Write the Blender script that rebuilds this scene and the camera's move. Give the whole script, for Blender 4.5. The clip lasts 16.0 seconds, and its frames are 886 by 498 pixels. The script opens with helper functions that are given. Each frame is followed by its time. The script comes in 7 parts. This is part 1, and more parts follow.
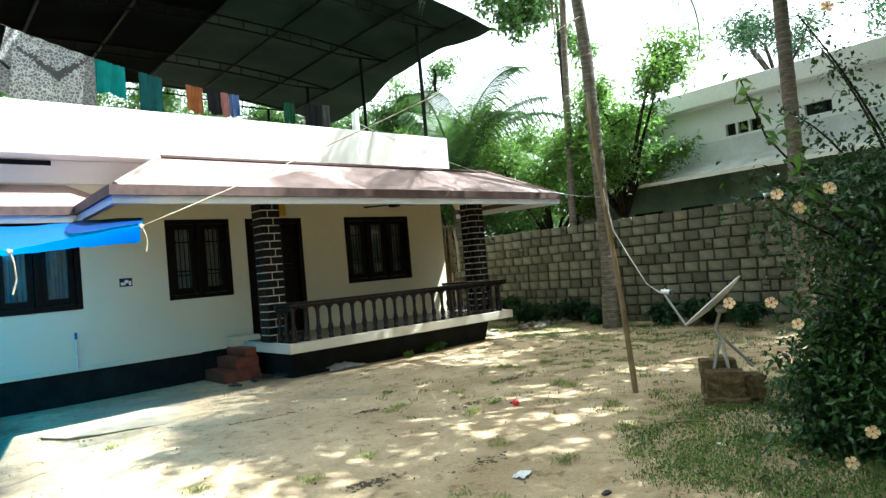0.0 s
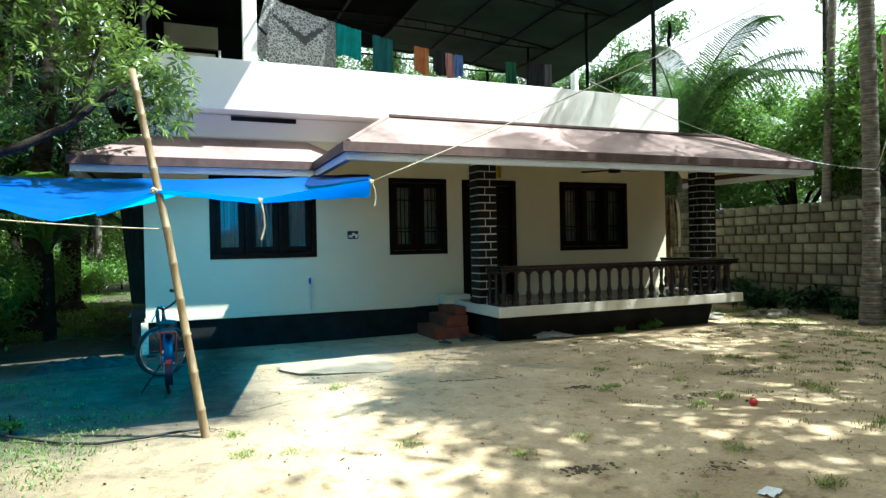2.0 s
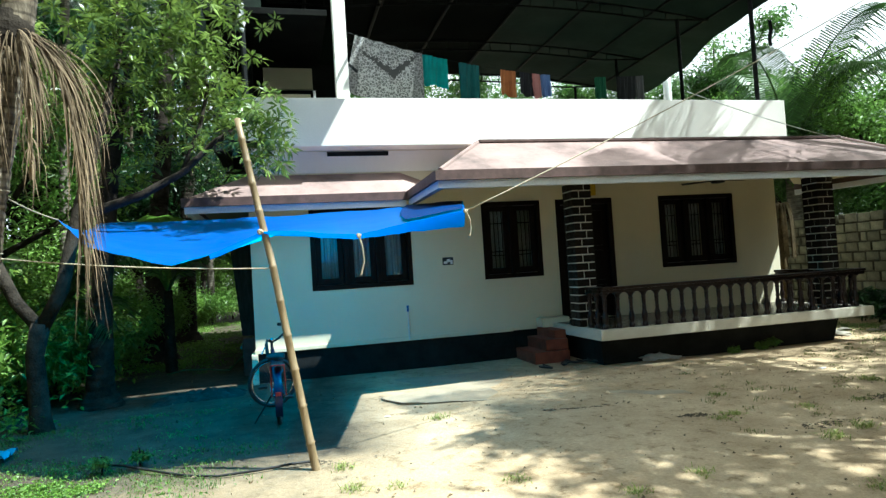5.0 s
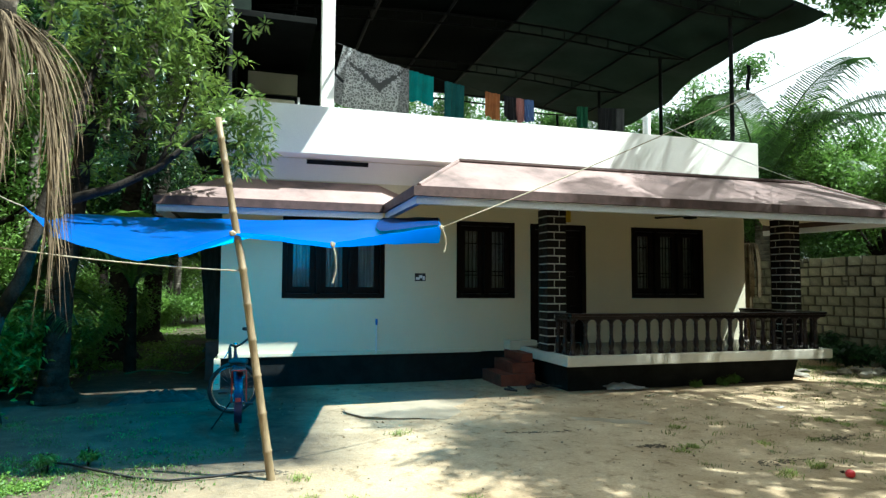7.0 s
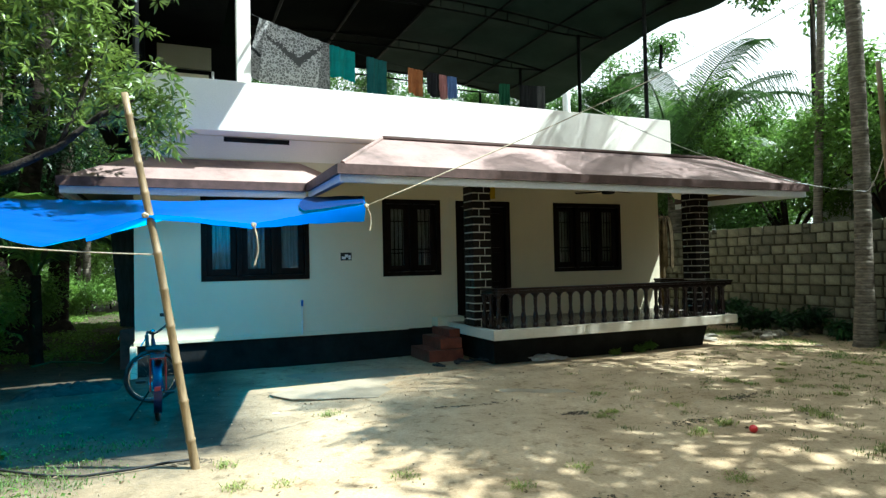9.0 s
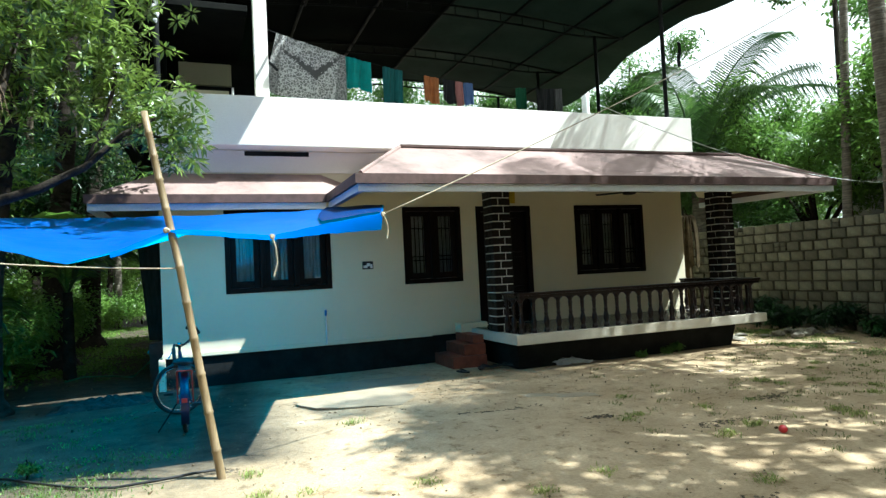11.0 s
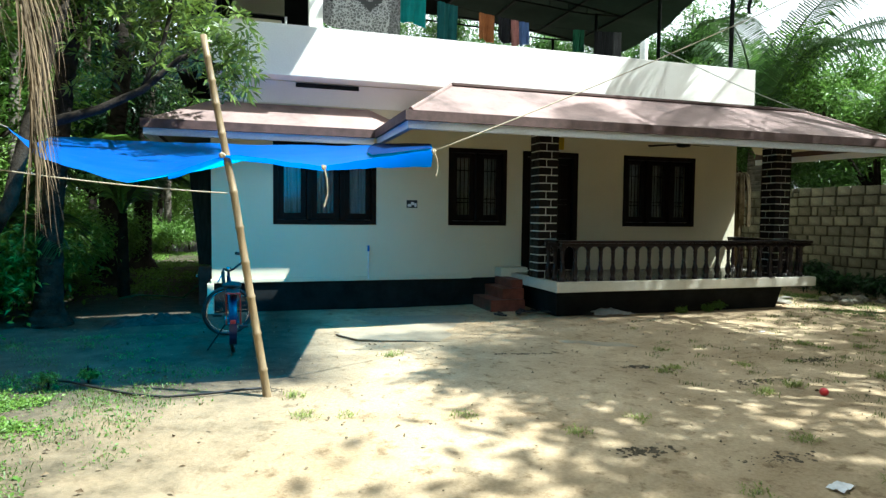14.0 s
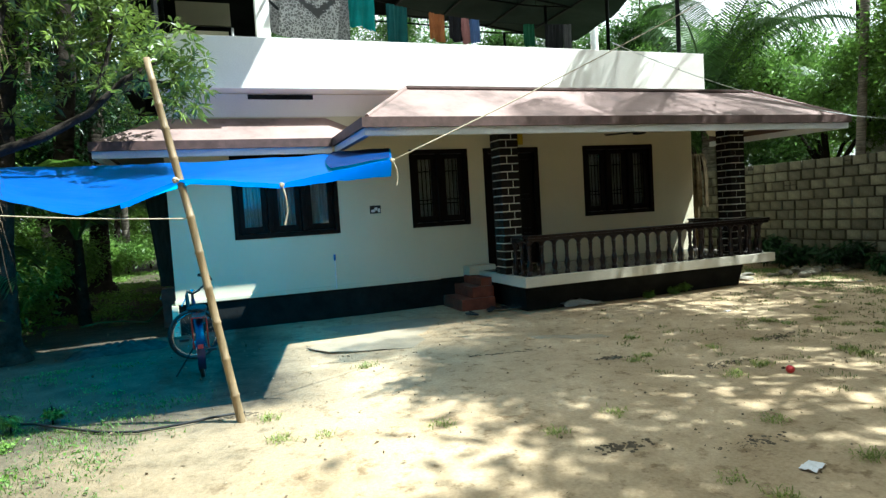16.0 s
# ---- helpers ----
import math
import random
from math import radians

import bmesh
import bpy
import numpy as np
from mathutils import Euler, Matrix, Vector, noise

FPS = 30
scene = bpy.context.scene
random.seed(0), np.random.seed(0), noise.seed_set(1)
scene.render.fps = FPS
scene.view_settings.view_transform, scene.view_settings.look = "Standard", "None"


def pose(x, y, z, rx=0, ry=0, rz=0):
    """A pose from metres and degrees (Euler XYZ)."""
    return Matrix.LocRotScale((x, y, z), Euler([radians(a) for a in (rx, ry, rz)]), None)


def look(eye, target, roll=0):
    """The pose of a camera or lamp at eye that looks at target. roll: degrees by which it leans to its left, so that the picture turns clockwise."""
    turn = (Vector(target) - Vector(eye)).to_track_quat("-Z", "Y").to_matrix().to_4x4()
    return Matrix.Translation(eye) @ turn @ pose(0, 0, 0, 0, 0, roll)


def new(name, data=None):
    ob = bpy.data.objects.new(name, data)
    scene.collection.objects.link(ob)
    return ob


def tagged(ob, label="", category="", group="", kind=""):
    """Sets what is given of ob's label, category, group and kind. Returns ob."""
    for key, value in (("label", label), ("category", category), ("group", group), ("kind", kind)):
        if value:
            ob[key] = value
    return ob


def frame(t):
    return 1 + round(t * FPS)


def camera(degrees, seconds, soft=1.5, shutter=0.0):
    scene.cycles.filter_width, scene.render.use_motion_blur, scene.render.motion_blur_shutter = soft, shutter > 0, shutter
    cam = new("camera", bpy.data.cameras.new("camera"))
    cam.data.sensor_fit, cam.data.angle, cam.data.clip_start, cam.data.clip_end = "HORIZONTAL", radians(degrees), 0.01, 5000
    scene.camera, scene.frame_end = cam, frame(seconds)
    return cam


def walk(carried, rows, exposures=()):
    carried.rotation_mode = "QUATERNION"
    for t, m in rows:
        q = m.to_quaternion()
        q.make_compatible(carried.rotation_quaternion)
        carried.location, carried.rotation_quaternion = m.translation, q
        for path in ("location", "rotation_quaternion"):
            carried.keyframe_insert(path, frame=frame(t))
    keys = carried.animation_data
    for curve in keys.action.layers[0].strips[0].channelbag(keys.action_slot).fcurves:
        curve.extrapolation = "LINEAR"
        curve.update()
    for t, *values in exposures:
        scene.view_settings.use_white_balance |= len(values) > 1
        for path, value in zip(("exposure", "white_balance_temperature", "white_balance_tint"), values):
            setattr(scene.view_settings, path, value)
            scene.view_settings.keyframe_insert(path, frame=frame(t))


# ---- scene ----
cam = camera(70.3, 16.0, soft=1.4)
PATH = [
    (0, (-3.063, -9.85, 1.368), (-1.752, -8.341, 1.432), -5.1),
    (0.5, (-3.1, -9.732, 1.376), (-1.848, -8.173, 1.345), -0.3),
    (1, (-3.13, -9.628, 1.399), (-1.934, -8.026, 1.366), -1.9),
    (1.5, (-3.008, -9.521, 1.416), (-2.005, -7.79, 1.435), 1.4),
    (2, (-3.014, -9.488, 1.379), (-2.25, -7.64, 1.371), -1.2),
    (2.5, (-2.985, -9.437, 1.475), (-2.293, -7.561, 1.435), -3.5),
    (3, (-3.065, -9.416, 1.445), (-2.515, -7.497, 1.558), -3.4),
    (3.5, (-3.054, -9.462, 1.467), (-2.66, -7.502, 1.546), -0.9),
    (4, (-2.99, -9.471, 1.426), (-2.512, -7.531, 1.504), -2.5),
    (4.2, (-3.021, -9.435, 1.434), (-2.554, -7.492, 1.516), -4.8),
    (6.3, (-3.032, -9.429, 1.489), (-2.47, -7.51, 1.482), -0.3),
    (6.5, (-2.972, -9.385, 1.505), (-2.276, -7.51, 1.478), -3.8),
    (7, (-3.031, -9.425, 1.438), (-2.461, -7.512, 1.558), 0.3),
    (7.5, (-3.061, -9.507, 1.493), (-2.479, -7.601, 1.663), -0.6),
    (8, (-3.079, -9.474, 1.506), (-2.391, -7.599, 1.613), 2.3),
    (8.5, (-3.036, -9.455, 1.451), (-2.245, -7.624, 1.598), 2.2),
    (9, (-3.023, -9.416, 1.438), (-2.233, -7.579, 1.486), -1.2),
    (9.5, (-2.979, -9.425, 1.427), (-2.204, -7.581, 1.438), -2.7),
    (10, (-2.984, -9.447, 1.439), (-2.26, -7.586, 1.537), -2.8),
    (10.2, (-2.968, -9.449, 1.43), (-2.246, -7.585, 1.501), -3.6),
    (12.3, (-2.984, -9.432, 1.43), (-2.277, -7.563, 1.508), -1.3),
    (12.5, (-2.999, -9.407, 1.426), (-2.276, -7.543, 1.481), -1.8),
    (13, (-3.013, -9.405, 1.45), (-2.328, -7.526, 1.462), -0.0),
    (13.5, (-2.98, -9.412, 1.425), (-2.248, -7.551, 1.399), 0.7),
    (14, (-3.034, -9.438, 1.388), (-2.437, -7.532, 1.287), 0.6),
    (14.5, (-2.971, -9.428, 1.461), (-2.224, -7.574, 1.506), -1.4),
    (15, (-2.977, -9.412, 1.431), (-2.188, -7.575, 1.487), -1.7),
    (15.5, (-2.98, -9.422, 1.415), (-2.272, -7.552, 1.404), -3.6),
    (16, (-3.007, -9.415, 1.483), (-2.314, -7.542, 1.366), -3.5),
]
walk(cam, [(t, look(eye, target, roll)) for t, eye, target, roll in PATH], exposures=[(0, 2.25, 5500, 0), (1.0, 2.08, 5500, 0), (2.0, 1.82, 5500, -2), (3.5, 1.56, 5500, -3), (7.5, 1.55, 5500, -3), (9.0, 1.58, 5500, -2), (14.0, 1.64, 5550, 0), (16, 1.62, 5550, -1)])

# ---- light ----
SUN = Vector((0.56, -0.34, 1.0)).normalized()
world = bpy.data.worlds.new("sky")
scene.world = world
world.use_nodes = True
wn = world.node_tree
sky = wn.nodes.new("ShaderNodeTexSky")
sky.sky_type = "NISHITA"
sky.sun_disc = False
sky.sun_elevation = math.asin(SUN.z)
sky.sun_rotation = math.atan2(SUN.x, SUN.y)
sky.dust_density = 10.0
# humid white haze, brightest low down
wc = wn.nodes.new("ShaderNodeTexCoord")
wx = wn.nodes.new("ShaderNodeSeparateXYZ")
wn.links.new(wc.outputs["Generated"], wx.inputs[0])
wr = wn.nodes.new("ShaderNodeMapRange")
wr.interpolation_type = "SMOOTHSTEP"
wr.inputs[1].default_value, wr.inputs[2].default_value = 0.22, 0.6
wr.inputs[3].default_value, wr.inputs[4].default_value = 0.92, 0.85
wn.links.new(wx.outputs["Z"], wr.inputs[0])
wm = wn.nodes.new("ShaderNodeMix")
wm.data_type = "RGBA"
wn.links.new(wr.outputs[0], wm.inputs[0])
wn.links.new(sky.outputs[0], wm.inputs[6])
wm.inputs[7].default_value = (10.0, 9.8, 9.1, 1)
wn.links.new(wm.outputs[2], wn.nodes["Background"].inputs[0])
wn.nodes["Background"].inputs[1].default_value = 0.061
sun = new("sun", bpy.data.lights.new("sun", "SUN"))
sun.data.energy = 5.0
sun.data.angle = radians(0.6)
sun.data.color = (1.0, 0.96, 0.88)
sun.matrix_world = look(SUN * 40, (0, 0, 0))


# ---- materials ----
def mat(name, c1, c2, scale=3.0, rough=0.8, bump=0.15, bscale=40.0, metal=0.0, c3=None, spec=0.4, jitter=0.0, stretch=(1, 1, 1), translucent=0.0, contrast=0.5):
    m = bpy.data.materials.new(name)
    m.use_nodes = True
    nt = m.node_tree
    N, L = nt.nodes, nt.links
    bs = N["Principled BSDF"]
    bs.inputs["Roughness"].default_value = rough
    bs.inputs["Metallic"].default_value = metal
    bs.inputs["Specular IOR Level"].default_value = spec
    tc = N.new("ShaderNodeTexCoord")
    mp = N.new("ShaderNodeMapping")
    mp.inputs["Scale"].default_value = stretch
    L.new(tc.outputs["Object"], mp.inputs[0])
    n1 = N.new("ShaderNodeTexNoise")
    n1.inputs["Scale"].default_value = scale
    n1.inputs["Detail"].default_value = 6
    n1.inputs["Roughness"].default_value = 0.65
    L.new(mp.outputs[0], n1.inputs[0])
    ramp = N.new("ShaderNodeValToRGB")
    e = ramp.color_ramp.elements
    e[0].position, e[1].position = 0.5 - contrast * 0.4, 0.5 + contrast * 0.4
    e[0].color, e[1].color = (*c1, 1), (*c2, 1)
    if c3:
        k = e.new(0.5)
        k.color = (*c3, 1)
    L.new(n1.outputs[0], ramp.inputs[0])
    col = ramp.outputs[0]
    n2 = N.new("ShaderNodeTexNoise")
    n2.inputs["Scale"].default_value = bscale
    n2.inputs["Detail"].default_value = 4
    L.new(mp.outputs[0], n2.inputs[0])
    hsv = N.new("ShaderNodeHueSaturation")
    mr = N.new("ShaderNodeMapRange")
    mr.inputs[3].default_value, mr.inputs[4].default_value = 0.82, 1.18
    L.new(n2.outputs[0], mr.inputs[0])
    val = mr.outputs[0]
    if jitter:
        ge = N.new("ShaderNodeNewGeometry")
        oi = N.new("ShaderNodeObjectInfo")
        ad = N.new("ShaderNodeMath")
        ad.operation = "ADD"
        L.new(ge.outputs["Random Per Island"], ad.inputs[0])
        L.new(oi.outputs["Random"], ad.inputs[1])
        fr = N.new("ShaderNodeMath")
        fr.operation = "FRACT"
        L.new(ad.outputs[0], fr.inputs[0])
        mj = N.new("ShaderNodeMapRange")
        mj.inputs[3].default_value, mj.inputs[4].default_value = 1 - jitter, 1 + jitter
        L.new(fr.outputs[0], mj.inputs[0])
        mu = N.new("ShaderNodeMath")
        mu.operation = "MULTIPLY"
        L.new(val, mu.inputs[0])
        L.new(mj.outputs[0], mu.inputs[1])
        val = mu.outputs[0]
    L.new(val, hsv.inputs["Value"])
    L.new(col, hsv.inputs["Color"])
    col = hsv.outputs[0]
    L.new(col, bs.inputs["Base Color"])
    if bump:
        bp = N.new("ShaderNodeBump")
        bp.inputs["Strength"].default_value = bump
        bp.inputs["Distance"].default_value = 0.02
        L.new(n2.outputs[0], bp.inputs["Height"])
        L.new(bp.outputs[0], bs.inputs["Normal"])
    if translucent:
        tr = N.new("ShaderNodeBsdfTranslucent")
        L.new(col, tr.inputs[0])
        mx = N.new("ShaderNodeMixShader")
        mx.inputs[0].default_value = translucent
        L.new(bs.outputs[0], mx.inputs[1])
        L.new(tr.outputs[0], mx.inputs[2])
        L.new(mx.outputs[0], N["Material Output"].inputs[0])
    return m


# near-black colour stands in for the shade of the unlit stair room
DARKW = mat("near_black_shade_cement", (0.004, 0.0045, 0.004), (0.014, 0.015, 0.013), 2, 0.9, 0.3, 40, spec=0.1)
WHITE = mat("cream_wall_paint", (0.60, 0.545, 0.38), (0.675, 0.615, 0.45), 1.2, 0.75, 0.08, 90, contrast=0.9)
PARAPET = mat("white_weathered_paint", (0.74, 0.72, 0.645), (0.84, 0.82, 0.745), 1.5, 0.7, 0.1, 70, contrast=0.8)
BLACKP = mat("black_plinth_paint", (0.004, 0.005, 0.005), (0.016, 0.018, 0.018), 3, 0.7, 0.2, 60, spec=0.12)
ROOFM = mat("faded_pink_roof_paint", (0.05, 0.04, 0.036), (0.34, 0.245, 0.22), 1.1, 0.85, 0.3, 60, c3=(0.26, 0.18, 0.16), contrast=0.62)
EDGE = mat("dark_brown_fascia_paint", (0.05, 0.028, 0.022), (0.12, 0.07, 0.06), 6, 0.6, 0.2, 60)
BAND = mat("pale_fascia_paint", (0.62, 0.64, 0.68), (0.72, 0.74, 0.78), 3, 0.6, 0.05, 60)
SOFFIT = mat("soffit_plaster", (0.48, 0.415, 0.265), (0.55, 0.485, 0.325), 2, 0.8, 0.1, 60)
WOODD = mat("dark_polished_wood", (0.004, 0.003, 0.0025), (0.011, 0.007, 0.006), 6, 0.4, 0.1, 60, stretch=(6, 6, 1), spec=0.08)
BALU = mat("maroon_brown_gloss_paint", (0.004, 0.002, 0.0018), (0.015, 0.006, 0.005), 8, 0.28, 0.1, 50, spec=0.3)
BRICKM = mat("dark_painted_brick", (0.003, 0.0022, 0.002), (0.012, 0.007, 0.006), 9, 0.45, 0.3, 50, jitter=0.4, spec=0.2)
MORTAR = mat("white_mortar_paint", (0.68, 0.65, 0.56), (0.82, 0.79, 0.7), 6, 0.8, 0.3, 60)
FLOORM = mat("grey_mosaic_floor", (0.10, 0.09, 0.085), (0.26, 0.24, 0.22), 10, 0.25, 0.03, 80)
STEPM = mat("red_oxide_cement", (0.09, 0.022, 0.013), (0.23, 0.06, 0.034), 5, 0.6, 0.25, 50)
GLASSD = mat("dark_window_glass", (0.010, 0.012, 0.013), (0.02, 0.022, 0.024), 2, 0.12, 0, 20, spec=0.5)
CURT = mat("pale_striped_curtain", (0.14, 0.145, 0.14), (0.72, 0.73, 0.71), 2.5, 0.9, 0.3, 20, stretch=(14, 14, 0.3))
GRILLE = mat("painted_iron_grille", (0.36, 0.38, 0.39), (0.5, 0.52, 0.53), 6, 0.5, 0.1, 60, spec=0.2)
BLOCKM = mat("grey_concrete_block", (0.046, 0.048, 0.031), (0.215, 0.208, 0.148), 5, 0.95, 0.8, 60, jitter=0.36, contrast=0.7, spec=0.15)
JOINT = mat("weathered_mortar_joint", (0.03, 0.03, 0.022), (0.095, 0.088, 0.065), 6, 0.95, 0.5, 60, spec=0.1)
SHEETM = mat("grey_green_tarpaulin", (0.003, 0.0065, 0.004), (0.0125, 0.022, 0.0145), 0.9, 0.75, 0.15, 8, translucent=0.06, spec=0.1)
STEEL = mat("dark_painted_steel", (0.005, 0.006, 0.006), (0.018, 0.02, 0.02), 8, 0.6, 0.1, 60, metal=0.0, spec=0.1)
TARPM = mat("blue_polythene_tarp", (0.02, 0.165, 0.82), (0.035, 0.21, 0.88), 2.0, 0.42, 0.3, 9, spec=0.4, translucent=0.62)
# seen from below, the thin weave passes a more cyan light, part of it straight through
tn = TARPM.node_tree
for node in tn.nodes:
    if node.type == "BSDF_TRANSLUCENT":
        tn.links.remove(node.inputs[0].links[0])
        node.inputs[0].default_value = (0.0, 0.45, 1.0, 1)
tb = tn.nodes.new("ShaderNodeBsdfTransparent")
tb.inputs[0].default_value = (0.0, 0.48, 1.0, 1)
tx = tn.nodes.new("ShaderNodeMixShader")
tx.inputs[0].default_value = 0.16
tn.links.new(tn.nodes["Material Output"].inputs[0].links[0].from_socket, tx.inputs[1])
tn.links.new(tb.outputs[0], tx.inputs[2])
tn.links.new(tx.outputs[0], tn.nodes["Material Output"].inputs[0])
ROPEM = mat("coir_rope", (0.26, 0.22, 0.15), (0.44, 0.39, 0.28), 30, 0.9, 0.2, 120)
BAMBOO = mat("dry_bamboo", (0.11, 0.08, 0.042), (0.28, 0.205, 0.112), 4, 0.5, 0.1, 60, stretch=(6, 6, 1))
BARK = mat("coconut_bark", (0.04, 0.034, 0.026), (0.24, 0.215, 0.175), 8, 0.95, 0.4, 50, stretch=(1, 1, 2.4), contrast=0.75, spec=0.15)
BARKL = mat("brown_coconut_bark", (0.04, 0.033, 0.024), (0.24, 0.21, 0.16), 7, 0.95, 0.28, 45, stretch=(3, 3, 0.8), c3=(0.125, 0.105, 0.078), contrast=0.5, spec=0.12)


def ring_bark(m, period, amount):
    """Adds pale, slightly slanting leaf-scar rings to a palm bark."""
    N, L = m.node_tree.nodes, m.node_tree.links
    bs = N["Principled BSDF"]
    col = bs.inputs["Base Color"].links[0].from_socket
    tc = N.new("ShaderNodeTexCoord")
    wv = N.new("ShaderNodeTexWave")
    wv.wave_type, wv.bands_direction, wv.wave_profile = "BANDS", "Z", "SAW"
    wv.inputs["Scale"].default_value = 0.314 / period
    wv.inputs["Distortion"].default_value = 0.9
    wv.inputs["Detail"].default_value = 3
    wv.inputs["Detail Scale"].default_value = 2.2
    L.new(tc.outputs["Object"], wv.inputs[0])
    rp = N.new("ShaderNodeValToRGB")
    e = rp.color_ramp.elements
    e[0].position, e[1].position = 0.0, 1.0
    e[0].color, e[1].color = (0.42, 0.40, 0.38, 1), (0.86, 0.85, 0.82, 1)
    for at, v in ((0.10, 0.5), (0.2, 1.0), (0.62, 0.8), (0.72, 1.35), (0.86, 1.45)):
        k = e.new(at)
        k.color = (v, v * 0.98, v * 0.94, 1)
    L.new(wv.outputs[1], rp.inputs[0])
    mx = N.new("ShaderNodeMix")
    mx.data_type, mx.blend_type = "RGBA", "MULTIPLY"
    mx.inputs[0].default_value = amount
    L.new(col, mx.inputs[6])
    L.new(rp.outputs[0], mx.inputs[7])
    L.new(mx.outputs[2], bs.inputs["Base Color"])


ring_bark(BARK, 0.09, 0.5)
ring_bark(BARKL, 0.11, 0.9)
BARKD = mat("dark_tree_bark", (0.010, 0.008, 0.006), (0.045, 0.037, 0.028), 6, 0.95, 0.7, 40, spec=0.1)
LEAFA = mat("mango_leaf", (0.038, 0.102, 0.019), (0.13, 0.24, 0.048), 0.8, 0.36, 0, 20, jitter=0.45, translucent=0.35)
LEAFM = mat("glossy_narrow_leaf", (0.05, 0.10, 0.016), (0.27, 0.36, 0.07), 0.8, 0.24, 0, 20, jitter=0.5, translucent=0.35, spec=0.6)
LEAFG = mat("clover_leaf", (0.09, 0.19, 0.026), (0.22, 0.35, 0.058), 1.2, 0.5, 0, 20, jitter=0.35, translucent=0.45)
LEAFH = mat("hibiscus_leaf", (0.012, 0.042, 0.010), (0.045, 0.105, 0.022), 0.8, 0.28, 0, 20, jitter=0.45, translucent=0.2, spec=0.35)
LEAFB = mat("light_leaf", (0.075, 0.165, 0.026), (0.20, 0.34, 0.062), 0.8, 0.4, 0, 20, jitter=0.4, translucent=0.45)
LEAFD = mat("deep_leaf", (0.007, 0.03, 0.008), (0.025, 0.08, 0.018), 0.8, 0.4, 0, 20, jitter=0.45, translucent=0.25)
FROND = mat("coconut_frond", (0.022, 0.06, 0.016), (0.07, 0.135, 0.034), 0.8, 0.35, 0, 20, jitter=0.3, translucent=0.25, spec=0.55)
FRONDY = mat("yellowing_frond", (0.22, 0.24, 0.07), (0.36, 0.36, 0.13), 0.8, 0.5, 0, 20, jitter=0.3, translucent=0.35)
DRY = mat("dry_frond", (0.06, 0.044, 0.027), (0.25, 0.185, 0.112), 2, 0.85, 0, 20, jitter=0.45, translucent=0.15, spec=0.2)
GRASSM = mat("grass_blade", (0.05, 0.102, 0.014), (0.14, 0.235, 0.04), 1.0, 0.5, 0, 20, jitter=0.4, translucent=0.35)
TUFTM = mat("dry_grass_blade", (0.09, 0.12, 0.03), (0.25, 0.27, 0.085), 1.0, 0.6, 0, 20, jitter=0.4, translucent=0.3)
CLUMPM = mat("olive_grass_blade", (0.12, 0.16, 0.03), (0.30, 0.34, 0.08), 1.0, 0.55, 0, 20, jitter=0.4, translucent=0.3)
LATER = mat("laterite_block", (0.05, 0.04, 0.021), (0.205, 0.148, 0.078), 14, 0.95, 1.0, 45, jitter=0.2, contrast=0.7, spec=0.1)
STONE = mat("pale_rubble_stone", (0.09, 0.08, 0.06), (0.30, 0.275, 0.22), 6, 0.95, 0.6, 40, jitter=0.25)
DISHM = mat("grey_dish_paint", (0.62, 0.62, 0.62), (0.78, 0.78, 0.78), 4, 0.4, 0.03, 60)
GALV = mat("galvanised_steel", (0.36, 0.37, 0.38), (0.55, 0.56, 0.57), 10, 0.4, 0.05, 60, metal=0.7)
RUBBER = mat("black_rubber", (0.010, 0.010, 0.011), (0.03, 0.03, 0.03), 10, 0.7, 0.1, 60)
BIKEP = mat("bicycle_blue_enamel", (0.004, 0.010, 0.04), (0.008, 0.018, 0.065), 5, 0.3, 0.02, 60)
BIKER = mat("bicycle_red_enamel", (0.25, 0.02, 0.02), (0.34, 0.03, 0.03), 5, 0.35, 0.02, 60)
CHROME = mat("dull_chrome", (0.4, 0.4, 0.42), (0.6, 0.6, 0.62), 10, 0.25, 0.02, 60, metal=1.0)
REDB = mat("red_rubber_ball", (0.42, 0.02, 0.025), (0.55, 0.04, 0.04), 5, 0.4, 0.05, 60)
PLAST = mat("white_plastic", (0.62, 0.62, 0.62), (0.75, 0.75, 0.75), 5, 0.5, 0.05, 60)
BLUEP = mat("blue_plastic", (0.01, 0.08, 0.30), (0.02, 0.13, 0.42), 5, 0.45, 0.05, 60)
PINKF = mat("peach_petal", (0.78, 0.56, 0.30), (0.86, 0.68, 0.42), 12, 0.6, 0, 20, jitter=0.15, translucent=0.3)
NEIGH = mat("aged_white_limewash", (0.72, 0.73, 0.72), (0.87, 0.88, 0.87), 1.2, 0.85, 0.2, 30, contrast=0.9)
SHEETR = mat("grey_asbestos_sheet", (0.34, 0.34, 0.33), (0.58, 0.58, 0.56), 2.0, 0.9, 0.3, 30)
HOSEM = mat("green_garden_hose", (0.02, 0.12, 0.05), (0.03, 0.18, 0.08), 5, 0.4, 0.02, 60)
HOSED = mat("black_hose", (0.01, 0.01, 0.01), (0.03, 0.03, 0.03), 5, 0.5, 0.02, 60, spec=0.2)


def cloth(name, c):
    return mat(name, tuple(v * 0.8 for v in c), tuple(v * 1.1 for v in c), 6, 0.9, 0.2, 120, translucent=0.2)


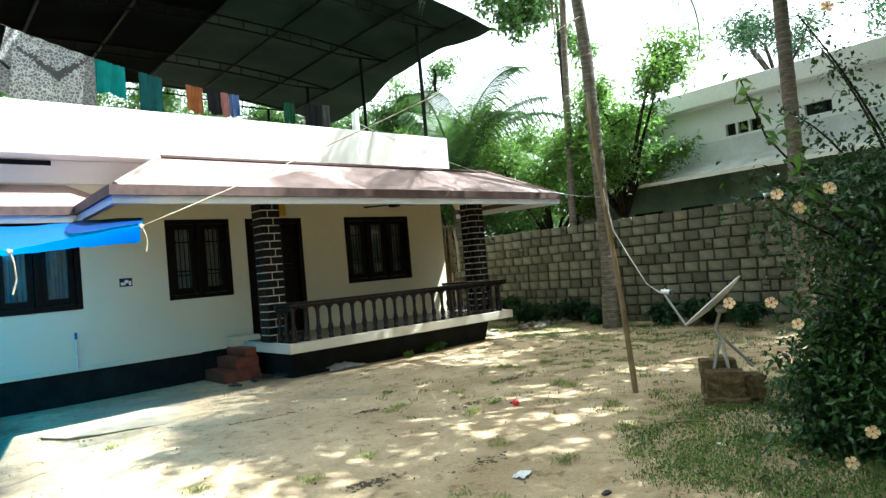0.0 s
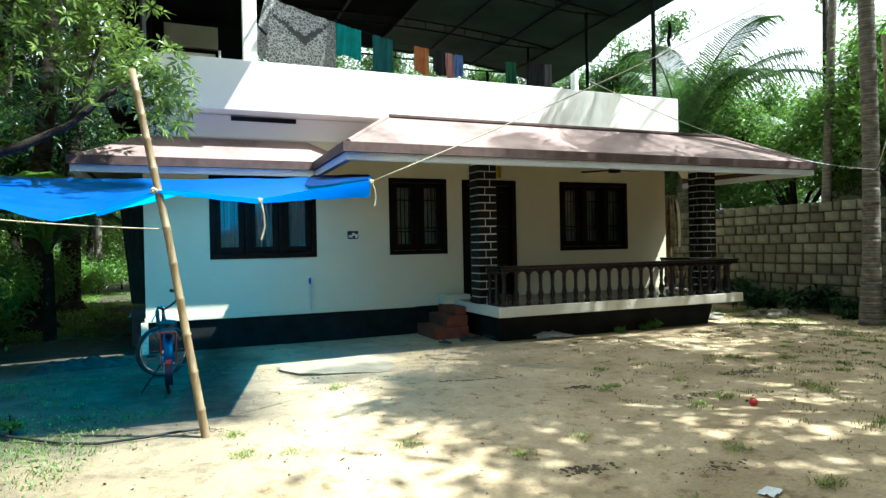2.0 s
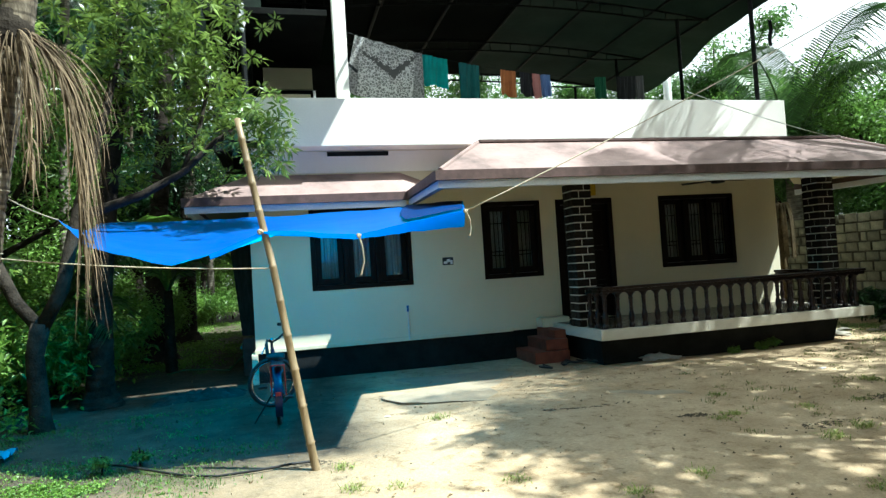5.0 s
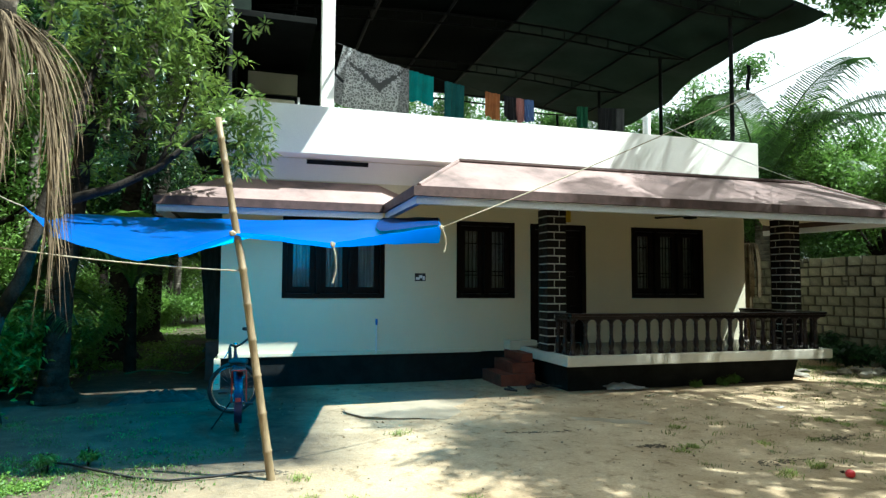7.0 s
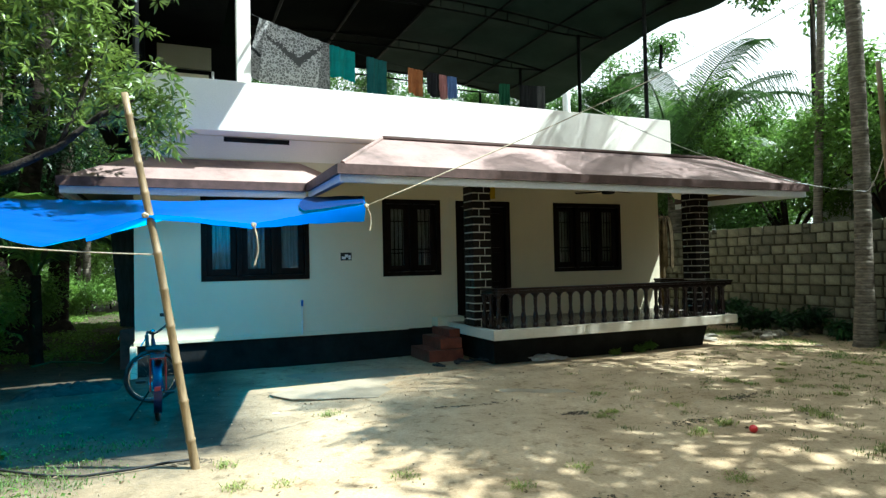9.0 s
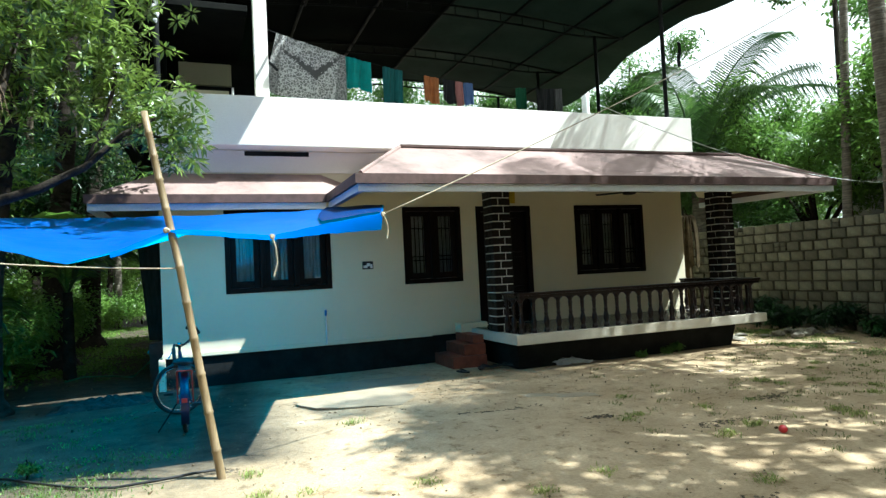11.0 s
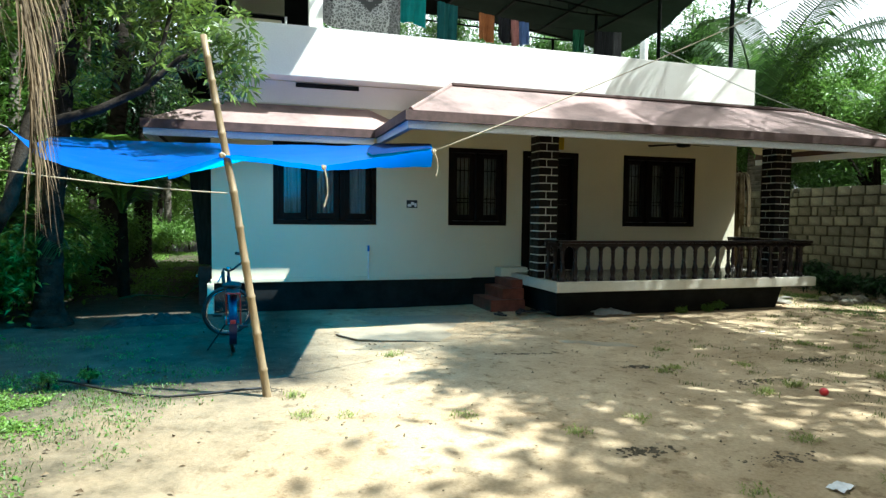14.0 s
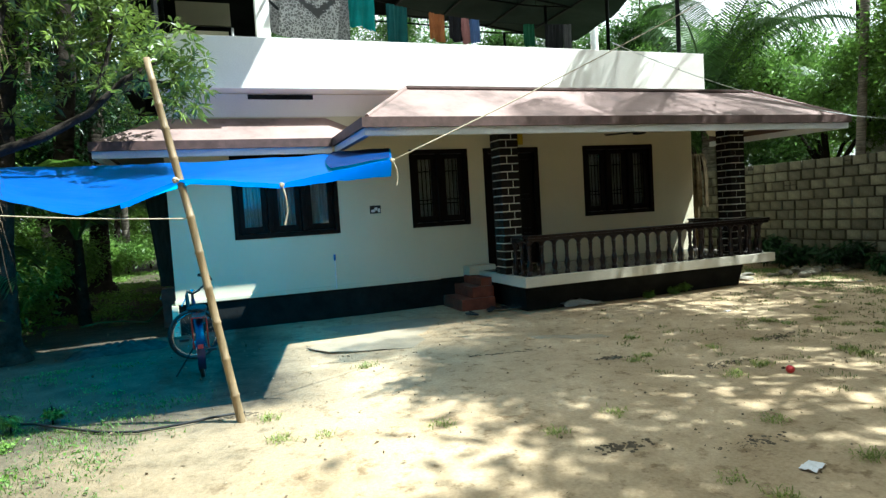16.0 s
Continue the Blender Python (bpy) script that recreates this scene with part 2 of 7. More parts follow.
def carpet_mat():
    """Grey woven pattern: pale scrollwork on a darker ground, a dark spread motif and a pale edge."""
    m = mat("grey_patterned_carpet", (0.12, 0.12, 0.115), (0.5, 0.5, 0.48), 9, 0.95, 0.3, 150, contrast=0.12)
    N, L = m.node_tree.nodes, m.node_tree.links
    tc = N.new("ShaderNodeTexCoord")

    def cells(scale, p0, p1, c0, c1):
        wv = N.new("ShaderNodeTexNoise")
        wv.inputs["Scale"].default_value = 14
        mx = N.new("ShaderNodeMix")
        mx.data_type = "VECTOR"
        mx.inputs[0].default_value = 0.07
        L.new(tc.outputs["Object"], wv.inputs[0])
        L.new(tc.outputs["Object"], mx.inputs[4])
        L.new(wv.outputs[1], mx.inputs[5])
        vo = N.new("ShaderNodeTexVoronoi")
        vo.feature = "DISTANCE_TO_EDGE"
        vo.inputs["Scale"].default_value = scale
        L.new(mx.outputs[1], vo.inputs[0])
        rp = N.new("ShaderNodeValToRGB")
        rp.color_ramp.elements[0].position, rp.color_ramp.elements[1].position = p0, p1
        rp.color_ramp.elements[0].color, rp.color_ramp.elements[1].color = (c0, c0, c0 * 0.97, 1), (c1, c1, c1 * 0.95, 1)
        L.new(vo.outputs["Distance"], rp.inputs[0])
        return rp

    fine = cells(24, 0.075, 0.13, 0.50, 0.15)
    # dark winged motif: a band that rises to both sides of the middle
    sx = N.new("ShaderNodeSeparateXYZ")
    L.new(tc.outputs["Object"], sx.inputs[0])

    def op(kind, a, b):
        n = N.new("ShaderNodeMath")
        n.operation = kind
        for i, v in enumerate((a, b)):
            if isinstance(v, (int, float)):
                n.inputs[i].default_value = v
            elif v is not None:
                L.new(v, n.inputs[i])
        return n.outputs[0]

    dx = op("ABSOLUTE", op("ADD", sx.outputs[0], 1.27), None)
    wob = N.new("ShaderNodeTexNoise")
    wob.inputs["Scale"].default_value = 22
    L.new(tc.outputs["Object"], wob.inputs[0])
    h = op("SUBTRACT", op("SUBTRACT", sx.outputs[2], 4.50), op("MULTIPLY", dx, 0.75))
    h = op("ADD", op("ABSOLUTE", op("ADD", h, op("MULTIPLY", op("SUBTRACT", wob.outputs[0], 0.5), 0.22)), None), op("MULTIPLY", dx, 0.10))
    wing = op("LESS_THAN", h, 0.065)
    edge = op("GREATER_THAN", op("ABSOLUTE", op("SUBTRACT", op("ADD", sx.outputs[0], 1.36), op("MULTIPLY", op("SUBTRACT", sx.outputs[2], 4.6), 0.12)), None), 0.43)
    wing = op("MAXIMUM", wing, op("MULTIPLY", edge, 0.55))
    mz = N.new("ShaderNodeMix")
    mz.data_type = "RGBA"
    L.new(wing, mz.inputs[0])
    L.new(fine.outputs[0], mz.inputs[6])
    mz.inputs[7].default_value = (0.07, 0.07, 0.068, 1)
    L.new(mz.outputs[2], N["Principled BSDF"].inputs["Base Color"])
    return m


def ground_mat():
    """Pale sandy soil with dark patches; greener and darker where grass and litter lie; tarp shade painted in."""
    m = bpy.data.materials.new("sandy_soil")
    m.use_nodes = True
    N, L = m.node_tree.nodes, m.node_tree.links
    bs = N["Principled BSDF"]
    bs.inputs["Roughness"].default_value = 0.95
    bs.inputs["Specular IOR Level"].default_value = 0.2
    tc = N.new("ShaderNodeTexCoord")

    def noise_ramp(scale, p0, p1, c0, c1, detail=8):
        n = N.new("ShaderNodeTexNoise")
        n.inputs["Scale"].default_value = scale
        n.inputs["Detail"].default_value = detail
        n.inputs["Roughness"].default_value = 0.7
        L.new(tc.outputs["Object"], n.inputs[0])
        r = N.new("ShaderNodeValToRGB")
        r.color_ramp.elements[0].position, r.color_ramp.elements[1].position = p0, p1
        r.color_ramp.elements[0].color, r.color_ramp.elements[1].color = (*c0, 1), (*c1, 1)
        L.new(n.outputs[0], r.inputs[0])
        return n, r

    n1, base = noise_ramp(1.1, 0.36, 0.64, (0.385, 0.284, 0.167), (0.585, 0.455, 0.29))
    n2, fine = noise_ramp(38, 0.3, 0.72, (0.66, 0.64, 0.61), (1, 1, 1))
    spots = noise_ramp(6, 0.54, 0.66, (1, 1, 1), (0.42, 0.37, 0.30))[1]
    mu = N.new("ShaderNodeMix")
    mu.data_type, mu.blend_type = "RGBA", "MULTIPLY"
    mu.inputs[0].default_value = 1.0
    L.new(base.outputs[0], mu.inputs[6])
    L.new(fine.outputs[0], mu.inputs[7])
    mu2 = N.new("ShaderNodeMix")
    mu2.data_type, mu2.blend_type = "RGBA", "MULTIPLY"
    mu2.inputs[0].default_value = 0.8
    L.new(mu.outputs[2], mu2.inputs[6])
    L.new(spots.outputs[0], mu2.inputs[7])
    # leaf-litter soil under the trees, away from the swept yard
    sx = N.new("ShaderNodeSeparateXYZ")
    L.new(tc.outputs["Object"], sx.inputs[0])
    far = N.new("ShaderNodeMath")
    far.operation = "SUBTRACT"
    L.new(sx.outputs[0], far.inputs[0])
    far.inputs[1].default_value = 2.7
    ab = N.new("ShaderNodeMath")
    ab.operation = "ABSOLUTE"
    L.new(far.outputs[0], ab.inputs[0])
    ns = N.new("ShaderNodeMath")
    ns.operation = "MULTIPLY_ADD"
    L.new(n1.outputs[0], ns.inputs[0])
    ns.inputs[1].default_value = 4.0
    L.new(ab.outputs[0], ns.inputs[2])
    mr = N.new("ShaderNodeMapRange")
    mr.inputs[1].default_value, mr.inputs[2].default_value = 6.8, 9.0
    L.new(ns.outputs[0], mr.inputs[0])
    mu3 = N.new("ShaderNodeMix")
    mu3.data_type = "RGBA"
    yy = N.new("ShaderNodeMath")
    yy.operation = "MULTIPLY_ADD"
    L.new(n1.outputs[0], yy.inputs[0])
    yy.inputs[1].default_value = 2.0
    L.new(sx.outputs[1], yy.inputs[2])
    my = N.new("ShaderNodeMapRange")
    my.inputs[1].default_value, my.inputs[2].default_value = -6.3, -4.6
    L.new(yy.outputs[0], my.inputs[0])
    mm = N.new("ShaderNodeMath")
    mm.operation = "MULTIPLY"
    L.new(mr.outputs[0], mm.inputs[0])
    L.new(my.outputs[0], mm.inputs[1])
    L.new(mm.outputs[0], mu3.inputs[0])
    L.new(mu2.outputs[2], mu3.inputs[6])
    lit = noise_ramp(5, 0.35, 0.65, (0.06, 0.05, 0.03), (0.18, 0.142, 0.09))[1]
    L.new(lit.outputs[0], mu3.inputs[7])
    # shade under the tarp and beside the house, painted into the soil colour
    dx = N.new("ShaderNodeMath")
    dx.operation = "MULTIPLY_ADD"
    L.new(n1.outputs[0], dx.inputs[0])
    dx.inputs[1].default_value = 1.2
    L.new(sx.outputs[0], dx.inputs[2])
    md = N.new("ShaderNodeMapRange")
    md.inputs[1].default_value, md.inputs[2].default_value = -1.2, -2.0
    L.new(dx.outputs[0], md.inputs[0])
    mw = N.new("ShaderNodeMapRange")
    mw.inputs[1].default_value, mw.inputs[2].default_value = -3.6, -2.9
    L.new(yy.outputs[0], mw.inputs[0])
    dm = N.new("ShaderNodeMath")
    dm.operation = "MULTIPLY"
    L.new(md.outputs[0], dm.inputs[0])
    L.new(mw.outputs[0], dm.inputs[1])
    tarp_shade = N.new("ShaderNodeMix")
    tarp_shade.data_type = "RGBA"
    L.new(dm.outputs[0], tarp_shade.inputs[0])
    L.new(mu3.outputs[2], tarp_shade.inputs[6])
    shade_soil = noise_ramp(4, 0.35, 0.7, (0.035, 0.029, 0.019), (0.095, 0.075, 0.05))[1]
    L.new(shade_soil.outputs[0], tarp_shade.inputs[7])
    L.new(tarp_shade.outputs[2], bs.inputs["Base Color"])
    h = noise_ramp(14, 0.2, 0.8, (0, 0, 0), (1, 1, 1))[1]
    bp = N.new("ShaderNodeBump")
    bp.inputs["Strength"].default_value = 0.5
    bp.inputs["Distance"].default_value = 0.03
    L.new(h.outputs[0], bp.inputs["Height"])
    L.new(bp.outputs[0], bs.inputs["Normal"])
    return m


# ---- building helpers ----
class Geo:
    """Collects vertices and faces for one mesh."""

    def __init__(self):
        self.v, self.f = [], []

    def add(self, vs, fs):
        o = len(self.v)
        self.v += [tuple(p) for p in vs]
        self.f += [tuple(o + i for i in q) for q in fs]
        return self

    def box(self, x0, x1, y0, y1, z0, z1, c=0.0):
        if c <= 0:
            vs = [(x, y, z) for z in (z0, z1) for x, y in ((x0, y0), (x1, y0), (x1, y1), (x0, y1))]
            return self.add(vs, [(3, 2, 1, 0), (4, 5, 6, 7), (0, 1, 5, 4), (1, 2, 6, 5), (2, 3, 7, 6), (3, 0, 4, 7)])
        bm = bmesh.new()
        bmesh.ops.create_cube(bm, size=1, matrix=Matrix.Translation(((x0 + x1) / 2, (y0 + y1) / 2, (z0 + z1) / 2)) @ Matrix.Diagonal((x1 - x0, y1 - y0, z1 - z0, 1)))
        bmesh.ops.bevel(bm, geom=bm.edges[:], offset=c, segments=2, affect="EDGES", profile=0.6)
        bm.verts.index_update()
        self.add([v.co.copy() for v in bm.verts], [[v.index for v in f.verts] for f in bm.faces])
        bm.free()
        return self

    def prism(self, pts, z0, z1):
        n = len(pts)
        vs = [(*p, z0) for p in pts] + [(*p, z1) for p in pts]
        return self.add(vs, [tuple(range(n))[::-1], tuple(range(n, 2 * n))] + [(i, (i + 1) % n, n + (i + 1) % n, n + i) for i in range(n)])

    def tube(self, pts, r, sides=8, caps=True):
        """A pipe along points; r is one radius or one for each point."""
        pts = [Vector(p) for p in pts]
        rs = r if isinstance(r, (list, tuple)) else [r] * len(pts)
        vs, fs = [], []
        side = None
        for i, p in enumerate(pts):
            d = (pts[min(i + 1, len(pts) - 1)] - pts[max(i - 1, 0)]).normalized()
            if side is None:
                side = d.orthogonal().normalized()
            side = (side - d * side.dot(d)).normalized()
            up = d.cross(side)
            for k in range(sides):
                a = 2 * math.pi * k / sides
                vs.append(p + (side * math.cos(a) + up * math.sin(a)) * rs[i])
        for i in range(len(pts) - 1):
            for k in range(sides):
                a, b = i * sides + k, i * sides + (k + 1) % sides
                fs.append((a, b, b + sides, a + sides))
        if caps:
            fs += [tuple(range(sides))[::-1], tuple(range(len(vs) - sides, len(vs)))]
        return self.add(vs, fs)

    def lathe(self, prof, at=(0, 0, 0), sides=12):
        """A turned shape from (radius, height) rows."""
        return self.tube_rings([[(at[0] + r * math.cos(2 * math.pi * k / sides), at[1] + r * math.sin(2 * math.pi * k / sides), at[2] + z) for k in range(sides)] for r, z in prof])

    def tube_rings(self, rings):
        n = len(rings[0])
        fs = [(i * n + k, i * n + (k + 1) % n, (i + 1) * n + (k + 1) % n, (i + 1) * n + k) for i in range(len(rings) - 1) for k in range(n)]
        fs += [tuple(range(n))[::-1], tuple(range((len(rings) - 1) * n, len(rings) * n))]
        return self.add([p for r in rings for p in r], fs)

    def blob(self, at, size, amount=0.25, seed=0, sub=2):
        bm = bmesh.new()
        bmesh.ops.create_icosphere(bm, subdivisions=sub, radius=1)
        for v in bm.verts:
            k = 1 + amount * noise.noise(v.co * 1.7 + Vector((seed * 7.3, seed, 0)))
            v.co = Vector((v.co.x * size[0] * k, v.co.y * size[1] * k, v.co.z * size[2] * k)) + Vector(at)
        bm.verts.index_update()
        self.add([v.co.copy() for v in bm.verts], [[v.index for v in f.verts] for f in bm.faces])
        bm.free()
        return self

    def grid(self, fn, nu, nv):
        vs = [fn(i / nu, j / nv) for j in range(nv + 1) for i in range(nu + 1)]
        return self.add(vs, [(j * (nu + 1) + i, j * (nu + 1) + i + 1, (j + 1) * (nu + 1) + i + 1, (j + 1) * (nu + 1) + i) for j in range(nv) for i in range(nu)])

    def mesh(self, name, material, smooth=False):
        me = bpy.data.meshes.new(name)
        me.from_pydata(self.v, [], self.f)
        me.materials.append(material)
        if smooth:
            me.polygons.foreach_set("use_smooth", [True] * len(me.polygons))
        me.update()
        return me


def part(name, geo, material, parent=None, label="", smooth=False):
    ob = new(name, geo.mesh(name, material, smooth))
    if parent:
        ob.parent = parent
    return tagged(ob, label)


def thing(name, label, category, group="", kind=""):
    return tagged(new(name), label, category, group, kind)


def single(name, geo, material, label, category, group="", kind="", smooth=False):
    return tagged(part(name, geo, material, None, label, smooth), label, category, group, kind)


def shared(name, me, parent, m):
    ob = new(name, me)
    ob.parent = parent
    ob.matrix_basis = m
    return ob


def sag(a, b, drop, n=14):
    a, b = Vector(a), Vector(b)
    return [a.lerp(b, i / n) - Vector((0, 0, drop * 4 * (i / n) * (1 - i / n))) for i in range(n + 1)]


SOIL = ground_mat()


# ---- ground ----
def ground_z(x, y):
    near = max(0.0, 1 - max(abs(x - 1) - 10, abs(y) - 11, 0) / 8)
    flat = 0.25 if (-3.8 < x < 6 and -2.6 < y) else 1.0
    return near * flat * (0.05 * noise.noise(Vector((x * 0.5, y * 0.5, 0))) + 0.025 * noise.noise(Vector((x * 1.7, y * 1.7, 3)))) - 0.01


def ground():
    g = Geo()
    xs = [-400, -120, -40, -20] + [-12 + 0.4 * i for i in range(56)] + [20, 40, 120, 400]
    ys = [-400, -120, -40, -20] + [-12 + 0.4 * i for i in range(66)] + [20, 40, 120, 400]

    g.add([(x, y, ground_z(x, y)) for y in ys for x in xs], [(j * len(xs) + i, j * len(xs) + i + 1, (j + 1) * len(xs) + i + 1, (j + 1) * len(xs) + i) for j in range(len(ys) - 1) for i in range(len(xs) - 1)])
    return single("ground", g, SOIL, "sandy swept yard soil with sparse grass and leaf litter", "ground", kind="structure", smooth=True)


ground()


# ---- the house ----
house = thing("house", "single-storey cream painted house with black plinth and pink sloping eaves", "house")

FZ, WT = 0.43, 3.33  # top of the plinth, top of the walls
W1, W2, W3, DOOR = (-2.66, -1.147), (0.0, 0.988), (3.155, 4.62), (1.265, 2.28)
SILL, LINTEL = 1.26, 2.48


def wall_with_openings(g, x0, x1, z0, z1, y0, y1, holes):
    xs = sorted({x0, x1, *[h[0] for h in holes], *[h[1] for h in holes]})
    zs = sorted({z0, z1, *[h[2] for h in holes], *[h[3] for h in holes]})

    def solid(i, j):
        if not (0 <= i < len(xs) - 1 and 0 <= j < len(zs) - 1):
            return False
        x, z = (xs[i] + xs[i + 1]) / 2, (zs[j] + zs[j + 1]) / 2
        return not any(h[0] < x < h[1] and h[2] < z < h[3] for h in holes)

    for i in range(len(xs) - 1):
        for j in range(len(zs) - 1):
            if not solid(i, j):
                continue
            a, b, c, d = xs[i], xs[i + 1], zs[j], zs[j + 1]
            g.add([(a, y0, c), (b, y0, c), (b, y0, d), (a, y0, d)], [(0, 1, 2, 3)])
            g.add([(a, y1, c), (b, y1, c), (b, y1, d), (a, y1, d)], [(3, 2, 1, 0)])
            for di, dj, p, q in ((-1, 0, (a, c), (a, d)), (1, 0, (b, c), (b, d)), (0, -1, (a, c), (b, c)), (0, 1, (a, d), (b, d))):
                if not solid(i + di, j + dj):
                    g.add([(p[0], y0, p[1]), (p[0], y1, p[1]), (q[0], y1, q[1]), (q[0], y0, q[1])], [(0, 1, 2, 3)])


g = Geo()
wall_with_openings(g, -3.5, 5.52, FZ, WT, 0.0, 0.22, [(*W1, SILL, LINTEL), (*W2, SILL, LINTEL), (*W3, SILL, LINTEL), (*DOOR, 0.52, LINTEL)])
part("wall", g, WHITE, house, "cream painted front wall")
part("wall", Geo().box(-3.5, -3.28, 0.22, 9.5, FZ, WT), WHITE, house)
part("wall", Geo().box(5.30, 5.52, 0.22, 9.5, FZ, WT), WHITE, house)
part("wall", Geo().box(-3.28, 5.30, 9.28, 9.5, FZ, WT), WHITE, house)
part("wall", Geo().box(-3.28, 5.30, 3.4, 3.5, FZ, WT), WHITE, house, "inner wall seen dimly behind the windows")
part("ledge", Geo().box(-3.515, 0.40, -0.03, 0.0, FZ - 0.01, FZ + 0.05, 0.008), WHITE, house, "thin cream plinth ledge")
part("plinth", Geo().box(-3.47, 1.3, 0.012, 9.4, -0.2, FZ), BLACKP, house, "black painted plinth")
BOARD = mat("dark_weathered_board", (0.012, 0.014, 0.013), (0.04, 0.042, 0.036), 3, 0.9, 0.3, 40, stretch=(6, 6, 1), spec=0.1)
gb = Geo().add([(x, y, z) for y in (1.0, 1.06) for x, z in ((-3.74, 0.62), (-3.503, 0.60), (-3.503, 2.46), (-3.90, 2.46))], [(0, 1, 2, 3), (7, 6, 5, 4), (1, 0, 4, 5), (2, 1, 5, 6), (3, 2, 6, 7), (0, 3, 7, 4)])
part("side_board", gb, BOARD, house, "dark tapering board fixed to the house side")
part("side_block", Geo().box(-3.74, -3.503, 0.9, 1.2, -0.05, 0.58, 0.02), EDGE, house, "brown cement block at the house side")
part("plinth_end", Geo().box(-3.56, -3.475, -0.05, 0.25, -0.1, FZ - 0.012, 0.01), WHITE, house, "pale corner block of the plinth")
part("floor", Geo().box(-3.26, 5.28, 0.22, 9.26, FZ - 0.1, FZ + 0.08), FLOORM, house)
part("threshold", Geo().box(0.80, 1.262, -0.26, -0.001, 0.46, 0.60, 0.01), WHITE, house, "cream raised block beside the door")
# roof slab and parapet
part("roof_slab", Geo().box(-3.52, 5.50, -0.34, 9.8, WT, WT + 0.14), PARAPET, house, "flat concrete terrace slab")
part("upper_wall", Geo().box(-3.49, 5.49, -0.014, -0.001, 3.0, WT - 0.012), PARAPET, house, "greyish white band of wall under the parapet")
# floor is never in view; added dark so less light bounces onto the canopy
TERRACE = mat("dark_bounce_cut_cement", (0.016, 0.018, 0.014), (0.075, 0.072, 0.058), 1.5, 0.9, 0.3, 40, spec=0.15)
part("terrace_floor", Geo().box(-3.4, 5.4, -0.275, 9.7, WT + 0.142, WT + 0.152), TERRACE, house, "unseen dark floor layer added to cut bounce light under the canopy")
part("parapet", Geo().box(-3.53, 5.51, -0.40, -0.28, WT - 0.01, 4.02, 0.012), PARAPET, house, "white terrace parapet with rain-stained top")
part("parapet", Geo().box(5.39, 5.51, -0.278, 9.8, WT + 0.141, 4.02, 0.012), PARAPET, house)
part("parapet", Geo().box(-3.53, -3.41, -0.278, 9.8, WT + 0.141, 4.02, 0.012), PARAPET, house)
part("parapet", Geo().box(-3.40, 5.38, 9.68, 9.80, WT + 0.141, 4.02, 0.012), PARAPET, house)
for a, b in ((-2.34, -1.42), (1.15, 2.0), (3.2, 4.1)):
    part("ventilator", Geo().box(a, b, -0.024, -0.012, 3.245, 3.312), BLACKP, house, "dark slot ventilator under the slab")

# sloping eaves: outline of the overhang, counter-clockwise from the far left
ET, EB = 2.60, 2.40
A0, A1, A2, A3, A4 = (-4.27, 9.0), (-4.27, -0.6), (-1.26, -0.6), (-1.26, -2.40), (6.40, -2.40)
A5 = (5.95, -0.05)
RX0, RX1, RY, RZ = -0.42, 5.55, -1.38, 3.14


UNDER = Geo()


def slab_roof(name, tops, parent, label=""):
    """A thin concrete roof sheet from a list of top polygons, plastered below."""
    g = Geo()
    for poly in tops:
        n = len(poly)
        g.add(poly, [tuple(range(n))])
        UNDER.add([(x, y, z - 0.078) for x, y, z in poly] + [(x, y, z - 0.072) for x, y, z in poly], [tuple(range(n))[::-1], tuple(range(n, 2 * n))])
        g.add([(x, y, z - 0.07) for x, y, z in poly], [tuple(range(n))[::-1]])
        for i in range(n):
            p, q = poly[i], poly[(i + 1) % n]
            g.add([p, q, (q[0], q[1], q[2] - 0.07), (p[0], p[1], p[2] - 0.07)], [(0, 3, 2, 1)])
    return part(name, g, ROOFM, parent, label)


slab_roof("roof", [[(-4.27, -0.6, ET), (-1.26, -0.6, ET), (-1.26, -0.002, 2.98), (-3.5, -0.002, 2.98)], [(-4.27, 9.0, ET), (-4.27, -0.6, ET), (-3.5, -0.002, 2.98), (-3.5, 9.0, 2.98)]], house, "faded pink cement eave")
slab_roof("roof", [[(-1.26, -2.4, ET), (6.4, -2.4, ET), (RX1, RY, RZ), (RX0, RY, RZ)]], house, "faded pink cement veranda roof with dark stains")
slab_roof("roof", [[(-1.26, -0.6, ET), (-1.26, -2.4, ET), (RX0, RY, RZ), (RX0, -0.002, RZ), (-0.9, -0.002, 2.84)], [(-1.26, -0.6, ET), (-0.9, -0.002, 2.84), (-1.26, -0.002, 2.98)]], house, "dark pink side slope of the veranda roof")
slab_roof("roof", [[(6.4, -2.4, ET), (5.95, -0.05, ET), (RX1, -0.05, RZ), (RX1, RY, RZ)]], house)
slab_roof("roof", [[(RX0 + 0.01, RY, RZ), (RX1 - 0.01, RY, RZ), (RX1 - 0.01, -0.002, RZ - 0.02), (RX0 + 0.01, -0.002, RZ - 0.02)]], house)
part("ridge_cap", Geo().tube([(-1.22, -2.36, ET + 0.02), (RX0, RY, RZ + 0.005)], 0.03, 8), ROOFM, house)
part("ridge_cap", Geo().tube([(6.36, -2.36, ET + 0.02), (RX1, RY, RZ + 0.005)], 0.03, 8), ROOFM, house)
part("ridge_cap", Geo().box(RX0, RX1, RY - 0.05, RY + 0.05, RZ - 0.01, RZ + 0.035, 0.01), EDGE, house, "dark ridge cap")


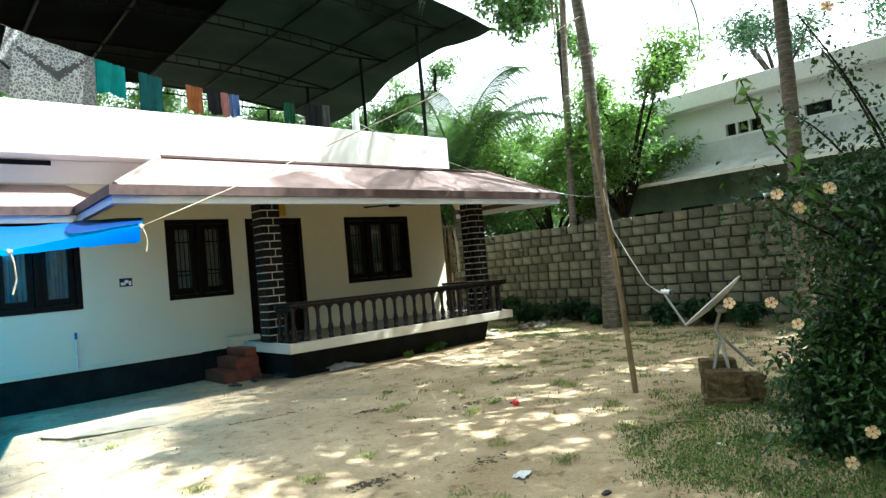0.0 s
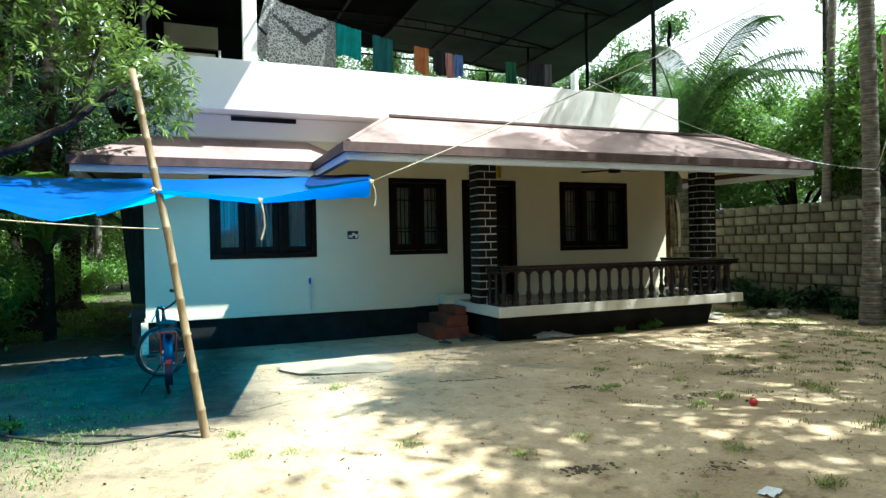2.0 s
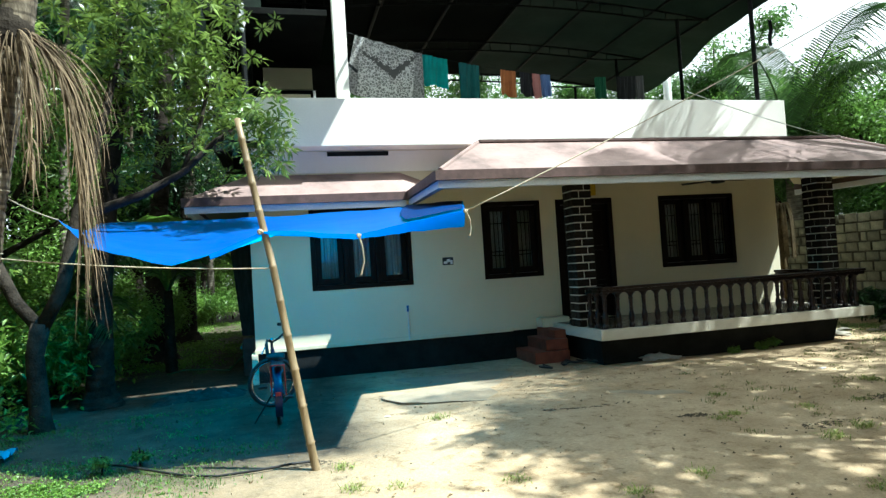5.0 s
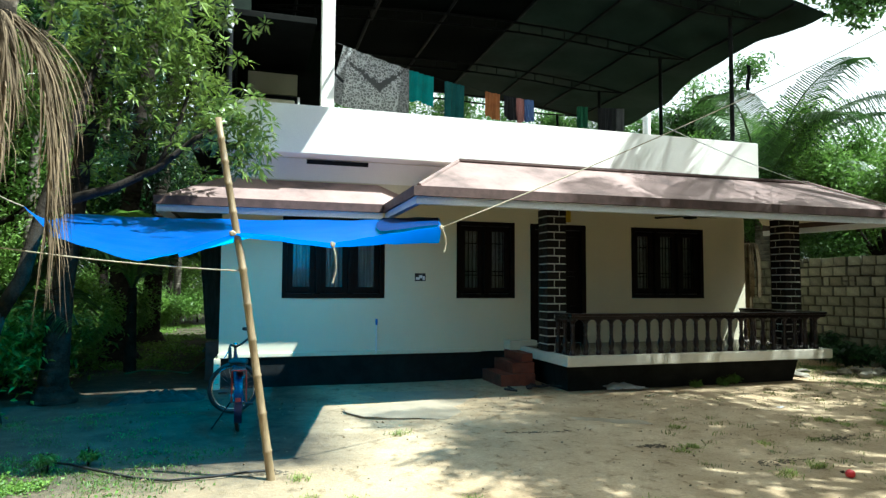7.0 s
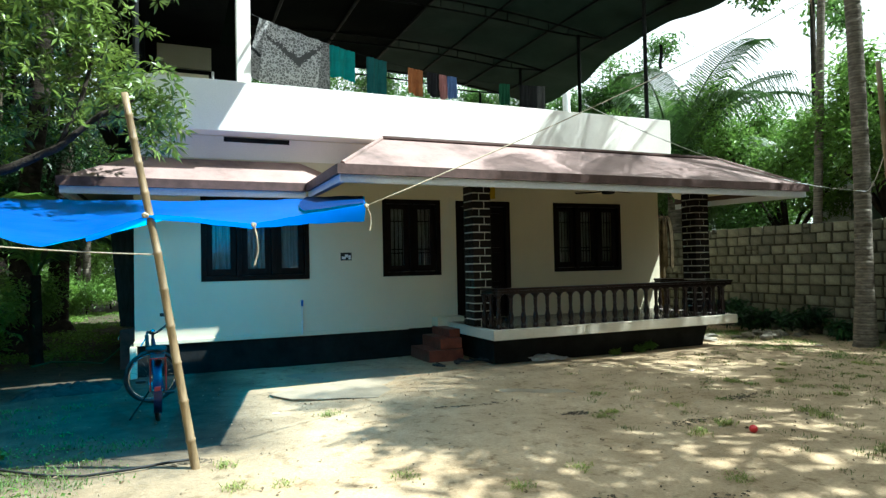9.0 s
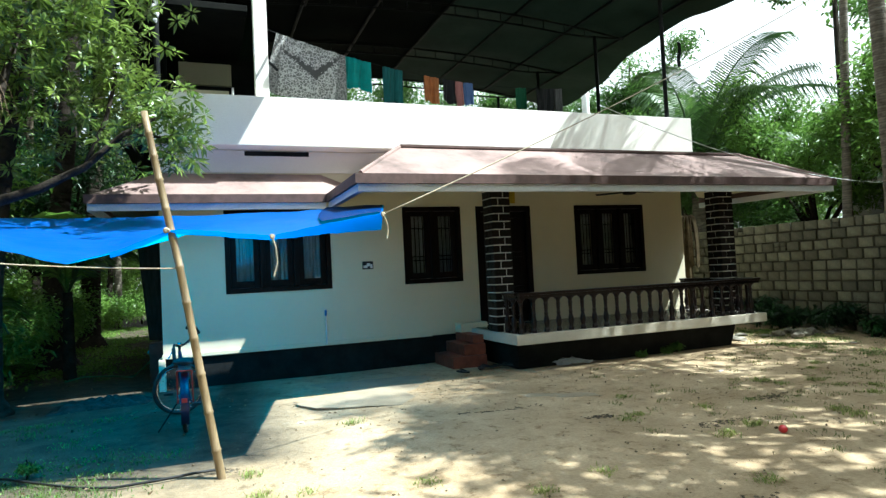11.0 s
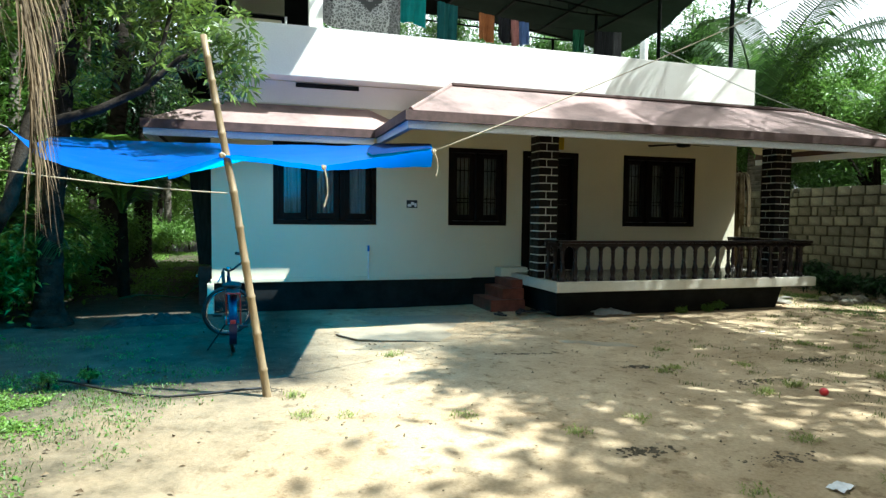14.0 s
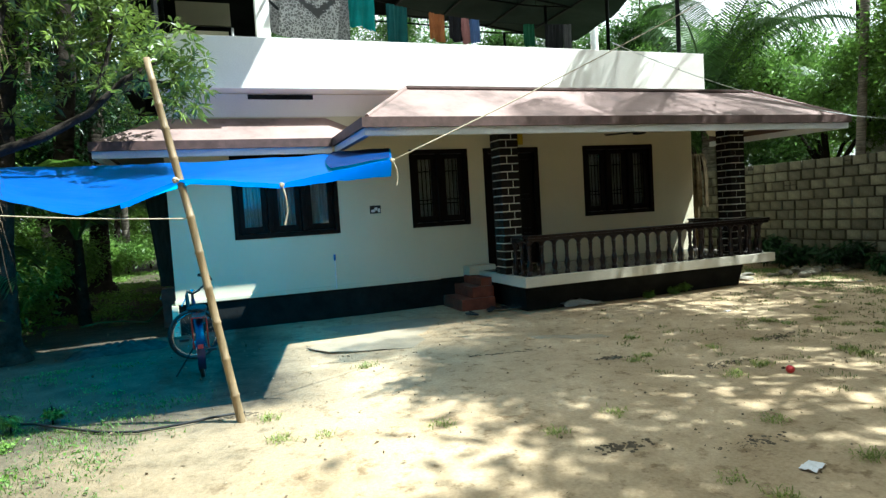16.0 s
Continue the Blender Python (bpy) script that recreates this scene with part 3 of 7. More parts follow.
def fascia(p, q, parent):
    """Two stepped strips along an eave: brown edge above, pale band below."""
    d = Vector((q[0] - p[0], q[1] - p[1], 0)).normalized()
    n = Vector((d.y, -d.x, 0))
    for name, mt, off, z0, z1 in (("fascia_edge", EDGE, 0.042, 2.49, 2.605), ("fascia_band", BAND, 0.008, EB, 2.488)):
        g = Geo()
        a, b = Vector((*p, 0)), Vector((*q, 0))
        e0, e1 = (off if k == "out" else k for k in ex)
        c = [a + n * off - d * e0, b + n * off + d * e1, b - n * 0.06 + d * e1, a - n * 0.06 - d * e0]
        g.prism([(v.x, v.y) for v in c], z0, z1)
        part(name, g, mt, parent, "dark brown roof edge" if name == "fascia_edge" else "pale bluish white fascia band")


for p, q, ex in ((A0, A1, (0, "out")), (A1, A2, (-0.0605, -0.043)), (A2, A3, (-0.001, "out")), (A3, A4, (-0.0605, "out")), (A4, A5, (-0.0605, 0))):
    fascia(p, q, house)
part("soffit", UNDER, SOFFIT, house, "plastered sloping soffit under the eaves")


# ---- windows and door ----
def window(x0, x1, leaves, drawn, bars):
    win = part("window", frame_geo(x0, x1), WOODD, house, "dark wooden window with iron bars and pale curtains")
    w = (x1 - x0 - 0.07) / leaves
    for k in range(leaves):
        if k:
            part("mullion", Geo().box(x0 + k * w, x0 + k * w + 0.07, -0.011, 0.099, SILL + 0.071, LINTEL - 0.071, 0.004), WOODD, win)
        a = x0 + 0.07 + k * w
        b = a + w - 0.07
        st = 0.085
        gs = Geo().box(a + 0.004, a + st, 0.05, 0.085, SILL + 0.074, LINTEL - 0.074, 0.006)
        gs.box(b - st, b - 0.004, 0.05, 0.085, SILL + 0.074, LINTEL - 0.074, 0.006)
        gs.box(a + st, b - st, 0.052, 0.083, SILL + 0.074, SILL + 0.17)
        gs.box(a + st, b - st, 0.052, 0.083, LINTEL - 0.15, LINTEL - 0.074)
        part("shutter", gs, WOODD, win)
        gg = Geo()
        for i in range(4):
            x = a + st + 0.012 + (b - a - 2 * st - 0.024) * i / 3
            gg.tube([(x, 0.105, SILL + 0.10), (x, 0.105, LINTEL - 0.08)], 0.007, 6)
        for z in (SILL + 0.36, SILL + 0.42, LINTEL - 0.35):
            gg.box(a + st, b - st, 0.098, 0.112, z, z + 0.016)
        part("grille", gg, bars, win, "painted iron window bars")
        pane = part("pane", Geo().box(a + st - 0.01, b - st + 0.01, 0.066, 0.070, SILL + 0.16, LINTEL - 0.14), PANE, win, "clear window glass")
        pane.visible_shadow = False
        gc = Geo()
        gc.grid(lambda u, v: (a + 0.02 + (b - a - 0.04) * u, 0.20 + 0.022 * math.sin(u * 26 + drawn) + 0.01 * math.sin(u * 61), SILL + 0.06 + (LINTEL - SILL - 0.12) * v), 26, 3)
        part("curtain", gc, CURT, win, "pale striped curtain", smooth=True)
    return win


def frame_geo(x0, x1):
    """One closed wooden frame round the opening."""
    g = Geo()
    y0, y1, w = -0.012, 0.10, 0.07
    o = [(x0 + 0.001, SILL + 0.001), (x1 - 0.001, SILL + 0.001), (x1 - 0.001, LINTEL - 0.001), (x0 + 0.001, LINTEL - 0.001)]
    n = [(x0 + w, SILL + w), (x1 - w, SILL + w), (x1 - w, LINTEL - w), (x0 + w, LINTEL - w)]
    vs = [(x, y, z) for y in (y0, y1) for ring in (o, n) for x, z in ring]
    fs = []
    for k in range(4):
        m = (k + 1) % 4
        fs += [(k, m, 4 + m, 4 + k), (8 + m, 8 + k, 12 + k, 12 + m), (8 + k, 8 + m, m, k), (4 + k, 4 + m, 12 + m, 12 + k)]
    return g.add(vs, fs)


def pane_mat():
    m = bpy.data.materials.new("window_pane_glass")
    m.use_nodes = True
    b = m.node_tree.nodes["Principled BSDF"]
    b.inputs["Transmission Weight"].default_value = 1.0
    b.inputs["Roughness"].default_value = 0.02
    b.inputs["IOR"].default_value = 1.45
    b.inputs["Base Color"].default_value = (0.8, 0.83, 0.83, 1)
    return m


PANE = pane_mat()
window(*W1, 3, 0.0, GRILLE)
window(*W2, 2, 1.0, STEEL)
window(*W3, 3, 2.0, STEEL)
door = part("door", Geo().box(DOOR[0] + 0.001, DOOR[0] + 0.09, -0.012, 0.13, 0.521, LINTEL - 0.001, 0.008).box(DOOR[1] - 0.09, DOOR[1] - 0.001, -0.012, 0.13, 0.521, LINTEL - 0.001, 0.008).box(DOOR[0] + 0.09, DOOR[1] - 0.09, -0.010, 0.128, LINTEL - 0.09, LINTEL - 0.001), WOODD, house, "closed dark polished wooden front door")
for k in range(2):
    a = DOOR[0] + 0.094 + k * 0.416
    leaf = part("door_leaf", Geo().box(a, a + 0.41, 0.05, 0.09, 0.53, LINTEL - 0.094, 0.006), WOODD, door)
    for z0, z1 in ((0.66, 1.05), (1.13, 1.62), (1.70, 2.28)):
        part("door_panel", Geo().box(a + 0.08, a + 0.33, 0.036, 0.052, z0, z1, 0.012), WOODD, leaf)
part("door_handle", Geo().tube([(1.70, 0.02, 1.44), (1.70, -0.01, 1.45), (1.70, -0.01, 1.60), (1.70, 0.02, 1.61)], 0.009, 8), CHROME, door, "dull brass pull handle")

# ---- veranda ----
VZ = 0.52
SLABM = mat("worn_white_slab_paint", (0.46, 0.42, 0.33), (0.62, 0.575, 0.47), 3.0, 0.75, 0.15, 60, contrast=0.8)
part("veranda_slab", Geo().box(0.98, 5.50, -1.80, -0.001, VZ - 0.145, VZ - 0.004, 0.012), SLABM, house, "white edged veranda floor slab")
part("veranda_floor", Geo().box(1.05, 5.40, -1.70, -0.014, VZ - 0.004, VZ + 0.002), FLOORM, house, "shiny grey mosaic veranda floor")
g = Geo()
g.add([(1.15, -1.45, VZ - 0.15), (5.20, -1.45, VZ - 0.15), (5.2, 0.0, VZ - 0.15), (1.15, 0.0, VZ - 0.15), (1.2, -1.40, -0.2), (5.05, -1.40, -0.2), (5.05, 0.0, -0.2), (1.2, 0.0, -0.2)], [(0, 1, 2, 3), (7, 6, 5, 4), (4, 5, 1, 0), (5, 6, 2, 1), (6, 7, 3, 2), (7, 4, 0, 3)])
part("veranda_base", g, BLACKP, house, "black painted base under the veranda")
steps = part("steps", Geo().box(0.42, 0.972, -0.82, -0.034, -0.1, 0.165, 0.012), STEPM, house, "worn red oxide cement steps")
part("step", Geo().box(0.62, 0.972, -0.78, -0.034, 0.166, 0.33, 0.012), STEPM, steps)
part("step", Geo().box(0.79, 0.972, -0.72, -0.034, 0.331, 0.455, 0.012), STEPM, steps)


def pillar(x0, x1, y0, y1, ztop):
    """Painted brick pillar: courses of proud dark bricks round a white core."""
    core = part("pillar", Geo().box(x0 + 0.006, x1 - 0.006, y0 + 0.006, y1 - 0.006, VZ + 0.002, ztop), MORTAR, house, "dark painted brick veranda pillar with white joints")
    h, j = 0.098, 0.016
    n = int((ztop - VZ) / (h + j))
    wx, wy = x1 - x0, y1 - y0
    shapes = {}
    for c in range(n):
        z = VZ + 0.008 + c * (h + j)
        cut = 0.64 if c % 2 else 0.36
        for face in range(4):
            w = wx if face % 2 == 0 else wy
            for s0, s1 in ((0, cut), (cut, 1)):
                a, b = w * s0 + (j / 2 if s0 else 0.0), w * s1 - (j / 2 if s1 < 1 else 0.0)
                key = (round(b - a, 3), face % 2)
                if key not in shapes:
                    bg = Geo().box(0, b - a, -0.006, 0.012, 0, h, 0.004)
                    shapes[key] = bg.mesh("brick", BRICKM)
                turn = (0, 90, 180, 270)[face]
                org = ((x0, y0), (x1, y0), (x1, y1), (x0, y1))[face]
                m = pose(org[0], org[1], z, 0, 0, turn) @ Matrix.Translation((a, 0, 0))
                shared("brick", shapes[key], core, m)
    return core


pillar(0.955, 1.245, -1.27, -0.97, 3.05)
pillar(5.17, 5.47, -1.27, -0.97, 3.05)

bal = part("balustrade", Geo().box(1.06, 5.44, -1.775, -1.665, 1.045, 1.085, 0.012).box(1.07, 5.43, -1.75, -1.69, 1.0, 1.044), BALU, house, "dark maroon turned baluster railing")
part("rail", Geo().box(1.035, 1.145, -1.664, -1.28, 1.045, 1.085, 0.012).box(1.06, 1.12, -1.664, -1.28, 1.0, 1.044), BALU, bal)
part("rail", Geo().box(5.345, 5.455, -1.664, -0.02, 1.047, 1.087, 0.012).box(5.37, 5.43, -1.664, -0.02, 1.0, 1.046), BALU, bal)
BP = [(0.042, 0.0), (0.042, 0.035), (0.034, 0.05), (0.026, 0.06), (0.03, 0.08), (0.04, 0.11), (0.043, 0.145), (0.036, 0.185), (0.026, 0.22), (0.021, 0.245), (0.03, 0.255), (0.03, 0.27), (0.021, 0.28), (0.024, 0.31), (0.028, 0.345), (0.024, 0.375), (0.033, 0.385), (0.033, 0.40), (0.024, 0.41), (0.03, 0.43), (0.045, 0.455), (0.075, 0.48)]
bmesh_b = Geo().lathe(BP, (0, 0, 0), 10).mesh("baluster", BALU, True)
spots = [(1.10 + 0.198 * k, -1.72) for k in range(22)] + [(1.09, -1.72 + 0.2 * k) for k in (1, 2)] + [(5.40, -1.72 + 0.2 * k) for k in range(1, 9)]
for x, y in spots:
    shared("baluster", bmesh_b, bal, Matrix.Translation((x, y, VZ + 0.002)) @ Matrix.Diagonal((1, 1, 1.0, 1)))

# ---- terrace: stair room and canopy ----
stair = thing("stair_room", "dark unlit stair room on the terrace with a white corner column", "stair room")
part("wall", Geo().box(-4.0, -1.9, 2.6, 2.8, 3.475, 5.5), DARKW, stair, "back wall, near-black to stand in for the room's shade")
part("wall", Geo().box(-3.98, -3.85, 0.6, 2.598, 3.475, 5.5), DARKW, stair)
part("roof", Geo().box(-4.15, -2.2, 0.3, 3.2, 5.5, 5.60, 0.01), DARKW, stair, "concrete roof slab, near-black to stand in for its shade")
part("column", Geo().box(-2.17, -1.98, -0.27, -0.10, 3.475, 6.1, 0.01), PARAPET, stair, "white square column")
part("bracket", Geo().tube([(-2.0, -0.2, 4.62), (-1.85, -0.25, 4.45)], 0.02, 6), STEEL, stair)
part("ledge", Geo().box(-3.25, -2.45, 1.5, 1.7, 3.475, 4.62, 0.01), WHITE, stair, "cream low wall in shade")
part("panel", Geo().box(-3.24, -2.35, 2.5, 2.59, 5.0, 5.4, 0.01), WHITE, stair, "pale panel on the shaded back wall")
part("pipe", Geo().tube([(-2.42, 0.9, 3.475), (-2.42, 0.9, 4.5)], 0.02, 8), PLAST, stair, "white drain pipe")
part("side_sheet", Geo().grid(lambda u, v: (-4.02 + 0.03 * math.sin(v * 9), -0.6 + 1.2 * u, 5.5 - (1.6 - 0.9 * u) * v), 8, 8), SHEETM, stair, "dark tarpaulin side sheet", smooth=True)

# added sheet: blacks out the bright gap above the stair roof
part("gap_blackout", Geo().grid(lambda u, v: (-4.6 + 2.75 * u, 3.0 + 0.05 * math.sin(u * 14), 5.5 + 2.0 * v), 20, 4), SHEETM, stair, "dark sheet added to black out the sky gap behind the stair room", smooth=True)
canopy = thing("canopy", "grey tarpaulin canopy on dark steel trusses over the terrace", "canopy")
CY0, CY1, CXL, CXR = -1.1, 6.7, -3.2, 6.05


def roofz(x, y):
    arch = 0.36 * (1 - ((x - 1.3) / 4.7) ** 2)
    return 6.28 + arch + 0.03 * math.sin(y * 2.9)


def sheet(u, v):
    x = CXL + (CXR - CXL) * u
    y0 = CY0 if x > -0.85 else 0.15
    y = y0 + (CY1 - y0) * v
    x += (0.12 * math.sin(v * 9 + 1.2) + 0.25 * max(0, 1 - v * 6)) * max(0, u - 0.93) / 0.07
    x += 1.1 * v * max(0, u - 0.6) / 0.4
    drop = 0.05 * max(0, u - 0.94) / 0.06
    return (x, y, roofz(x, y) + 0.04 - drop + 0.02 * noise.noise(Vector((x * 2, y * 2, 0))))


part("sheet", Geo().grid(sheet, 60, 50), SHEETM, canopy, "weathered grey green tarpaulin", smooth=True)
# black layer added to imitate the deep shade below the canopy's left half
UNDERSHADE = mat("black_shade_layer", (0.0012, 0.0026, 0.002), (0.004, 0.007, 0.0055), 0.9, 0.85, 0.15, 8, spec=0.02)
part("shade_layer", Geo().grid(lambda u, v: tuple(Vector(sheet(0.535 * u, v)) - Vector((0, 0, 0.012))), 34, 40), UNDERSHADE, canopy, "added black layer standing in for shade under the canopy's left half", smooth=True)
# flap and rods are out of view, added to shade the left parapet
part("shade_flap", Geo().grid(lambda u, v: (-4.2 + 3.38 * u, -1.46 + 0.36 * v, 6.22 + 0.02 * math.sin(u * 9)), 20, 3), SHEETM, canopy, "unseen dark flap added to shade the parapet's left end", smooth=True)
for x in (-3.6, -1.1):
    part("flap_rod", Geo().tube([(x, -1.4, 6.2), (x, 0.4, 6.25), (x, 1.7, 6.3)], 0.02, 6), STEEL, canopy)
for y in (-0.4, 1.7, 4.15, 6.4):
    xl = -0.8 if y < 0 else CXL + 0.1
    xs = [xl + (5.75 - xl) * i / 18 for i in range(19)]
    gt = Geo().tube([(x, y, roofz(x, y)) for x in xs], 0.022, 6)
    tr = part("truss", gt, STEEL, canopy)
    low = [(x, y, roofz(x, y) - 0.19 * min(1, (5.75 - x) / 1.2, max(0.02, x - xl) / 1.2)) for x in xs]
    part("lower_chord", Geo().tube(low, 0.02, 6), STEEL, tr)
    for i in range(1, 18):
        part("web", Geo().tube([(xs[i], y, roofz(xs[i], y)), low[i]], 0.011, 5), STEEL, tr)
    part("post", Geo().tube([(5.02, max(y, -0.34), 4.018 if y < 0 else 3.475), (5.02, max(y, -0.34), roofz(5.02, y) - 0.1)], 0.038, 10), STEEL, canopy, "dark steel post")
    lp_ = part("post", Geo().tube([(-3.44, y + 0.1, 3.475), (-3.44, y + 0.1, 5.49)], 0.038, 10), STEEL, canopy)
    if y < 0:
        for k in range(5):
            part("rope_wrap", Geo().blob((-3.44 + 0.02 * math.sin(k * 2.3), y + 0.06, 5.0 + 0.085 * k), (0.032, 0.032, 0.045), 0.6, k, 2), PLAST, lp_, "white cloth strip knotted round the post")
for x in (-2.45, -1.05, 0.35, 1.75, 3.15, 4.57, 5.75):
    part("purlin", Geo().tube([(x, (CY0 if x > -0.85 else 0.15) + 0.05, roofz(x, 0)), (x, 2, roofz(x, 0) + 0.01), (x, CY1 - 0.2, roofz(x, 0))], 0.034, 6), STEEL, canopy)

# ---- compound wall ----
boundary = thing("compound_wall", "mossy grey concrete block compound wall", "wall")
part("core", Geo().box(8.03, 8.17, -10.5, 16, -0.2, 2.06), JOINT, boundary, "dark weathered mortar core")

# ---- neighbour ----
nb = thing("neighbour_house", "aged white two-storey house with grey sheet lean-to", "house")
NX = 12.0
g = Geo()
wins = [(-3.38, -3.15, 3.92, 4.2), (-3.67, -3.43, 3.92, 4.2), (-3.97, -3.72, 3.92, 4.2), (-5.42, -4.89, 3.98, 4.24)]
# the wall runs along y: build it flat, then turn it
gg = Geo()
wall_with_openings(gg, -1.5, 14.0, 0.0, 4.72, 0.0, 0.2, [(-b, -a, z0, z1) for a, b, z0, z1 in [(y0, y1, z0, z1) for y0, y1, z0, z1 in wins]])
g.add([(NX + y, -x, z) for x, y, z in gg.v], gg.f)
part("wall", g, NEIGH, nb, "stained white upper wall")
part("wall", Geo().box(NX + 0.2, NX + 8, 1.3, 1.5, 0, 4.72), NEIGH, nb)
part("roof", Geo().box(NX - 0.35, NX + 8, -14, 1.7, 4.72, 5.13, 0.02), NEIGH, nb, "white concrete roof edge")
for y0, y1, z0, z1 in wins:
    wn_ = part("window", Geo().box(NX + 0.12, NX + 0.16, y0, y1, z0, z1), GLASSD, nb, "small dark barred window")
    gb = Geo()
    for k in range(1, 4):
        y = y0 + (y1 - y0) * k / 4
        gb.box(NX + 0.05, NX + 0.07, y - 0.012, y + 0.012, z0, z1)
    part("bar", gb, STEEL, wn_)
g = Geo()
g.add([(10.6, -14, 2.95), (10.6, 0.6, 2.95), (12.0, 0.6, 3.42), (12.0, -14, 3.42), (10.6, -14, 2.9), (10.6, 0.6, 2.9), (12.0, 0.6, 3.37), (12.0, -14, 3.37)], [(3, 2, 1, 0), (4, 5, 6, 7), (0, 1, 5, 4), (1, 2, 6, 5), (3, 0, 4, 7)])
part("lean_to_roof", g, SHEETR, nb, "grey sheet lean-to roof with a pale edge")
part("eave_edge", Geo().box(10.57, 10.598, -14, 0.6, 2.89, 2.97), PARAPET, nb, "pale eave edge")
part("wall_band", Geo().box(NX - 0.05, NX - 0.001, -13.9, 1.4, 3.4, 3.86, 0.01), mat("grey_stained_limewash", (0.52, 0.54, 0.54), (0.70, 0.72, 0.72), 1.4, 0.9, 0.2, 30), nb, "greyer stained band of wall below the windows")
# mossy green plaster, with the deep shade of the eave put into its colour
part("lean_to_wall", Geo().box(11.7, 11.8, -14, 0.4, 0, 3.25), mat("mossy_plaster_with_eave_shade", (0.075, 0.125, 0.088), (0.21, 0.29, 0.225), 1.3, 0.95, 0.3, 30, spec=0.1), nb, "mossy lean-to wall, darkened in colour for the eave's shade")
for y in (-1.1, -2.4, -4.1):
    part("opening", Geo().box(11.68, 11.699, y - 0.4, y + 0.4, 2.1, 2.35), BLACKP, nb)


# ---- plants ----


def leaves_geo(centres, per, spread, size, seed, droop=0.3, ratio=0.42, fold=True):
    """Folded pointed leaves scattered round twig tips."""
    r = np.random.default_rng(seed)
    C = np.repeat(np.array(centres, float), per, 0)
    n = len(C)
    P = C + r.normal(0, 1, (n, 3)) * np.array(spread)
    d = r.normal(0, 1, (n, 3))
    d[:, 2] = d[:, 2] * 0.5 - droop
    d /= np.linalg.norm(d, axis=1, keepdims=True)
    up = np.array([0, 0, 1.0]) + r.normal(0, 0.5, (n, 3))
    s = np.cross(d, up)
    s /= np.linalg.norm(s, axis=1, keepdims=True) + 1e-9
    nrm = np.cross(s, d)
    L = size * r.uniform(0.6, 1.25, (n, 1))
    W = L * ratio / 2
    a = P
    tip = P + d * L - np.array([0, 0, 1]) * L * 0.15
    m1 = P + d * L * 0.45 + s * W + nrm * W * 0.35
    m2 = P + d * L * 0.45 - s * W + nrm * W * 0.35
    mid = P + d * L * 0.5
    V = np.stack([a, m1, tip, m2, mid], 1).reshape(-1, 3)
    i = np.arange(n) * 5
    F = np.concatenate([np.stack([i, i + 4, i + 2, i + 1], 1), np.stack([i, i + 3, i + 2, i + 4], 1)])
    if not fold:
        V = np.stack([a, m1, tip, m2], 1).reshape(-1, 3)
        i = np.arange(n) * 4
        F = np.stack([i, i + 3, i + 2, i + 1], 1)
    g = Geo()
    g.v, g.f = V.tolist(), F.tolist()
    return g


def limbs(base, height, spread, n, seed, r0=0.12, lean=(0, 0), fork=0.45):
    """A tapered trunk and forking limbs; returns the geometry and the twig tips."""
    r = random.Random(seed)
    g, tips = Geo(), []
    b = Vector(base)
    top = b + Vector((lean[0], lean[1], height * fork))
    mid = b.lerp(top, 0.5) + Vector((r.uniform(-1, 1), r.uniform(-1, 1), 0)) * 0.06 * height * 0.3
    g.tube([b - Vector((0, 0, 0.15)), b + Vector((0, 0, 0.12)), mid, top], [r0 * 1.5, r0 * 1.1, r0 * 0.95, r0 * 0.8], 9)
    for k in range(n):
        a = 2 * math.pi * k / n + r.uniform(-0.5, 0.5)
        out = spread * r.uniform(0.45, 1.0)
        end = top + Vector((math.cos(a) * out, math.sin(a) * out, height * (1 - fork) * r.uniform(0.35, 1.0)))
        m = top.lerp(end, 0.5) + Vector((r.uniform(-1, 1), r.uniform(-1, 1), r.uniform(0, 1))) * 0.14 * spread
        g.tube([top, m, end], [r0 * 0.55, r0 * 0.35, r0 * 0.12], 6)
        for j in range(3):
            q = m.lerp(end, r.uniform(0.2, 1.0))
            e2 = q + Vector((r.uniform(-1, 1), r.uniform(-1, 1), r.uniform(-0.3, 0.8))) * spread * 0.38
            g.tube([q, q.lerp(e2, 0.5) + Vector((0, 0, 0.05)), e2], [r0 * 0.2, r0 * 0.13, r0 * 0.06], 5)
            tips += [tuple(q.lerp(e2, f)) for f in (0.5, 0.8, 1.0)]
        tips += [tuple(m.lerp(end, f)) for f in (0.5, 0.8, 1.0)]
    return g, tips


def tree(name, base, height, spread, n, seed, leaf, label, per=60, size=0.16, r0=0.12, lean=(0, 0), fork=0.45, fluff=0.28, bark=BARKD, droop=0.3):
    t = thing(name, label, "tree")
    g, tips = limbs(base, height, spread, n, seed, r0, lean, fork)
    part("trunk", g, bark, t, smooth=True)
    k = 2.7 if name == "broadleaf_tree" else 1.8 if size > 0.12 else 1.0
    part("crown", leaves_geo(tips, int(per * k), (fluff * spread * 0.5, fluff * spread * 0.5, fluff * spread * 0.4), size / math.sqrt(k), seed, droop, 0.36, k == 1.0), leaf, t)
    return t


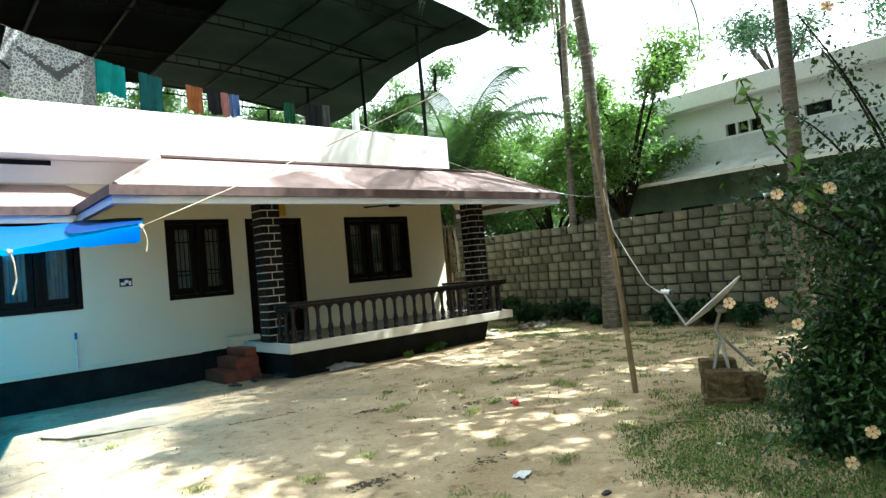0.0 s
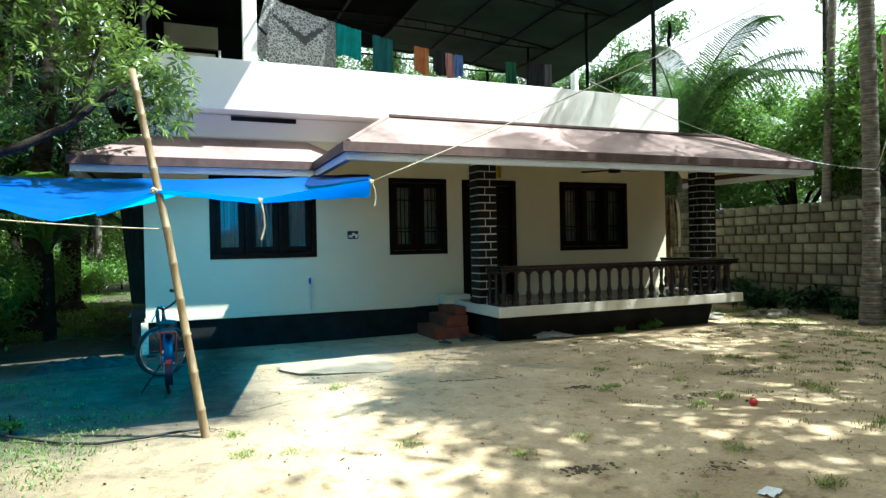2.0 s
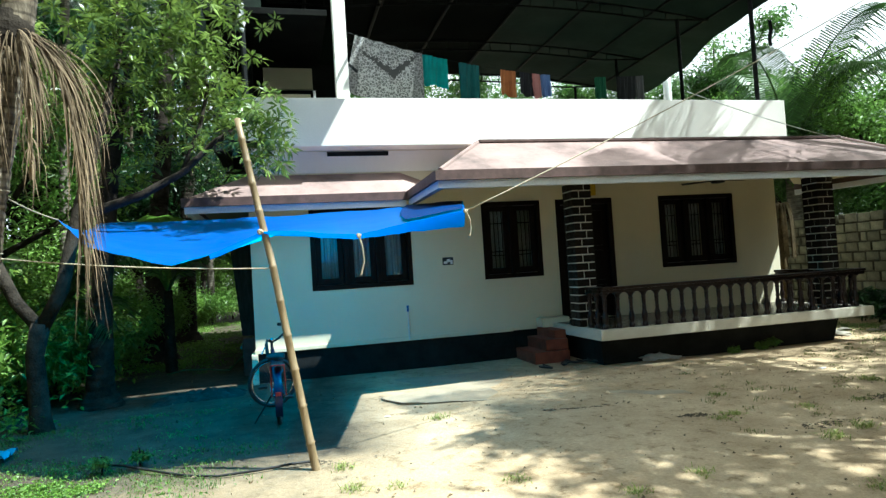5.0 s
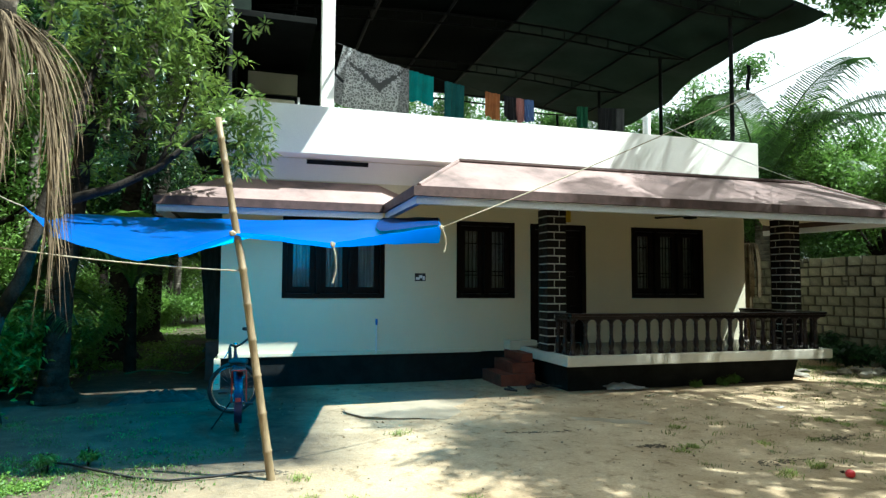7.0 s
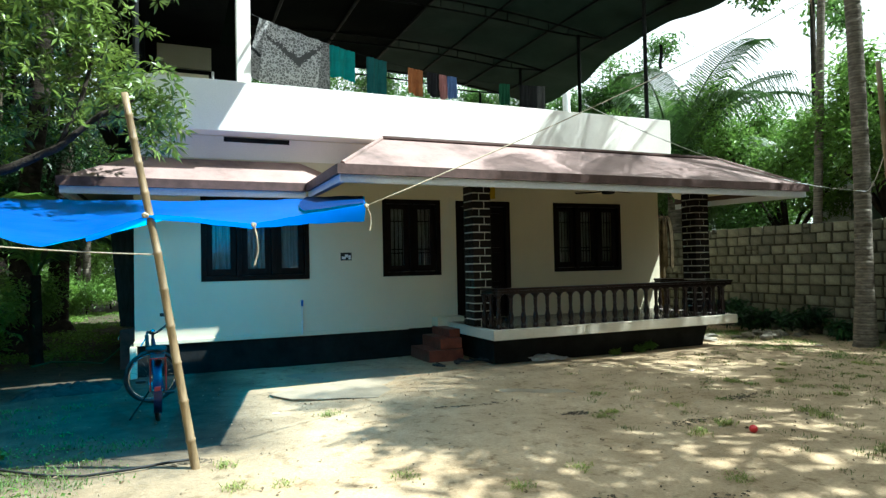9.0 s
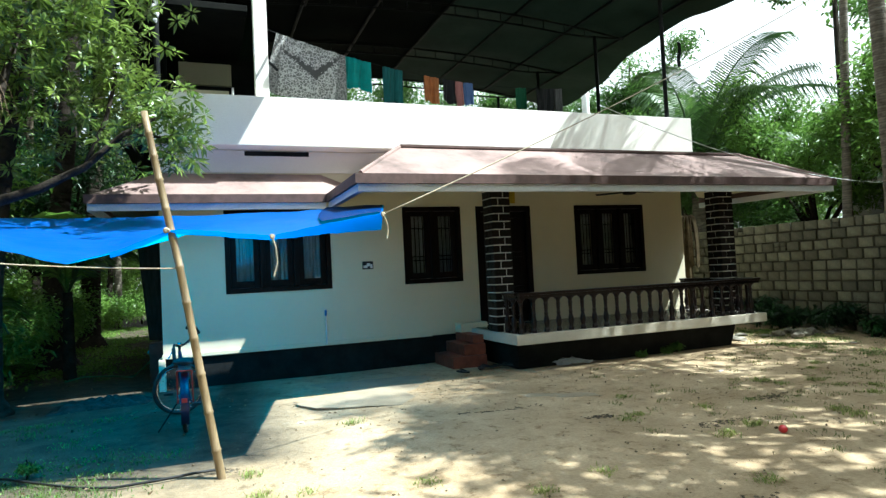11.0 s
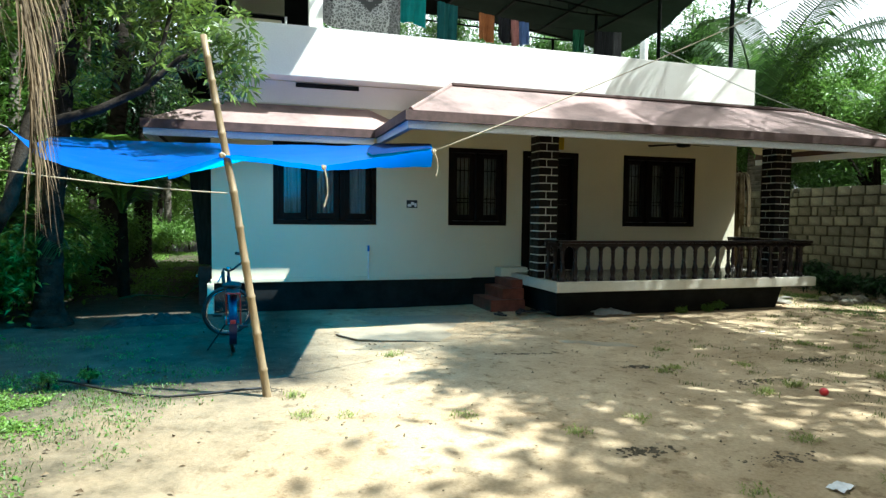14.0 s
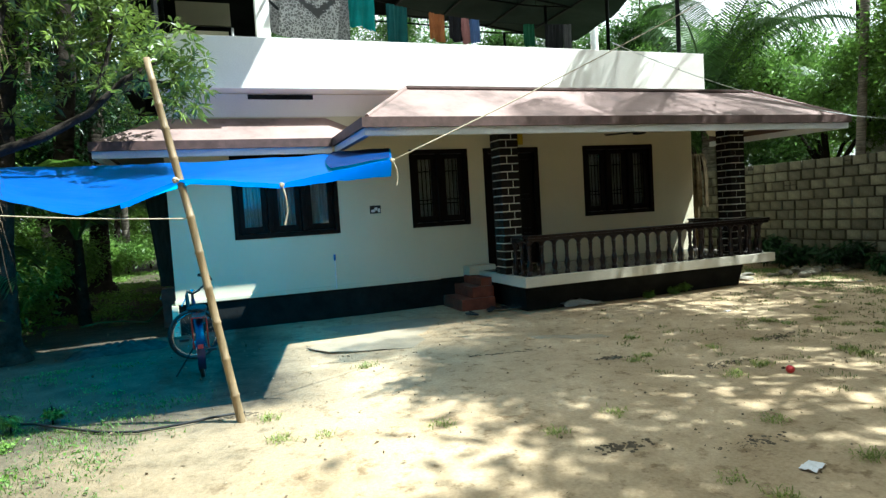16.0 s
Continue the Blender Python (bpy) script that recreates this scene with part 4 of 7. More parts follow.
def frond_geo(g, root, az, length, rise, curl, seed, leaflet=0.6, n=74, droop=0.5):
    """One pinnate frond: an arching rib with two rows of hanging leaflets."""
    r = random.Random(seed)
    h = Vector((math.cos(az), math.sin(az), 0))
    pts, ang, p = [], rise, Vector(root)
    seg = length / 16
    for i in range(17):
        pts.append(p.copy())
        p = p + (h * math.cos(ang) + Vector((0, 0, math.sin(ang)))) * seg
        ang -= curl / 16 * (0.5 + i / 12)
    g.tube(pts, [0.03 * (1 - 0.85 * i / 16) + 0.004 for i in range(17)], 5)
    side0 = Vector((-h.y, h.x, 0))
    for i in range(n):
        f = 0.10 + 0.9 * i / n
        k = min(int(f * 16), 15)
        q = pts[k].lerp(pts[k + 1], f * 16 - k)
        d = (pts[k + 1] - pts[k]).normalized()
        L = leaflet * (0.5 + 0.9 * math.sin(math.pi * min(1, f * 0.85 + 0.12))) * r.uniform(0.8, 1.1)
        for s in (-1, 1):
            out = (side0 * s + d * 0.55 + Vector((0, 0, 0.25))).normalized()
            w = d * 0.0095 + Vector((0, 0, 0.005))
            m = q + out * L * 0.5 - Vector((0, 0, droop * L * 0.12))
            e = q + out * L * 0.86 - Vector((0, 0, droop * L * (0.55 + 0.3 * r.random())))
            g.add([q - w, q + w, m + w * 1.2, m - w * 1.2, e], [(0, 1, 2, 3), (3, 2, 4)])


def ringed_trunk(pts, rs, seed=0, rings=0.075):
    """Palm trunk with slightly swollen leaf-scar rings."""
    pts = [Vector(p) for p in pts]
    out, rad = [], []
    r = random.Random(seed)
    for i in range(len(pts) - 1):
        n = max(3, int((pts[i + 1] - pts[i]).length / (rings / 3)))
        for k in range(n):
            f = k / n
            out.append(pts[i].lerp(pts[i + 1], f) + Vector((r.uniform(-1, 1), r.uniform(-1, 1), 0)) * 0.004)
            rad.append((rs[i] + (rs[i + 1] - rs[i]) * f) * (1.0, 1.012, 0.982)[len(out) % 3] * r.uniform(0.985, 1.015))
    out.append(pts[-1])
    rad.append(rs[-1])
    return Geo().tube(out, rad, 12)


def palm(name, pts, rs, label, fronds=14, length=3.4, leaflet=0.7, seed=0, mats=(FROND,), rise=(0.1, 1.2), curl=1.6, droop=0.6, bark=BARK, leaflets=74, fallen=()):
    t = thing(name, label, "palm tree")
    if rs:
        part("trunk", ringed_trunk(pts, rs, seed), bark, t, smooth=True)
    r = random.Random(seed)
    top = Vector(pts[-1])
    for k in range(fronds):
        turn, long_, up, bow = 2 * math.pi * k / fronds * 2.4 + r.uniform(-0.3, 0.3), length * r.uniform(0.8, 1.1), r.uniform(*rise), curl * r.uniform(0.8, 1.2)
        if k in fallen:
            continue
        g = Geo()
        frond_geo(g, top, turn, long_, up, bow, seed * 100 + k, leaflet, leaflets, droop)
        part("frond", g, mats[k % len(mats)], t)
    return t


palm("coconut_palm", [(7.14, -2.8, -0.1), (7.17, -2.8, 1.0), (7.2, -2.8, 3.0), (7.14, -2.8, 5.3), (6.95, -2.8, 6.8), (6.85, -2.85, 8.0)], [0.19, 0.13, 0.12, 0.117, 0.11, 0.105], "tall grey coconut palm standing in the sandy yard", 13, 4.1, 0.85, 1, rise=(-0.55, 1.2), leaflets=80, fallen=(1, 6, 7, 12))
areca = palm("areca_palm", [(8.5, -0.95, -0.1), (8.7, -1.0, 3.4), (9.0, -1.0, 7.4), (9.2, -1.0, 9.5)], [0.09, 0.08, 0.07, 0.06], "slender areca palm beside the block wall", 9, 2.0, 0.5, 2)
palm("coconut_palm", [(6.95, -6.3, -0.1), (7.0, -6.35, 2.8), (7.0, -6.36, 4.9), (6.9, -6.5, 10.0)], [0.14, 0.105, 0.10, 0.09], "grey coconut palm rising behind the hibiscus bush", 9, 3.6, 0.8, 3, leaflets=60)
# young palm and trees behind the house
palm("young_coconut_palm", [(8.8, 3.0, 0), (8.8, 3.0, 3.6)], [0.2, 0.16], "young coconut palm with arching green fronds behind the house", 14, 4.2, 0.85, 4, (FROND,) * 8 + (FRONDY,), (0.25, 1.4), 1.5, 0.85, leaflets=66)
tree("broadleaf_tree", (9.95, -1.5, 0), 6.0, 1.7, 11, 11, LEAFB, "leafy green tree behind the compound wall", 42, 0.24, 0.12, fork=0.36, fluff=0.24)
tree("broadleaf_tree", (11.5, 5.5, 0), 5.9, 2.8, 9, 12, LEAFB, "sunlit light green tree behind the house", 80, 0.24, 0.16, fork=0.35, fluff=0.2)
tree("broadleaf_tree", (10.5, 9.5, 0), 6.9, 2.6, 9, 13, LEAFB, "tall green tree behind the house", 80, 0.24, 0.18, fork=0.4, fluff=0.2)
tree("broadleaf_tree", (15.5, 6.0, 0), 6.5, 2.8, 9, 14, LEAFA, "tall green tree beyond the neighbour", 80, 0.26, 0.18, fork=0.4)
tree("broadleaf_tree", (10.6, 1.2, 0), 4.8, 1.8, 8, 15, LEAFB, "bushy green tree over the block wall", 70, 0.2, 0.12, fork=0.35)
tree("broadleaf_tree", (12.2, 4.0, 0), 4.4, 2.0, 8, 16, LEAFB, "bushy green tree over the block wall", 70, 0.2, 0.12, fork=0.35)
tree("broadleaf_tree", (4.0, 15.0, 0), 9.4, 3.2, 9, 17, LEAFA, "green tree far behind the terrace", 120, 0.28, 0.18, fork=0.4)
tree("broadleaf_tree", (-1.5, 16.0, 0), 9.2, 3.2, 9, 18, LEAFA, "green tree far behind the terrace", 120, 0.28, 0.18, fork=0.4)
tree("broadleaf_tree", (17.0, -2.6, 0), 8.6, 1.6, 6, 19, LEAFD, "tall tree above the neighbour's roof", 14, 0.28, 0.12, fork=0.7, fluff=0.3)
tree("broadleaf_tree", (18.0, -6.0, 0), 9.2, 2.0, 7, 20, LEAFD, "tall tree above the neighbour's roof", 12, 0.28, 0.12, fork=0.62, fluff=0.36)
tree("broadleaf_tree", (14.0, 13.0, 0), 8.0, 3.6, 9, 21, LEAFA, "green tree in the far grove", 70, 0.28, 0.2, fork=0.3)
tree("broadleaf_tree", (9.6, 12.0, 0), 9.6, 2.4, 11, 22, LEAFA, "green tree in the far grove", 110, 0.28, 0.2, fork=0.3)

tree("broadleaf_tree", (12.4, 10.2, 0), 9.2, 2.2, 10, 25, LEAFA, "tall green tree behind the young palm", 70, 0.28, 0.18, fork=0.4, fluff=0.24)
tree("broadleaf_tree", (9.6, 3.2, 0), 4.2, 1.7, 8, 23, LEAFA, "bushy green tree over the block wall", 60, 0.22, 0.1, fork=0.25)
tree("broadleaf_tree", (9.4, 6.0, 0), 4.6, 1.9, 8, 24, LEAFB, "bushy green tree over the block wall", 60, 0.22, 0.1, fork=0.25)
# wide trees out of view beyond the hibiscus, placed so their shade dapples the sand
tree("spreading_tree", (5.6, -11.0, 0), 9.5, 4.6, 12, 61, LEAFA, "wide spreading tree shading the yard", 48, 0.36, 0.26, fork=0.5, lean=(0.9, 2.2), fluff=0.175)
tree("spreading_tree", (7.5, -11.5, 0), 8.2, 1.2, 12, 62, LEAFA, "out-of-view leaning tree, placed so its dense crown shades the yard", 30, 0.26, 0.16, fork=0.76, lean=(-3.55, 4.75), fluff=0.3)
tree("spreading_tree", (6.5, -11.5, 0), 7.2, 1.8, 11, 64, LEAFA, "out-of-view leafy tree placed to shade the hibiscus and the grass", 40, 0.3, 0.14, fork=0.62, lean=(-0.6, 1.6), fluff=0.28)
# unseen trees behind and beside the camera, added to cut the sky light
for k, (x, y, hh, sp) in enumerate(((1.0, -15.5, 12.5, 4.6), (-4.8, -15.5, 13.5, 4.8), (-10.5, -13.5, 10.0, 4.2), (-14.0, -8.5, 8.5, 3.8), (6.8, -17.0, 13.5, 4.8), (-1.8, -19.5, 15.0, 5.0), (-9.0, -19.0, 15.0, 5.0))):
    tree("grove_tree", (x, y, 0), hh, sp, 10, 63 + k, LEAFA, "unseen leafy tree added to cut sky light on the yard", 18, 0.58, 0.24, fork=0.25)

# unseen low trees, added to screen off the bright sky near the horizon
for k, (x, y, hh) in enumerate([(-13.0 + 2.6 * i, -13.2 - 0.5 * (i % 2), 4.6 + 0.5 * (i % 3)) for i in range(10)] + [(-11.5, -10.5, 5.0), (-12.5, -7.6, 5.0)]):
    tree("sky_screen_tree", (x, y, 0), hh, 2.0, 9, 160 + k, LEAFD, "unseen dense bushy tree added to block the low sky", 20, 0.9, 0.09, fork=0.08, fluff=0.34)

# out of view too; set where its crown shades the ground near the block wall
tree("spreading_tree", (8.9, -9.2, 0), 9.4, 2.3, 13, 66, LEAFA, "out-of-view tall tree placed to shade the yard's far edge", 22, 0.3, 0.15, fork=0.68, lean=(1.2, 2.2), fluff=0.3)
# left grove: coconut palm with a dead skirt, forked tree, palms and dense shrubs
lp = palm("coconut_palm", [(-5.33, -4.5, -0.15), (-5.26, -4.5, 0.25), (-5.13, -4.5, 1.05), (-5.01, -4.5, 2.06), (-4.77, -4.5, 3.35), (-4.5, -4.45, 5.2), (-3.7, -4.4, 12.5)], [0.28, 0.172, 0.138, 0.122, 0.108, 0.1, 0.09], "coconut palm with a skirt of dead brown fronds", 8, 3.4, 0.8, 6, (FROND,), (0.2, 1.2), bark=BARKL)


def dead_skirt(top, seed, n, length, az0, az1, out):
    """Limp dry leaflets hanging from one dead rib."""
    r = random.Random(seed)
    g = Geo()
    t = Vector(top)
    az = (az0 + az1) / 2
    rib = [t + Vector((math.cos(az), math.sin(az), 0)) * out * math.sin(f * 1.9) * 0.9 + Vector((0, 0, 0.12 * math.sin(f * 3) - length * 0.72 * f ** 1.7)) for f in [i / 10 for i in range(11)]]
    g.tube(rib, [0.03 * (1 - 0.8 * i / 10) + 0.005 for i in range(11)], 6)
    for k in range(n):
        f = r.random() ** 1.15 * 0.95
        i = min(int(f * 10), 9)
        q = rib[i].lerp(rib[i + 1], f * 10 - i)
        a = r.uniform(az0 - 1.1, az1 + 1.1)
        L = length * r.uniform(0.22, 0.6) * (1 - 0.4 * f)
        s = Vector((-math.sin(a), math.cos(a), 0)) * r.uniform(0.0016, 0.0046)
        o = Vector((math.cos(a), math.sin(a), 0))
        reach, sway = r.uniform(0.02, 0.13), r.uniform(-0.06, 0.09)
        d = (rib[min(i + 2, 10)] - rib[i]).normalized()
        bend = r.uniform(0.25, 0.5)
        vs = []
        for m in range(8):
            h = m / 7
            p = q + o * reach * math.sin(min(1, h * 1.8) * 1.57) + d * L * bend * math.sin(h * 1.57) + Vector((sway * h * h, 0, 0.02 * math.sin(h * 3.14) - L * (1 - bend) * h ** 1.5))
            w = s * (0.8, 1.2, 1.3, 1.2, 1.0, 0.8, 0.5, 0.15)[m]
            vs += [p - w, p + w]
        g.add(vs, [(2 * m, 2 * m + 1, 2 * m + 3, 2 * m + 2) for m in range(7)])
    return g


for k, (sd, n, L, a0, a1, o) in enumerate(((1, 320, 2.25, -0.35, 0.1, 0.44), (2, 70, 1.2, -2.6, -1.6, 0.12), (3, 120, 1.15, 2.7, 3.5, 0.44), (4, 60, 1.1, 0.5, 1.6, 0.2), (5, 90, 1.5, -1.2, -0.6, 0.25))):
    part("dead_frond", dead_skirt((-4.79, -4.5, 3.30), sd, n, L, a0, a1, o), DRY, lp, "dry brown hanging frond")
part("fibre_collar", Geo().lathe([(0.112, 0), (0.14, 0.1), (0.135, 0.2), (0.11, 0.3)], (-4.795, -4.5, 3.14), 14), BARKD, lp, "dark fibrous collar")

for sd, az in ((71, 2.6), (72, 3.6)):
    part("dead_frond", dead_skirt((9.02, -1.0, 8.35), sd, 90, 2.6, az, az + 0.5, 0.35), DRY, areca, "dry brown hanging frond")


def bough_tree(base, height, ends, seed):
    """A straight slender tree with long boughs reaching out to one side."""
    t = thing("overhanging_tree", "dark round-leaved tree whose boughs hang beside the palms", "tree")
    r = random.Random(seed)
    b = Vector(base)
    g, tips = Geo(), []
    g.tube([b - Vector((0, 0, 0.15)), b + Vector((0, 0, height * 0.5)), b + Vector((0.05, 0, height))], [0.09, 0.07, 0.04], 8)
    for z, e in ends:
        q, e = b + Vector((0, 0, z)), Vector(e)
        m = q.lerp(e, 0.55) + Vector((0, 0, 0.35))
        g.tube([q, m, e], [0.035, 0.025, 0.008], 6)
        for j in range(9):
            f = r.uniform(0.35, 1.0)
            c = q.lerp(m, f * 2) if f < 0.5 else m.lerp(e, f * 2 - 1)
            d = c + Vector((r.uniform(-1, 1), r.uniform(-1, 1), r.uniform(-0.9, 0.5))) * 0.5
            g.tube([c, c.lerp(d, 0.5) + Vector((0, 0, 0.05)), d], [0.01, 0.007, 0.004], 4)
            tips += [tuple(c.lerp(d, h)) for h in (0.4, 0.7, 1.0)]
    part("trunk", g, BARKD, t, smooth=True)
    part("crown", leaves_geo(tips, 24, (0.14, 0.14, 0.13), 0.15, seed, 0.4, 0.62), LEAFA, t)


bough_tree((11.0, 0.7, 0), 9.8, ((8.4, (8.0, 0.35, 7.3)), (8.0, (8.6, 0.4, 7.0)), (8.7, (8.9, 0.5, 7.8)), (9.0, (8.5, 0.3, 8.3)), (8.6, (7.9, 0.9, 7.9)), (7.4, (11.9, 0.6, 7.2))), 73)

forked = thing("forked_tree", "dark forked tree with leafy mango-like branches beside the house", "tree")
g = Geo()
g.tube([(-5.65, -1.76, -0.15), (-5.66, -1.76, 0.15), (-5.69, -1.76, 0.8), (-5.62, -1.76, 1.15)], [0.16, 0.105, 0.09, 0.1], 10)
g.tube([(-5.63, -1.76, 1.1), (-5.85, -1.76, 1.4), (-6.2, -1.7, 2.2), (-6.5, -1.4, 3.6)], [0.075, 0.07, 0.06, 0.045], 8)
g.tube([(-5.61, -1.76, 1.1), (-5.4, -1.76, 1.5), (-5.25, -1.6, 2.4), (-5.0, -1.3, 3.6), (-4.8, -1.1, 4.6)], [0.08, 0.075, 0.065, 0.05, 0.03], 8)
g.tube([(-5.26, -1.6, 2.3), (-4.6, -1.5, 2.55), (-4.15, -1.5, 2.8), (-3.75, -1.45, 3.2), (-3.4, -1.45, 3.4)], [0.06, 0.05, 0.04, 0.03, 0.015], 8)
g.tube([(-4.15, -1.5, 2.8), (-3.95, -1.3, 3.4), (-3.85, -1.2, 3.9), (-3.9, -1.1, 4.3)], [0.03, 0.025, 0.02, 0.01], 7)
g.tube([(-3.75, -1.45, 3.2), (-3.4, -1.55, 3.15), (-3.15, -1.55, 3.1)], [0.02, 0.014, 0.008], 6)
part("trunk", g, BARKD, forked, smooth=True)
r = random.Random(31)
tips = []
for c, s, n in (((-3.35, -1.5, 3.3), (0.38, 0.35, 0.26), 57), ((-3.2, -1.5, 3.0), (0.2, 0.2, 0.16), 20), ((-3.85, -0.95, 3.75), (0.38, 0.38, 0.4), 74), ((-3.95, -1.1, 4.5), (0.42, 0.5, 0.42), 74), ((-4.7, -1.2, 4.6), (0.55, 0.6, 0.6), 93), ((-4.6, -0.75, 3.7), (0.5, 0.4, 0.7), 76), ((-5.6, -1.3, 4.3), (0.8, 0.7, 0.8), 102), ((-6.4, -1.4, 3.8), (0.7, 0.7, 0.8), 102), ((-4.3, -1.0, 5.4), (0.7, 0.7, 0.5), 45)):
    tips += [tuple(c[i] + r.gauss(0, 1) * s[i] * 0.7 for i in range(3)) for _ in range(int(n * 1.35))]


def rosettes(tips, per, size, seed, ratio=0.26):
    """Narrow leaves in whorls, spreading from each twig end."""
    r = random.Random(seed)
    g = Geo()
    vs, fs = [], []
    for c in tips:
        c = Vector(c)
        ax = Vector((r.gauss(0, 0.5), r.gauss(0, 0.5), 0.7)).normalized()
        u = ax.orthogonal().normalized()
        w = ax.cross(u)
        for k in range(per):
            a = 2 * math.pi * k / per + r.uniform(-0.4, 0.4)
            rad = u * math.cos(a) + w * math.sin(a)
            d = (rad + ax * r.uniform(-0.3, 0.8)).normalized()
            L = size * r.uniform(0.6, 1.15)
            s = d.cross(ax).normalized() * L * ratio * 0.5
            q = c + d * 0.02
            o = len(vs)
            vs += [q, q + d * L * 0.45 + s - Vector((0, 0, L * 0.03)), q + d * L - Vector((0, 0, L * 0.22)), q + d * L * 0.45 - s - Vector((0, 0, L * 0.03)), q + d * L * 0.5 + Vector((0, 0, -L * 0.06))]
            fs += [(o, o + 4, o + 2, o + 1), (o, o + 3, o + 2, o + 4)]
    g.v, g.f = [tuple(v) for v in vs], fs
    return g


part("crown", rosettes(tips, 14, 0.145, 8), LEAFM, forked, "narrow glossy green leaves")

palm("coconut_palm", [(-5.42, -0.42, -0.15), (-5.42, -0.42, 0.2), (-5.36, -0.42, 1.4), (-5.2, -0.42, 2.95), (-5.0, -0.42, 4.5), (-4.8, -0.3, 8.5)], [0.34, 0.17, 0.125, 0.115, 0.105, 0.09], "dark coconut palm with a flared base", 7, 3.6, 0.8, 7, bark=BARKD)
palm("coconut_palm", [(-5.5, 4.1, -0.15), (-5.5, 4.1, 0.2), (-5.54, 4.1, 1.95), (-5.27, 4.1, 4.3), (-5.0, 4.1, 8.0)], [0.5, 0.26, 0.18, 0.16, 0.13], "coconut palm in the shaded grove", 7, 3.6, 0.8, 8, bark=BARKD)
palm("coconut_palm", [(-5.56, 8.0, -0.15), (-5.56, 8.0, 0.3), (-5.45, 8.0, 3.0), (-5.1, 8.0, 8.0)], [0.5, 0.24, 0.18, 0.14], "coconut palm in the shaded grove", 7, 3.6, 0.8, 9, bark=BARKD)
palm("coconut_palm", [(-8.2, 2.0, -0.15), (-8.1, 2.0, 2.0), (-7.8, 2.0, 7.0)], [0.3, 0.17, 0.14], "coconut palm in the shaded grove", 7, 3.6, 0.8, 10, bark=BARKD)
palm("areca_palm", [(-7.0, 3.6, -0.1), (-6.95, 3.6, 3.0), (-6.8, 3.6, 7.0)], [0.11, 0.10, 0.08], "slender palm in the shaded grove", 9, 2.4, 0.6, 11)
palm("areca_palm", [(-5.7, 15.0, -0.1), (-5.7, 15.0, 3.0), (-5.6, 15.0, 7.0)], [0.13, 0.12, 0.1], "slender palm in the shaded grove", 9, 2.4, 0.6, 12)
palm("areca_palm", [(-7.16, 9.4, -0.1), (-7.1, 9.4, 3.0), (-7.0, 9.4, 7.5)], [0.16, 0.14, 0.11], "slender palm in the shaded grove", 9, 2.4, 0.6, 16, bark=BARKL)
palm("young_coconut_palm", [(-6.6, 1.0, 0.0), (-6.6, 1.0, 0.9)], [0.16, 0.12], "young coconut palm among the trees", 5, 2.6, 0.6, 13, (FROND, LEAFB), (0.5, 1.4), 1.3, 0.6, bark=BARKD)
palm("young_coconut_palm", [(-5.0, 2.2, 0.0), (-5.0, 2.2, 1.4)], [0.1, 0.07], "young coconut palm beside the house", 4, 2.0, 0.55, 14, (FROND, LEAFB), (0.5, 1.4), 1.3, 0.6, bark=BARKD)
GROVE = [(-8.5, -1.5, 5.5, 2.2, LEAFB), (-7.4, 0.6, 5.0, 1.9, LEAFB), (-9.5, 1.2, 6.5, 2.4, LEAFB), (-11.5, -2.5, 6.5, 2.6, LEAFD), (-8.0, 6.0, 6.5, 2.4, LEAFB), (-10.5, 5.0, 7.5, 2.8, LEAFD), (-6.8, 9.5, 6.5, 2.4, LEAFD), (-9.0, 11.0, 7.5, 2.8, LEAFD), (-12.5, 9.0, 8.0, 3.0, LEAFD), (-6.0, 16.0, 7.0, 2.8, LEAFB), (-10.0, 17.0, 8.5, 3.2, LEAFD), (-3.0, 20.0, 8.0, 3.2, LEAFD), (-14.5, 2.0, 8.0, 3.0, LEAFD), (-14.0, 15.0, 9.0, 3.2, LEAFD), (-9.2, -4.5, 6.0, 2.2, LEAFD), (-12.0, -6.0, 6.5, 2.6, LEAFD), (-6.2, 5.8, 5.0, 1.5, LEAFD), (-13.5, -1.5, 9.5, 3.0, LEAFD), (-16.0, 6.0, 11.0, 3.4, LEAFD), (-13.0, 12.5, 10.5, 3.4, LEAFD), (-10.4, -0.6, 8.0, 2.6, LEAFD), (-12.5, 3.5, 9.0, 2.8, LEAFD), (-9.4, 3.2, 8.0, 2.4, LEAFD), (-11.0, 9.0, 9.5, 3.0, LEAFD), (-7.6, 14.0, 8.0, 2.6, LEAFD)]
for k, (x, y, hh, sp, lf) in enumerate(GROVE):
    tree("grove_tree", (x, y, 0), hh, sp, 9, 40 + k, lf, "leafy green tree in the shaded grove", 36, 0.2, 0.11, fork=0.35)
TALL = [(-8.6, 7.5, 11.0), (-11.2, 5.5, 11.5), (-7.4, 12.0, 12.0), (-12.6, 1.0, 11.0), (-10.6, -2.6, 9.5), (-9.6, 2.2, 9.0), (-9.0, 14.5, 12.5)]
for k, (x, y, hh) in enumerate(TALL):
    tree("grove_tree", (x, y, 0), hh, 2.8, 10, 270 + k, LEAFD, "tall dark leafy tree in the grove", 40, 0.3, 0.16, fork=0.3, fluff=0.3)
FAR = [(-17.0, 10.0), (-15.5, 16.0), (-12.5, 20.0), (-9.5, 23.0), (-6.5, 25.0), (-3.5, 26.0), (-18.5, 4.0), (-17.5, -2.0), (-11.8, 13.5), (-8.6, 17.0)]
for k, (x, y) in enumerate(FAR):
    tree("grove_tree", (x, y, 0), 9.5 + 0.5 * (k % 3), 3.2, 11, 240 + k, LEAFD, "dark leafy tree at the back of the grove", 44, 0.42, 0.2, fork=0.12, fluff=0.36)
